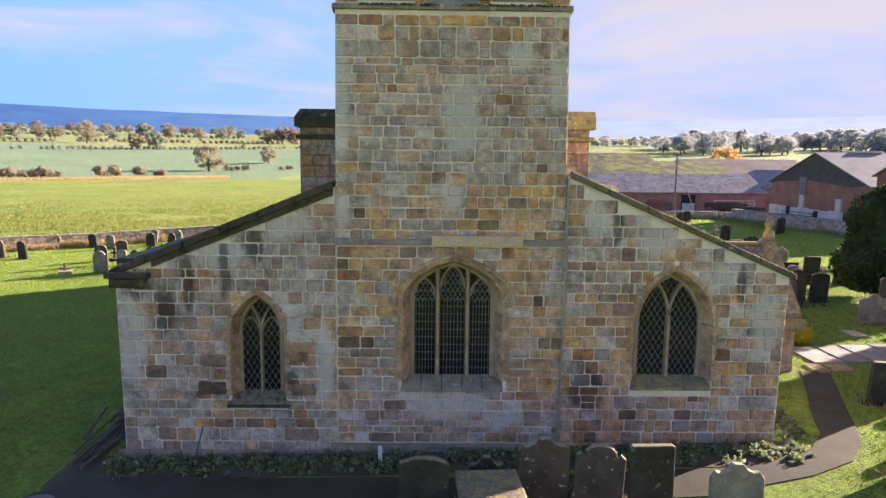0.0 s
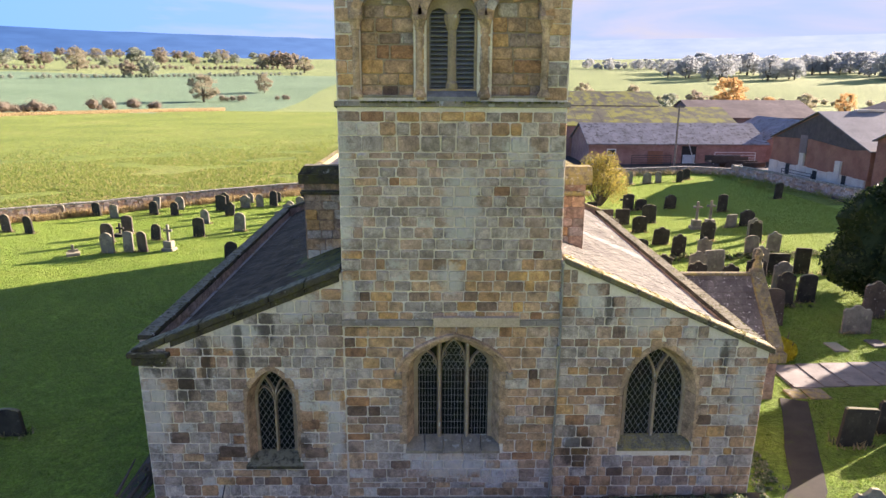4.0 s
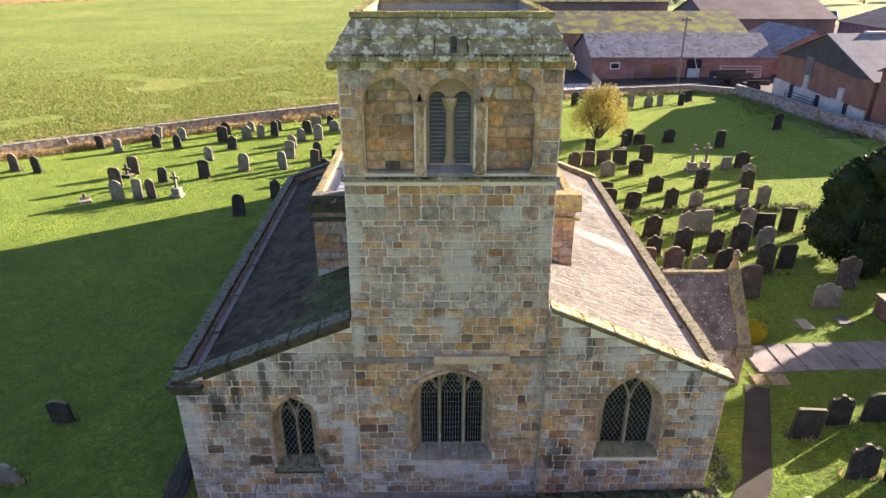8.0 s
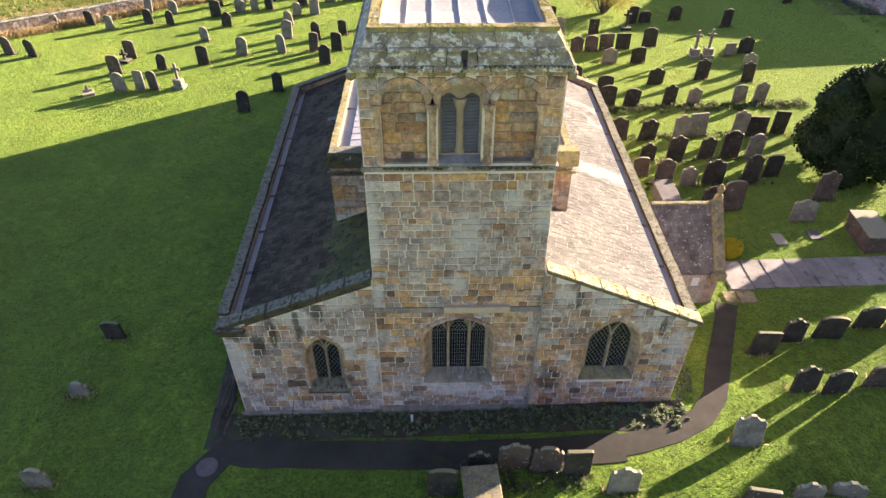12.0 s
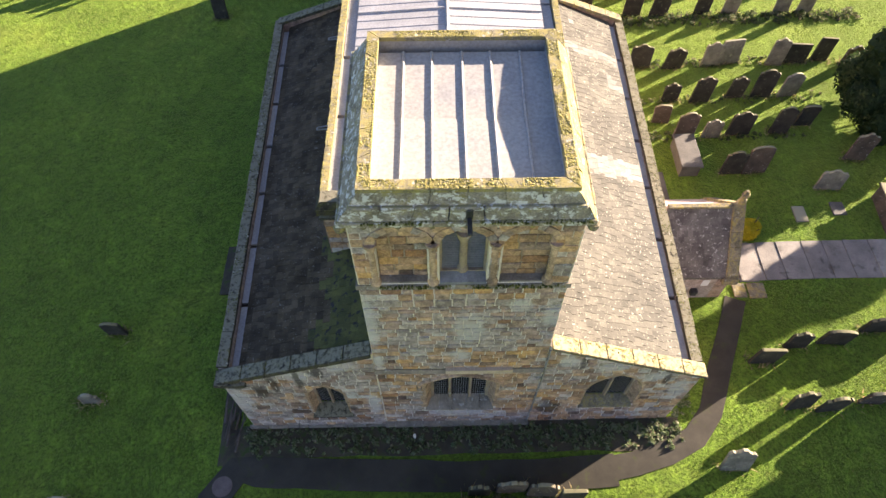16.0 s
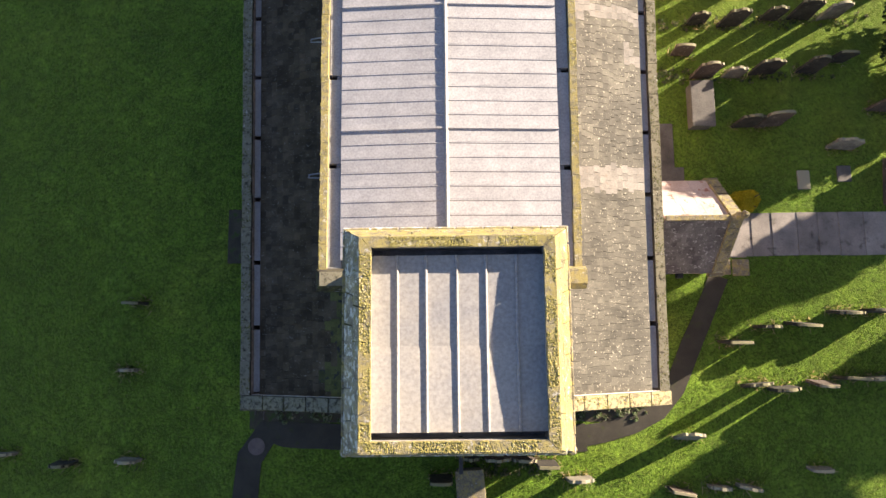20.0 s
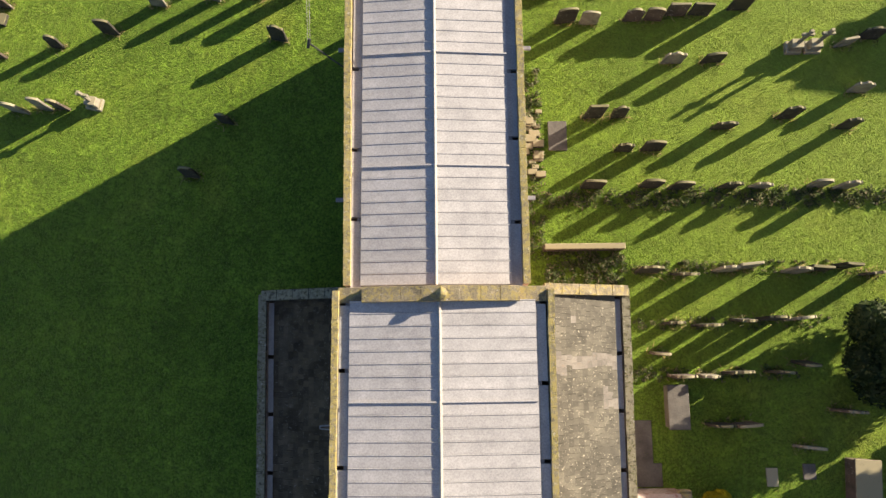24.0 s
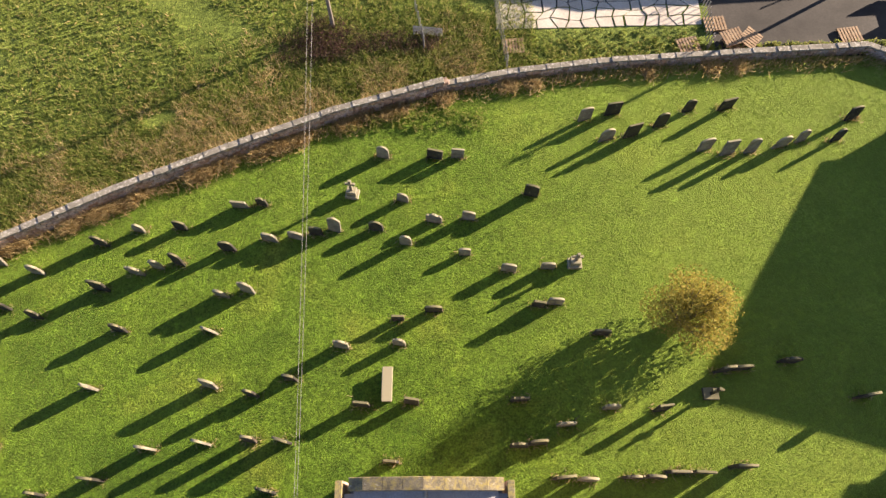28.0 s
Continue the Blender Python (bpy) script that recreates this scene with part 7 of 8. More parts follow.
def weeds(name, boxes, count, size, seed, label, height=0.3, leaf=None):
    q = random.Random(seed)
    cs, rs = [], []
    for _ in range(count // 26):
        x0, x1, y0, y1 = q.choice(boxes)
        x, y = q.uniform(x0, x1), q.uniform(y0, y1)
        h = height * q.uniform(0.3, 1.0)
        cs.append((x, y, ground_z(x, y) + h * 0.4))
        rs.append(h * 0.8)
    me = leaf_cloud(name, cs, rs, count, size, seed, 0.8, 0.2)
    me.materials.append(leaf or L_IVY)
    return tagged(new(name, me), label, "plants", kind="stuff")


weeds("wall_foot_weeds", [(-6.1, 7.2, 12.45, 13.25), (-6.1, 7.2, 12.75, 13.25), (-6.1, 7.2, 12.45, 13.25), (6.95, 7.6, 13.4, 17.3)], 17000, 0.045, 41, "low ivy and weeds at the foot of the church", 0.15, mat_leaf("pale weeds", [(0.0, (0.09, 0.13, 0.05)), (0.5, (0.19, 0.25, 0.11)), (0.8, (0.32, 0.34, 0.22)), (1.0, (0.40, 0.33, 0.23))]))
weeds("ivy_bank", [(4.6, 19.2, 31.6, 32.3), (4.6, 19.2, 31.9, 32.5), (4.6, 7.8, 28.5, 29.9), (3.5, 4.6, 29.5, 38.0)], 16000, 0.055, 42, "ivy and weeds along a row of graves", 0.3)
weeds("row_weeds", [(7.6, 17.0, 28.9, 29.4), (7.6, 16.0, 26.6, 27.1), (7.5, 14.5, 24.6, 25.1), (1.0, 3.8, 10.6, 11.2)], 7000, 0.045, 43, "weeds between the rows of graves", 0.2)
weeds("wall_weeds", [(3.5, 26.0, 61.2, 62.2), (-8.0, 3.0, 57.6, 59.0), (25.5, 28.4, 50.0, 61.0), (28.2, 31.0, 36.0, 50.0)], 20000, 0.05, 44, "scrub and weeds along the churchyard wall", 0.5, L_ROUGH)
weeds("field_scrub", [(-8, 3.4, 61.2, 66.0), (-6, 3.0, 60.4, 63)], 15000, 0.045, 45, "rough scrub beyond the wall", 0.42, L_ROUGH)
weeds("yard_weeds", [(4.4, 15.3, 61.7, 64.3), (4.4, 13.0, 61.5, 63.5), (13.5, 26.0, 62.6, 63.0)], 18000, 0.045, 47, "low weeds and moss between the wall and the yard", 0.25, L_ROUGH)
weeds("bramble", [(-8.4, -4.2, 62.3, 64.6), (-7.0, -5.0, 62.6, 65.4), (-4.4, 0.6, 63.0, 64.2)], 14000, 0.04, 46, "dark bare bramble heap beyond the wall", 0.7, mat_leaf("dead bramble", [(0.0, (0.05, 0.03, 0.025)), (1.0, (0.16, 0.10, 0.07))]))

# long grass left standing round the feet of the headstones
pts, tan = [], []
for ob in [o for o in bpy.data.objects if o.name.startswith(("gravestone", "cross_monument", "chest_tomb"))]:
    gx, gy = ob.matrix_world.translation.x, ob.matrix_world.translation.y
    for _ in range(r.randint(50, 130)):
        (tan if r.random() < 0.5 else pts).append((gx + r.uniform(-0.5, 0.5), gy + r.gauss(0, 0.12)))
tagged(blades("grave_grass", pts, 0.2, 0.02, 34, L_IVY, 0.6), "longer grass round the feet of the headstones", "grass", kind="stuff")
tagged(blades("grave_grass", tan, 0.18, 0.02, 35, L_DRY, 0.7), "dead grass round the feet of the headstones", "grass", kind="stuff")


# ---- farm buildings ----
M_BRICK = mat_grain("farm brick", (0.20, 0.105, 0.088), (0.36, 0.215, 0.185), 0.9, 1.2, 12.0, 0.4, (0.32, 0.28, 0.25), (0.64, 0.72), 2.0)
M_ROOFSLATE = mat_grain("blue-grey roof slate", (0.13, 0.13, 0.15), (0.25, 0.25, 0.28), 0.7, 0.7, 8.0, 0.3, (0.07, 0.07, 0.075), (0.54, 0.64), 2.2)
M_MOSSROOF = mat_grain("mossy sheet roof", (0.09, 0.085, 0.065), (0.19, 0.175, 0.09), 0.85, 0.5, 6.0, 0.4, (0.30, 0.29, 0.05), (0.46, 0.60), 0.7)
M_SHEET = mat_grain("grey fibre-cement sheet", (0.15, 0.15, 0.16), (0.24, 0.235, 0.235), 0.8, 0.6, 9.0, 0.2)
M_CLAD = mat_grain("red-brown boarding", (0.20, 0.085, 0.05), (0.33, 0.16, 0.10), 0.8, 0.8, 10.0, 0.2)
M_CONC = mat_grain("pale concrete panel", (0.46, 0.41, 0.34), (0.64, 0.58, 0.49), 0.85, 0.8, 12.0, 0.3)
# near-black for solid panels that paint the shade inside openings
M_DARKIN = mat_grain("painted dark opening", (0.012, 0.012, 0.014), (0.03, 0.03, 0.03), 0.9)
M_BLUE = mat_grain("pale blue door", (0.35, 0.42, 0.48), (0.5, 0.56, 0.6), 0.6)
M_WHITE = mat_grain("white painted rail", (0.6, 0.6, 0.58), (0.78, 0.78, 0.75), 0.6)
M_BROWNROOF = mat_grain("dark brown sheet roof", (0.12, 0.09, 0.08), (0.22, 0.17, 0.15), 0.8, 0.5, 8.0)


def barn(name, x0, x1, y0, y1, zb, ze, zr, wall, roof, label, axis="x", over=0.25, rows=7):
    """A gabled barn: walls, gables and two slopes made of sheets. The ridge runs along the axis."""
    t = thing(name, ((x0 + x1) / 2, (y0 + y1) / 2, zb), label, "barn")
    ox, oy = (x0 + x1) / 2, (y0 + y1) / 2
    L, W = (x1 - x0, y1 - y0) if axis == "x" else (y1 - y0, x1 - x0)
    turn = Matrix() if axis == "x" else pose(0, 0, 0, 0, 0, 90)

    def put(nm, bm, mat, label=""):
        bmesh.ops.transform(bm, matrix=turn, verts=list(bm.verts))
        return part(nm, bm, mat, t, label)
    h, r = ze - zb, zr - zb
    put("side_wall", box(-L / 2 + 0.302, L / 2 - 0.302, -W / 2, -W / 2 + 0.3, -1.0, h), wall)
    put("side_wall", box(-L / 2 + 0.302, L / 2 - 0.302, W / 2 - 0.3, W / 2, -1.0, h), wall)
    for s in (-1, 1):
        bm = panel([(-W / 2, -1.0), (W / 2, -1.0), (W / 2, h), (0, r - 0.05), (-W / 2, h)], [], 0, 0.3)
        bmesh.ops.transform(bm, matrix=pose(s * (L / 2 - (0 if s > 0 else 0)), 0, 0, 0, 0, 90) if s > 0 else pose(-L / 2 + 0.3, 0, 0, 0, 0, 90), verts=list(bm.verts))
        put("gable_wall", bm, wall)
    n = max(4, int(L / 1.4))
    for s in (-1, 1):
        e = W / 2 + over
        ze_ = h - (r - h) * over / (W / 2)
        for k in range(n):
            xa, xb = -L / 2 - over + (L + 2 * over) * k / n, -L / 2 - over + (L + 2 * over) * (k + 1) / n - 0.03
            bm = hexa(bmesh.new(), [(xa, 0, r), (xb, 0, r), (xb, s * e, ze_), (xa, s * e, ze_), (xa, 0, r + 0.08), (xb, 0, r + 0.1), (xb, s * e, ze_ + 0.1), (xa, s * e, ze_ + 0.08)])
            bmesh.ops.recalc_face_normals(bm, faces=list(bm.faces))
            put("roof_sheet", bm, roof)
    return t


def on_wall(parent, name, x0, x1, y, z0, z1, mat, label="", t=0.08):
    bm = box(x0, x1, y - t, y + 0.02, z0, z1, 0.01)
    bmesh.ops.translate(bm, verts=list(bm.verts), vec=-parent.location)
    return part(name, bm, mat, parent, label)


brick_barn = barn("brick_barn", 16.3, 35.2, 70.0, 79.0, 0.5, 2.65, 4.5, M_BRICK, M_ROOFSLATE, "long low red-brick barn with a slate roof")
on_wall(brick_barn, "window", 18.2, 19.2, 70.0, 1.4, 2.1, M_WHITE)
on_wall(brick_barn, "window_pane", 18.3, 19.1, 69.99, 1.5, 2.0, M_DARKIN)
on_wall(brick_barn, "doorway", 26.2, 27.7, 70.0, 0.5, 2.4, M_DARKIN, "doorway panel painted dark as its shaded inside")
on_wall(brick_barn, "half_door", 26.3, 27.6, 69.95, 0.5, 1.5, M_BLUE, "pale blue half door")
on_wall(brick_barn, "door", 22.6, 24.2, 70.0, 0.5, 1.9, M_CLAD)
bm = bmesh.new()
rod(bm, (27.4, 69.3, ground_z(27, 69)), (26.7, 69.85, 3.0), 0.05, 5)
tagged(part("prop_pole", bm, mat_grain("pale pole", (0.4, 0.38, 0.34), (0.6, 0.58, 0.52), 0.8)), "pale wooden pole leaning on the barn door", "pole")
barn("mossy_barn", 13.0, 36.2, 79.5, 90.5, 0.5, 4.0, 5.95, M_BRICK, M_MOSSROOF, "barn behind with a mossy yellow-green roof")
shed = barn("farm_shed", 31.2, 62.0, 47.4, 61.2, 0.5, 4.1, 6.55, M_CLAD, M_SHEET, "large shed with red-brown boarding and grey sheet roof")


# an unseen lean-to, added so that the shed's shadow reaches further south
barn("farm_shed", 31.3, 56.0, 44.3, 47.05, 0.5, 4.9, 5.5, M_CLAD, M_SHEET, "unseen lower shed added to widen the shadow of the large one")


def on_gable(name, ya, yb, z0, z1, mat, out, label=""):
    bm = box(31.2 - out, 31.2, ya, yb, z0, z1, 0.01)
    bmesh.ops.translate(bm, verts=list(bm.verts), vec=-shed.location)
    return part(name, bm, mat, shed, label)


for k in range(9):
    on_gable("concrete_panel", 47.5 + 1.52 * k, 48.97 + 1.52 * k, 0.2, 1.95 + 0.05 * (k % 3), M_CONC, 0.14)
# the near-black panels among these paint openings in shade
for ya, yb, z0, z1, mat in ((55.6, 56.25, 1.9, 3.1, M_CONC), (50.5, 51.2, 1.9, 3.0, M_CONC), (49.6, 50.1, 0.4, 2.0, M_DARKIN), (57.6, 58.2, 0.4, 2.0, M_DARKIN), (53.4, 54.0, 0.4, 1.9, M_DARKIN)):
    on_gable("post_panel", ya, yb, z0, z1, mat, 0.17)
on_gable("boarding", 55.5, 56.6, 3.0, 4.6, M_BROWNROOF, 0.06)
bm = panel([(60.9, 4.12), (54.3, 6.38), (47.7, 4.12), (49.5, 3.95), (55.0, 4.35)], [], 0, 0.05)
bmesh.ops.transform(bm, matrix=Matrix.Translation(-shed.location) @ pose(31.2, 0, 0, 0, 0, 90), verts=list(bm.verts))
part("gable_boarding", bm, mat_grain("dark gable boarding", (0.05, 0.04, 0.036), (0.10, 0.08, 0.07), 0.8), shed, "dark weathered gable boarding")
for k in range(6):
    bm = box(34.0 + 4.2 * k, 36.4 + 4.2 * k, 54.05, 54.55, 6.6, 6.78, 0.03)
    bmesh.ops.translate(bm, verts=list(bm.verts), vec=-shed.location)
    part("ridge_vent", bm, M_CONC, shed)
barn("brown_barn", 38.0, 56.0, 96.0, 110.0, 0.5, 4.2, 6.5, M_BROWNROOF, M_BROWNROOF, "low brown sheet-roofed barn across the yard")
barn("slate_barn", 35.6, 44.0, 71.5, 82.0, 0.5, 2.8, 5.0, M_BRICK, M_ROOFSLATE, "small slate-roofed farm building", "y")
barn("far_barn", 10.0, 38.0, 113.0, 125.0, 0.6, 5.4, 7.6, M_BROWNROOF, M_MOSSROOF, "far barn with a moss-stained roof")
barn("stone_barn", 56.0, 76.0, 84.0, 95.0, 0.6, 4.0, 7.0, M_BRICK, M_BROWNROOF, "brick farm building with a brown tiled roof", "y")
bm = bmesh.new()
lathe(bm, [(0.1, 2.2), (1.0, 2.3), (1.2, 3.2), (1.0, 4.1), (0.1, 4.2)], 0, 0, 12)
bmesh.ops.transform(bm, matrix=pose(0, 0, 0) @ Matrix.Diagonal((2.6, 1.0, 1.0, 1)), verts=list(bm.verts))
tank = thing("tank", (58.0, 104.0, 0.6), "dark green field tanker parked in the farmyard", "tank")
part("barrel", bm, mat_grain("dark green paint", (0.03, 0.08, 0.05), (0.05, 0.11, 0.07), 0.5), tank)
part("chassis", box(-2.4, 2.4, -0.8, 0.8, 0.9, 2.3, 0.05), M_IRON, tank)
for dx in (-1.3, 1.3):
    for dy in (-1, 1):
        bm = bmesh.new()
        rod(bm, (dx, dy * 0.8, 0.55), (dx, dy * 1.15, 0.55), 0.6, 14)
        part("wheel", bm, M_IRON, tank)


# rails, gates and pallets in the yard
def gate(x0, y0, x1, y1, h, bars, mat, label, upright=False):
    g = thing("gate", (x0, y0, ground_z(x0, y0)), label, "gate")
    dx, dy = x1 - x0, y1 - y0
    for f in (0, 1):
        bm = bmesh.new()
        rod(bm, (dx * f, dy * f, -0.1), (dx * f, dy * f, h), 0.035, 6)
        part("post", bm, mat, g)
    for k in range(bars):
        bm = bmesh.new()
        if upright:
            f = (k + 0.5) / bars
            rod(bm, (dx * f, dy * f, 0.05), (dx * f, dy * f, h), 0.03, 5)
        else:
            z = 0.15 + (h - 0.15) * k / (bars - 1)
            rod(bm, (0, 0, z), (dx, dy, z), 0.03, 5)
        part("bar", bm, mat, g)
    return g


M_GALV = mat_grain("galvanised steel", (0.36, 0.37, 0.38), (0.52, 0.52, 0.52), 0.45, 2.0, 20.0, 0.1, metal=0.6)
gate(4.3, 61.6, 3.7, 67.0, 1.2, 14, M_GALV, "galvanised hurdle fence across the yard", True)
gate(-0.3, 63.2, -0.85, 66.1, 1.1, 6, M_GALV, "metal hurdle standing in the weeds", True)
gate(15.5, 62.6, 15.8, 67.0, 1.2, 12, M_GALV, "galvanised hurdle fence across the yard", True)
gate(29.4, 69.2, 33.6, 69.0, 1.25, 5, M_WHITE, "white painted rail gate before the barn")
gate(20.5, 68.6, 24.6, 68.6, 1.1, 5, M_IRON, "dark iron rail gate before the barn")
gate(-0.9, 64.2, 0.7, 64.0, 0.7, 6, M_GALV, "bent metal hay feeder in the weeds")
gate(30.1, 57.0, 30.4, 53.0, 1.1, 5, M_IRON, "dark iron rails beside the shed")
WOOD = mat_grain("pallet wood", (0.22, 0.14, 0.08), (0.40, 0.29, 0.18), 0.85, 3.0, 30.0)


def pallet(x, y, turn, lift=0.0, tip=0.0):
    p = thing("pallet", (x, y, ground_z(x, y) + lift), "weathered wooden pallet lying in the farmyard", "pallet", "pallets")
    p.rotation_euler = (radians(tip), 0, radians(turn))
    for k in range(3):
        part("bearer", box(-0.6, 0.6, -0.5 + 0.45 * k, -0.4 + 0.45 * k, 0.02, 0.11), WOOD, p)
    for k in range(7):
        part("slat", box(-0.6 + 0.18 * k, -0.48 + 0.18 * k, -0.5, 0.5, 0.112, 0.132), WOOD, p)


for a in ((14.5, 62.95, 12), (17.1, 63.1, 30), (17.9, 63.2, 50, 0.14, 8), (16.2, 64.4, 5), (4.75, 63.15, 3), (23.5, 63.4, 8), (16.9, 63.2, 20, 0.28, 5)):
    pallet(*a)
# broken concrete apron
apron = thing("concrete_apron", (9.7, 65.4, ground_z(9.7, 65.4)), "cracked pale concrete yard slabs", "paving", kind="structure")
q = random.Random(77)
gx, gy = 14, 5
grid = [[(-5.9 + 11.8 * i / gx + (q.uniform(-0.3, 0.3) if 0 < i < gx else 0), -1.0 + 3.4 * j / gy + (q.uniform(-0.2, 0.2) if 0 < j < gy else 0)) for i in range(gx + 1)] for j in range(gy + 1)]
for j in range(gy):
    for i in range(gx):
        c = [grid[j][i], grid[j][i + 1], grid[j + 1][i + 1], grid[j + 1][i]]
        m = (sum(p[0] for p in c) / 4, sum(p[1] for p in c) / 4)
        k = q.uniform(0.84, 0.93)
        c = [(m[0] + (p[0] - m[0]) * k, m[1] + (p[1] - m[1]) * k) for p in c]
        z = q.uniform(0.03, 0.06) + 0.03 * m[0]
        bm = hexa(bmesh.new(), [(*p, z - 0.15) for p in c] + [(*p, z) for p in c])
        part("slab", bm, M_CONC, apron)
# vehicles and clutter by the shed, seen as dark shapes
for x, y, l, w, h in ((29.2, 66.0, 3.6, 1.7, 1.2), (30.2, 63.0, 2.2, 1.6, 1.0)):
    tr = thing("trailer", (x, y, ground_z(x, y)), "dark flat farm trailer parked by the shed", "trailer")
    part("bed", box(-l / 2, l / 2, -w / 2, w / 2, 0.55, 0.7, 0.02), M_IRON, tr)
    for s in (-1, 1):
        part("side_board", box(-l / 2, l / 2, s * w / 2 - 0.04, s * w / 2 + 0.04, 0.7, h, 0.01), M_IRON, tr)
    for s in (-1, 1):
        bm = bmesh.new()
        rod(bm, (0, s * (w / 2 - 0.2), 0.3), (0, s * (w / 2 + 0.02), 0.3), 0.32, 12)
        part("wheel", bm, M_IRON, tr)


def pole(x, y, h, label):
    p = thing("utility_pole", (x, y, ground_z(x, y)), label, "pole")
    bm = bmesh.new()
    rod(bm, (0, 0, -0.3), (0, 0, h), 0.12, 8, 0.08)
    part("pole", bm, mat_grain("pole wood", (0.14, 0.12, 0.10), (0.26, 0.23, 0.19), 0.9), p)
    part("cross_arm", box(-0.5, 0.5, -0.05, 0.05, h - 0.3, h - 0.2, 0.01), M_IRON, p)
    return p


pole(24.4, 67.0, 6.2, "tall wooden utility pole in the farmyard")
pole(-5.6, 64.9, 7.2, "wooden utility pole beyond the churchyard wall")
for dx in (-0.13, 0.13):
    bm = bmesh.new()
    a, b = Vector((-4.14 + dx * 0.3, 36.3, 5.95)), Vector((-5.6 + dx, 64.9, 6.6))
    pts = [a.lerp(b, k / 14) - Vector((0, 0, 0.9 * 4 * (k / 14) * (1 - k / 14) * 0.5)) for k in range(15)]
    for u, v in zip(pts, pts[1:]):
        rod(bm, u, v, 0.0055, 4)
    tagged(part("overhead_wire", bm, mat_grain("grey cable", (0.16, 0.16, 0.16), (0.25, 0.25, 0.25), 0.6) if dx < 0 else bpy.data.materials["grey cable"]), "thin overhead wire from the chancel to a pole", "wire")
bm = bmesh.new()
rod(bm, (-2.95, 35.6, 5.4), (-4.14, 36.3, 5.95), 0.03, 6)
rod(bm, (-4.2, 36.2, 5.8), (-4.1, 36.4, 6.05), 0.06, 6)
part("cable_bracket", bm, M_IRON, church, "iron bracket holding the overhead wires")


# ---- hedges, trees and hills ----
def afar(px, d):
    """A place d metres off in the direction of a bearing given by its offset from straight ahead."""
    a = math.atan((px - 784) / 1147)
    return d * math.sin(a), 1.4 + d * math.cos(a)


# the far leaf colours are lifted and greyed to stand in for haze
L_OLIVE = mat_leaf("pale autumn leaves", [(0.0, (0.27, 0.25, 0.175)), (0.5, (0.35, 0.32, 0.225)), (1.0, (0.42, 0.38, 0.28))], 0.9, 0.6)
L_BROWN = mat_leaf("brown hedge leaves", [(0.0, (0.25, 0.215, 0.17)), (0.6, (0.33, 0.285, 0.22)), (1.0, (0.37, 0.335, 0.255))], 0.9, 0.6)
L_DEEP = mat_leaf("far green leaves with painted haze", [(0.0, (0.25, 0.29, 0.235)), (1.0, (0.36, 0.38, 0.30))], 0.9, 0.6)
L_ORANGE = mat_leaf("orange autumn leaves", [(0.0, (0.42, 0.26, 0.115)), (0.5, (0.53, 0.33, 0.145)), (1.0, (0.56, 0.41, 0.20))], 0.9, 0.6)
# palest and bluest, with the mist put into the leaf colour
L_MIST = mat_leaf("far woodland with painted mist", [(0.0, (0.37, 0.405, 0.43)), (0.5, (0.41, 0.44, 0.45)), (1.0, (0.45, 0.46, 0.445))], 0.9, 0.55)
TREES = {}
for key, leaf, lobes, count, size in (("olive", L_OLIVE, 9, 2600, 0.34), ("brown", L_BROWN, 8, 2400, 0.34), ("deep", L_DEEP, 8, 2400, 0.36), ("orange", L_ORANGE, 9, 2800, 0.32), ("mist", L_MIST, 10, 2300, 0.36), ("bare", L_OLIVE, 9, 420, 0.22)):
    for k in range(2):
        q = random.Random(len(TREES) * 13 + 5)
        cs, rs = [(0, 0, 5.2)], [2.4]
        for e in range(lobes * 7):
            a, t = q.uniform(0, math.tau), q.uniform(-0.8, 1.0)
            w = math.sqrt(1 - t * t) * q.uniform(0.55, 1.15)
            cs.append((2.8 * w * math.cos(a), 2.8 * w * math.sin(a), 5.0 + 3.2 * t * q.uniform(0.8, 1.1)))
            rs.append(q.uniform(0.4, 0.95))
        crown = leaf_cloud("crown", cs, rs, count * (2 if count > 1000 else 1), size * 0.5, len(TREES) + 70, 0.9, 0.4)
        if key in ("brown", "deep"):
            filled(crown, cs[:24], rs[:24], 0.6, 0.9)
        crown.materials.append(leaf)
        bm = bmesh.new()
        rod(bm, (0, 0, -1.0), (0, 0, 3.2), 0.34, 7, 0.24)
        for c in cs[::4]:
            rod(bm, (0, 0, q.uniform(2.2, 3.4)), c, 0.13, 5, 0.03)
        trunk = bpy.data.meshes.new("trunk")
        bm.to_mesh(trunk)
        bm.free()
        trunk.materials.append(BARK)
        TREES[key, k] = (trunk, crown)
TLABEL = {"olive": "broad tree with pale yellowing leaves", "brown": "brown-leaved hedgerow tree", "deep": "dark green field tree", "orange": "autumn tree with bright orange leaves", "mist": "mist-coloured tree in distant woodland", "bare": "thin nearly bare autumn tree"}
tq = random.Random(99)


def tree(px, d, h, key, wide=1.0):
    x, y = afar(px, d)
    sink = 0.14 * h
    t = thing("tree", (x, y, ground_z(x, y) - sink), TLABEL[key] + " among the fields", "tree", "trees in the fields")
    s = h / 9.6
    t.matrix_world = pose(x, y, ground_z(x, y) - sink, 0, 0, tq.uniform(0, 360)) @ Matrix.Diagonal((s * wide, s * wide, s, 1))
    trunk, crown = TREES[key, tq.randrange(2)]
    part_mesh("trunk", trunk, None, t)
    part_mesh("crown", crown, None, t)


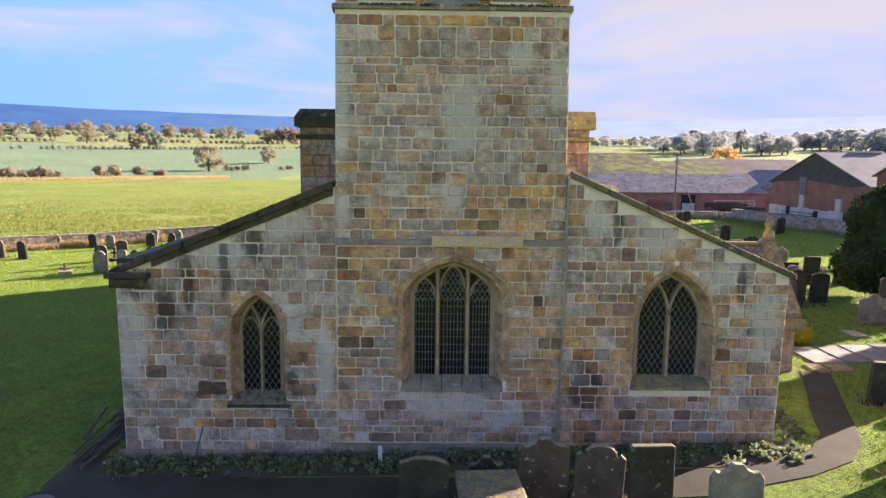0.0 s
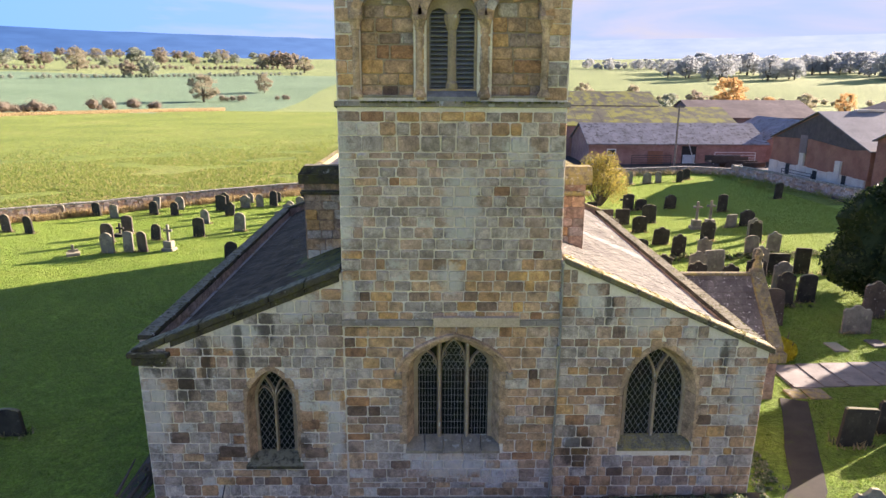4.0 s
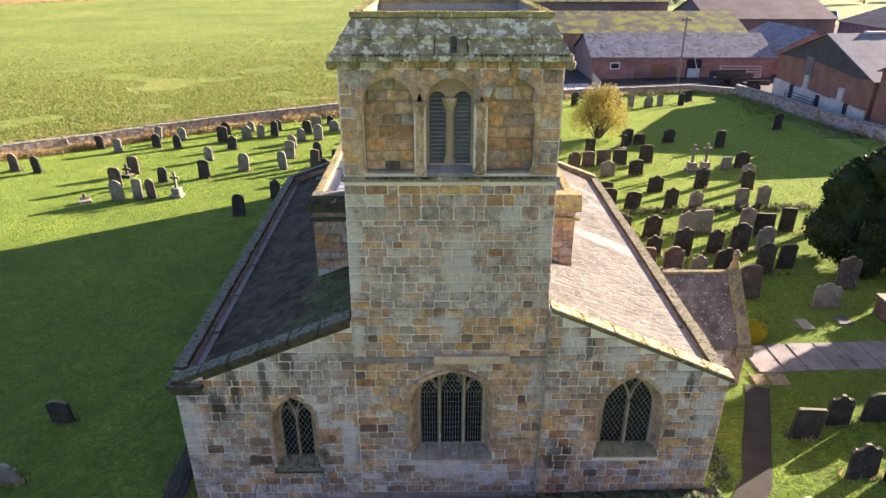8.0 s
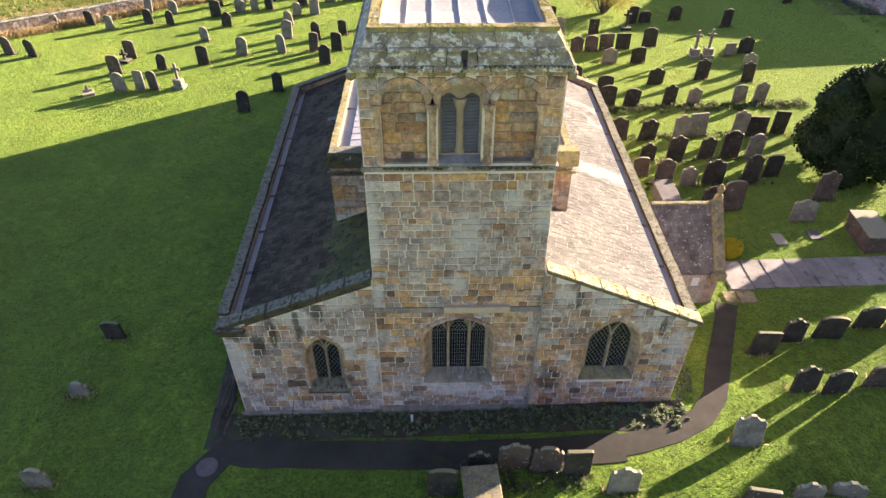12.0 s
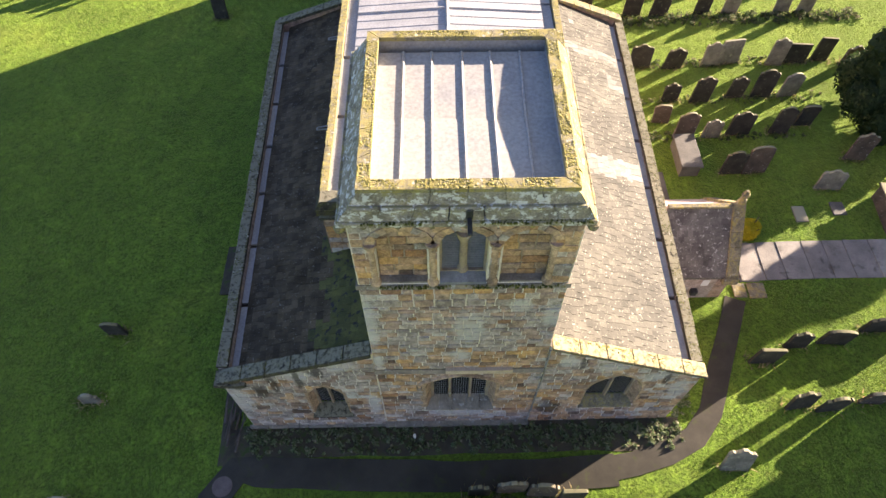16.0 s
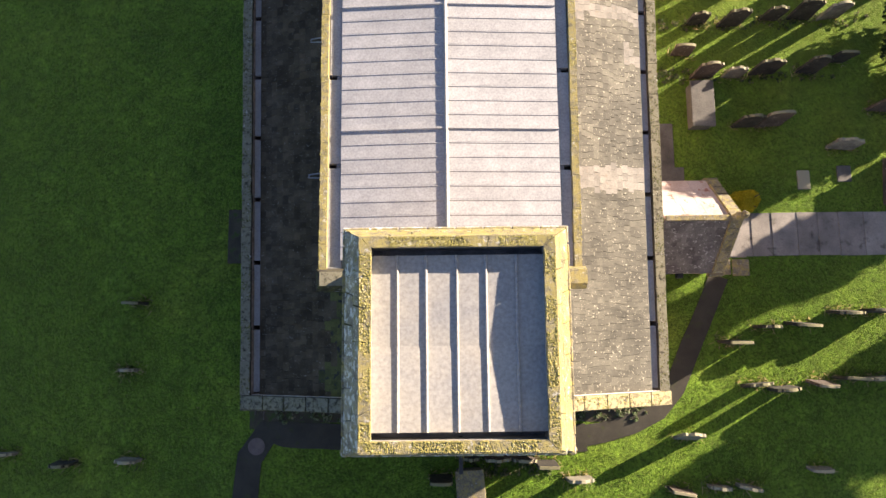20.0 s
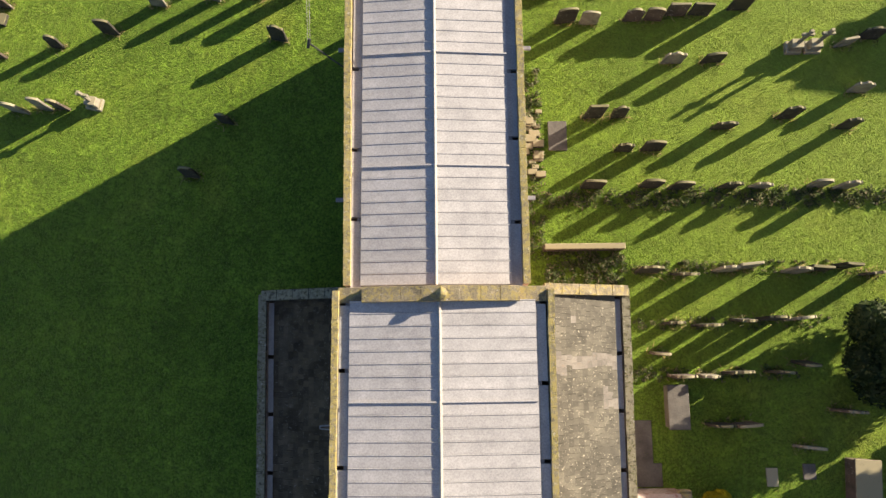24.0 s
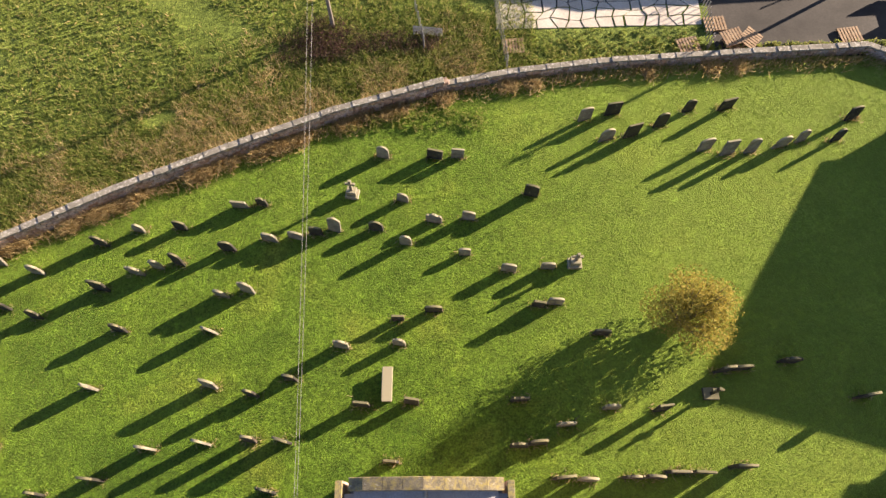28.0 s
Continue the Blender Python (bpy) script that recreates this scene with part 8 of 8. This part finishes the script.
for px, d, h, key, wide in ((385, 300, 15, "olive", 1.25), (490, 340, 12, "olive", 1.1), (295, 470, 16, "deep", 1.2), (262, 480, 14, "brown", 1.3), (175, 560, 22, "olive", 1.1), (50, 640, 16, "deep", 1.3), (25, 660, 14, "olive", 1.2), (92, 660, 14, "brown", 1.3), (120, 650, 15, "brown", 1.3), (222, 620, 12, "deep", 1.2), (278, 700, 20, "deep", 1.3), (318, 720, 17, "brown", 1.3), (372, 680, 18, "olive", 1.0), (412, 720, 16, "deep", 1.2), (445, 500, 11, "bare", 1.1), (490, 640, 18, "olive", 1.3), (515, 650, 22, "brown", 1.4), (535, 640, 20, "brown", 1.3), (560, 560, 17, "olive", 1.3), (-40, 600, 16, "deep", 1.3)):
    tree(px, d, h, key, wide)
for px, d, h, key, wide in ((1040, 190, 12, "olive", 0.8), (1068, 200, 6, "deep", 1.0), (1126, 205, 11, "olive", 0.85), (1185, 190, 6, "deep", 1.2), (1238, 230, 9.5, "brown", 1.2), (1298, 215, 14.5, "orange", 1.1), (1368, 225, 7, "orange", 1.1), (1430, 235, 8, "olive", 1.1), (1502, 215, 9, "orange", 0.9), (1600, 240, 10, "olive", 1.2), (1190, 260, 7, "deep", 1.5)):
    tree(px, d, h, key, wide)
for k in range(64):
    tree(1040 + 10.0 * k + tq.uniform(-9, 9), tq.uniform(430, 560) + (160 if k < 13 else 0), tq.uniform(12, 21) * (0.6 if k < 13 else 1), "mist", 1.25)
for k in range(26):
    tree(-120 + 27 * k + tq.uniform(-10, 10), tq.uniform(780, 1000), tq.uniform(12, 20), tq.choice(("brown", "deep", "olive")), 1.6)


def hedge(name, pts, h, leaf, label, step=1.6, gaps=-1.0, per=70, size=0.3):
    cs, rs = [], []
    q = random.Random(len(pts) + int(h * 10) + int(abs(pts[0][0])))
    for (xa, ya), (xb, yb) in zip(pts, pts[1:]):
        L = math.hypot(xb - xa, yb - ya)
        k = max(4, int(L / step))
        for i in range(k):
            x, y = xa + (xb - xa) * i / k, ya + (yb - ya) * i / k
            if noise.noise(Vector((x * 0.06, y * 0.06, h))) < gaps - 0.5:
                continue
            hh = h * q.uniform(0.55, 1.1)
            cs.append((x + q.gauss(0, 0.3), y + q.gauss(0, 0.3), ground_z(x, y) + hh * 0.5))
            rs.append(hh * 0.6)
    me = filled(leaf_cloud(name, cs, rs, len(cs) * per * 3, size * 0.6, len(cs), 0.9, 0.4), cs, rs, 0.6, 0.9)
    me.materials.append(leaf)
    return tagged(new(name, me), label, "hedge", kind="stuff")


A = lambda px, d: afar(px, d)
hedge("boundary_hedge", [A(25, 246), A(130, 250)], 5.2, L_BROWN, "brown bare hawthorn bushes along the field edge", 1.5)
hedge("boundary_hedge", [A(198, 253), A(232, 256)], 5.4, L_BROWN, "brown bare hawthorn bushes along the field edge", 1.5)
for px in (266, 300):
    hedge("field_bush", [A(px - 5, 262), A(px + 6, 262)], 4.2, L_BROWN, "single brown bush on the field edge", 0.8)
hedge("field_hedge", [A(415, 300), A(540, 310)], 3.2, L_BROWN, "broken line of brown hedge bushes", 2.4, 0.35)
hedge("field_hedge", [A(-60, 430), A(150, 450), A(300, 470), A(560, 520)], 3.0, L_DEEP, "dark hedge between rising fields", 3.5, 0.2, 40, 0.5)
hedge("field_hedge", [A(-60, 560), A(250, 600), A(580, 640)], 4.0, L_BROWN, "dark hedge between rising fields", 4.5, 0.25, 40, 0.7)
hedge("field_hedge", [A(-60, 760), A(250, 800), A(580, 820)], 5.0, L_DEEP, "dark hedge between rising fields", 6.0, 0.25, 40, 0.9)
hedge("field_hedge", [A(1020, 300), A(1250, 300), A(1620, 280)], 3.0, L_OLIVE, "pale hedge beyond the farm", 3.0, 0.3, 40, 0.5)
hedge("field_hedge", [A(1020, 640), A(1250, 640), A(1620, 600)], 5.0, L_MIST, "mist-coloured hedge in the distance", 5.0, 0.2, 40, 0.9)
# a bank of dry grass along the field boundary
pts = []
for _ in range(26000):
    px, d = r.uniform(-60, 420), 240 + r.gauss(0, 3)
    pts.append(afar(px, d + max(0, px) * 0.045))
tagged(blades("boundary_grass", pts, 0.6, 0.2, 61, L_DRY, 0.5), "strip of dry grass along the field boundary", "grass", kind="stuff")
pts = []
for _ in range(110000):
    x = r.uniform(-75, -2)
    y = wall_y(x) + 2 + abs(r.gauss(0, 28))
    if noise.noise(Vector((x * 0.12, y * 0.2, 7))) > -0.2:
        pts.append((x, y))
tagged(blades("pasture_tussocks", pts, 0.2, 0.06, 62, L_ROUGH, 0.8), "tussocks of rough grass in the pasture", "grass", kind="stuff")

# haze is put into the hills as a blue glow, paler to the south
m, n, l, b = material("hills glowing with painted haze", 1.0)
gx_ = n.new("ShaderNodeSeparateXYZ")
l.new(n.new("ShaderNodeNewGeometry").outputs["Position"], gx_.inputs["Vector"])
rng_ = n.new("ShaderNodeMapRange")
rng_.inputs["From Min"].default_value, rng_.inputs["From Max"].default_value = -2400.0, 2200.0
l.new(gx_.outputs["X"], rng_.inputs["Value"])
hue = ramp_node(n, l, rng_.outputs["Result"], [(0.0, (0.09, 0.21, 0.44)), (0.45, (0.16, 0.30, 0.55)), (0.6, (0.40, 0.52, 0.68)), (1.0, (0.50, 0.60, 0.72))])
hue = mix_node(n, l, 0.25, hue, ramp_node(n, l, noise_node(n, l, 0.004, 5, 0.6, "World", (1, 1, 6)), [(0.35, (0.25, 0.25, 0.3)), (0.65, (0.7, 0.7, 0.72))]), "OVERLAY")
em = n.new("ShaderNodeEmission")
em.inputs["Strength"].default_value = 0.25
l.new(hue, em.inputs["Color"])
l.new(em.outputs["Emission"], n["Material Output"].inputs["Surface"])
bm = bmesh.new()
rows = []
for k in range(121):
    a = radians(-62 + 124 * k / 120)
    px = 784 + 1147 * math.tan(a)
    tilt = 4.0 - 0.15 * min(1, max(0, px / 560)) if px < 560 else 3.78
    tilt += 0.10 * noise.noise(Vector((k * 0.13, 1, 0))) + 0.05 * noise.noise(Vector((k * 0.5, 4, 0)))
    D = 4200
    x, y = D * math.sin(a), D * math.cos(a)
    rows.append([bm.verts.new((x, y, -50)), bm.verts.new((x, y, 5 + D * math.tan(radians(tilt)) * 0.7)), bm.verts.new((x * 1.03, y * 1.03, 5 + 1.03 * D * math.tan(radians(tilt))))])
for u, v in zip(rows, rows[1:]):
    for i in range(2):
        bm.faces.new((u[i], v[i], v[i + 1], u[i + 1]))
tagged(part("backdrop", bm, m), "long blue hills on the horizon with painted haze", "hills", kind="structure")
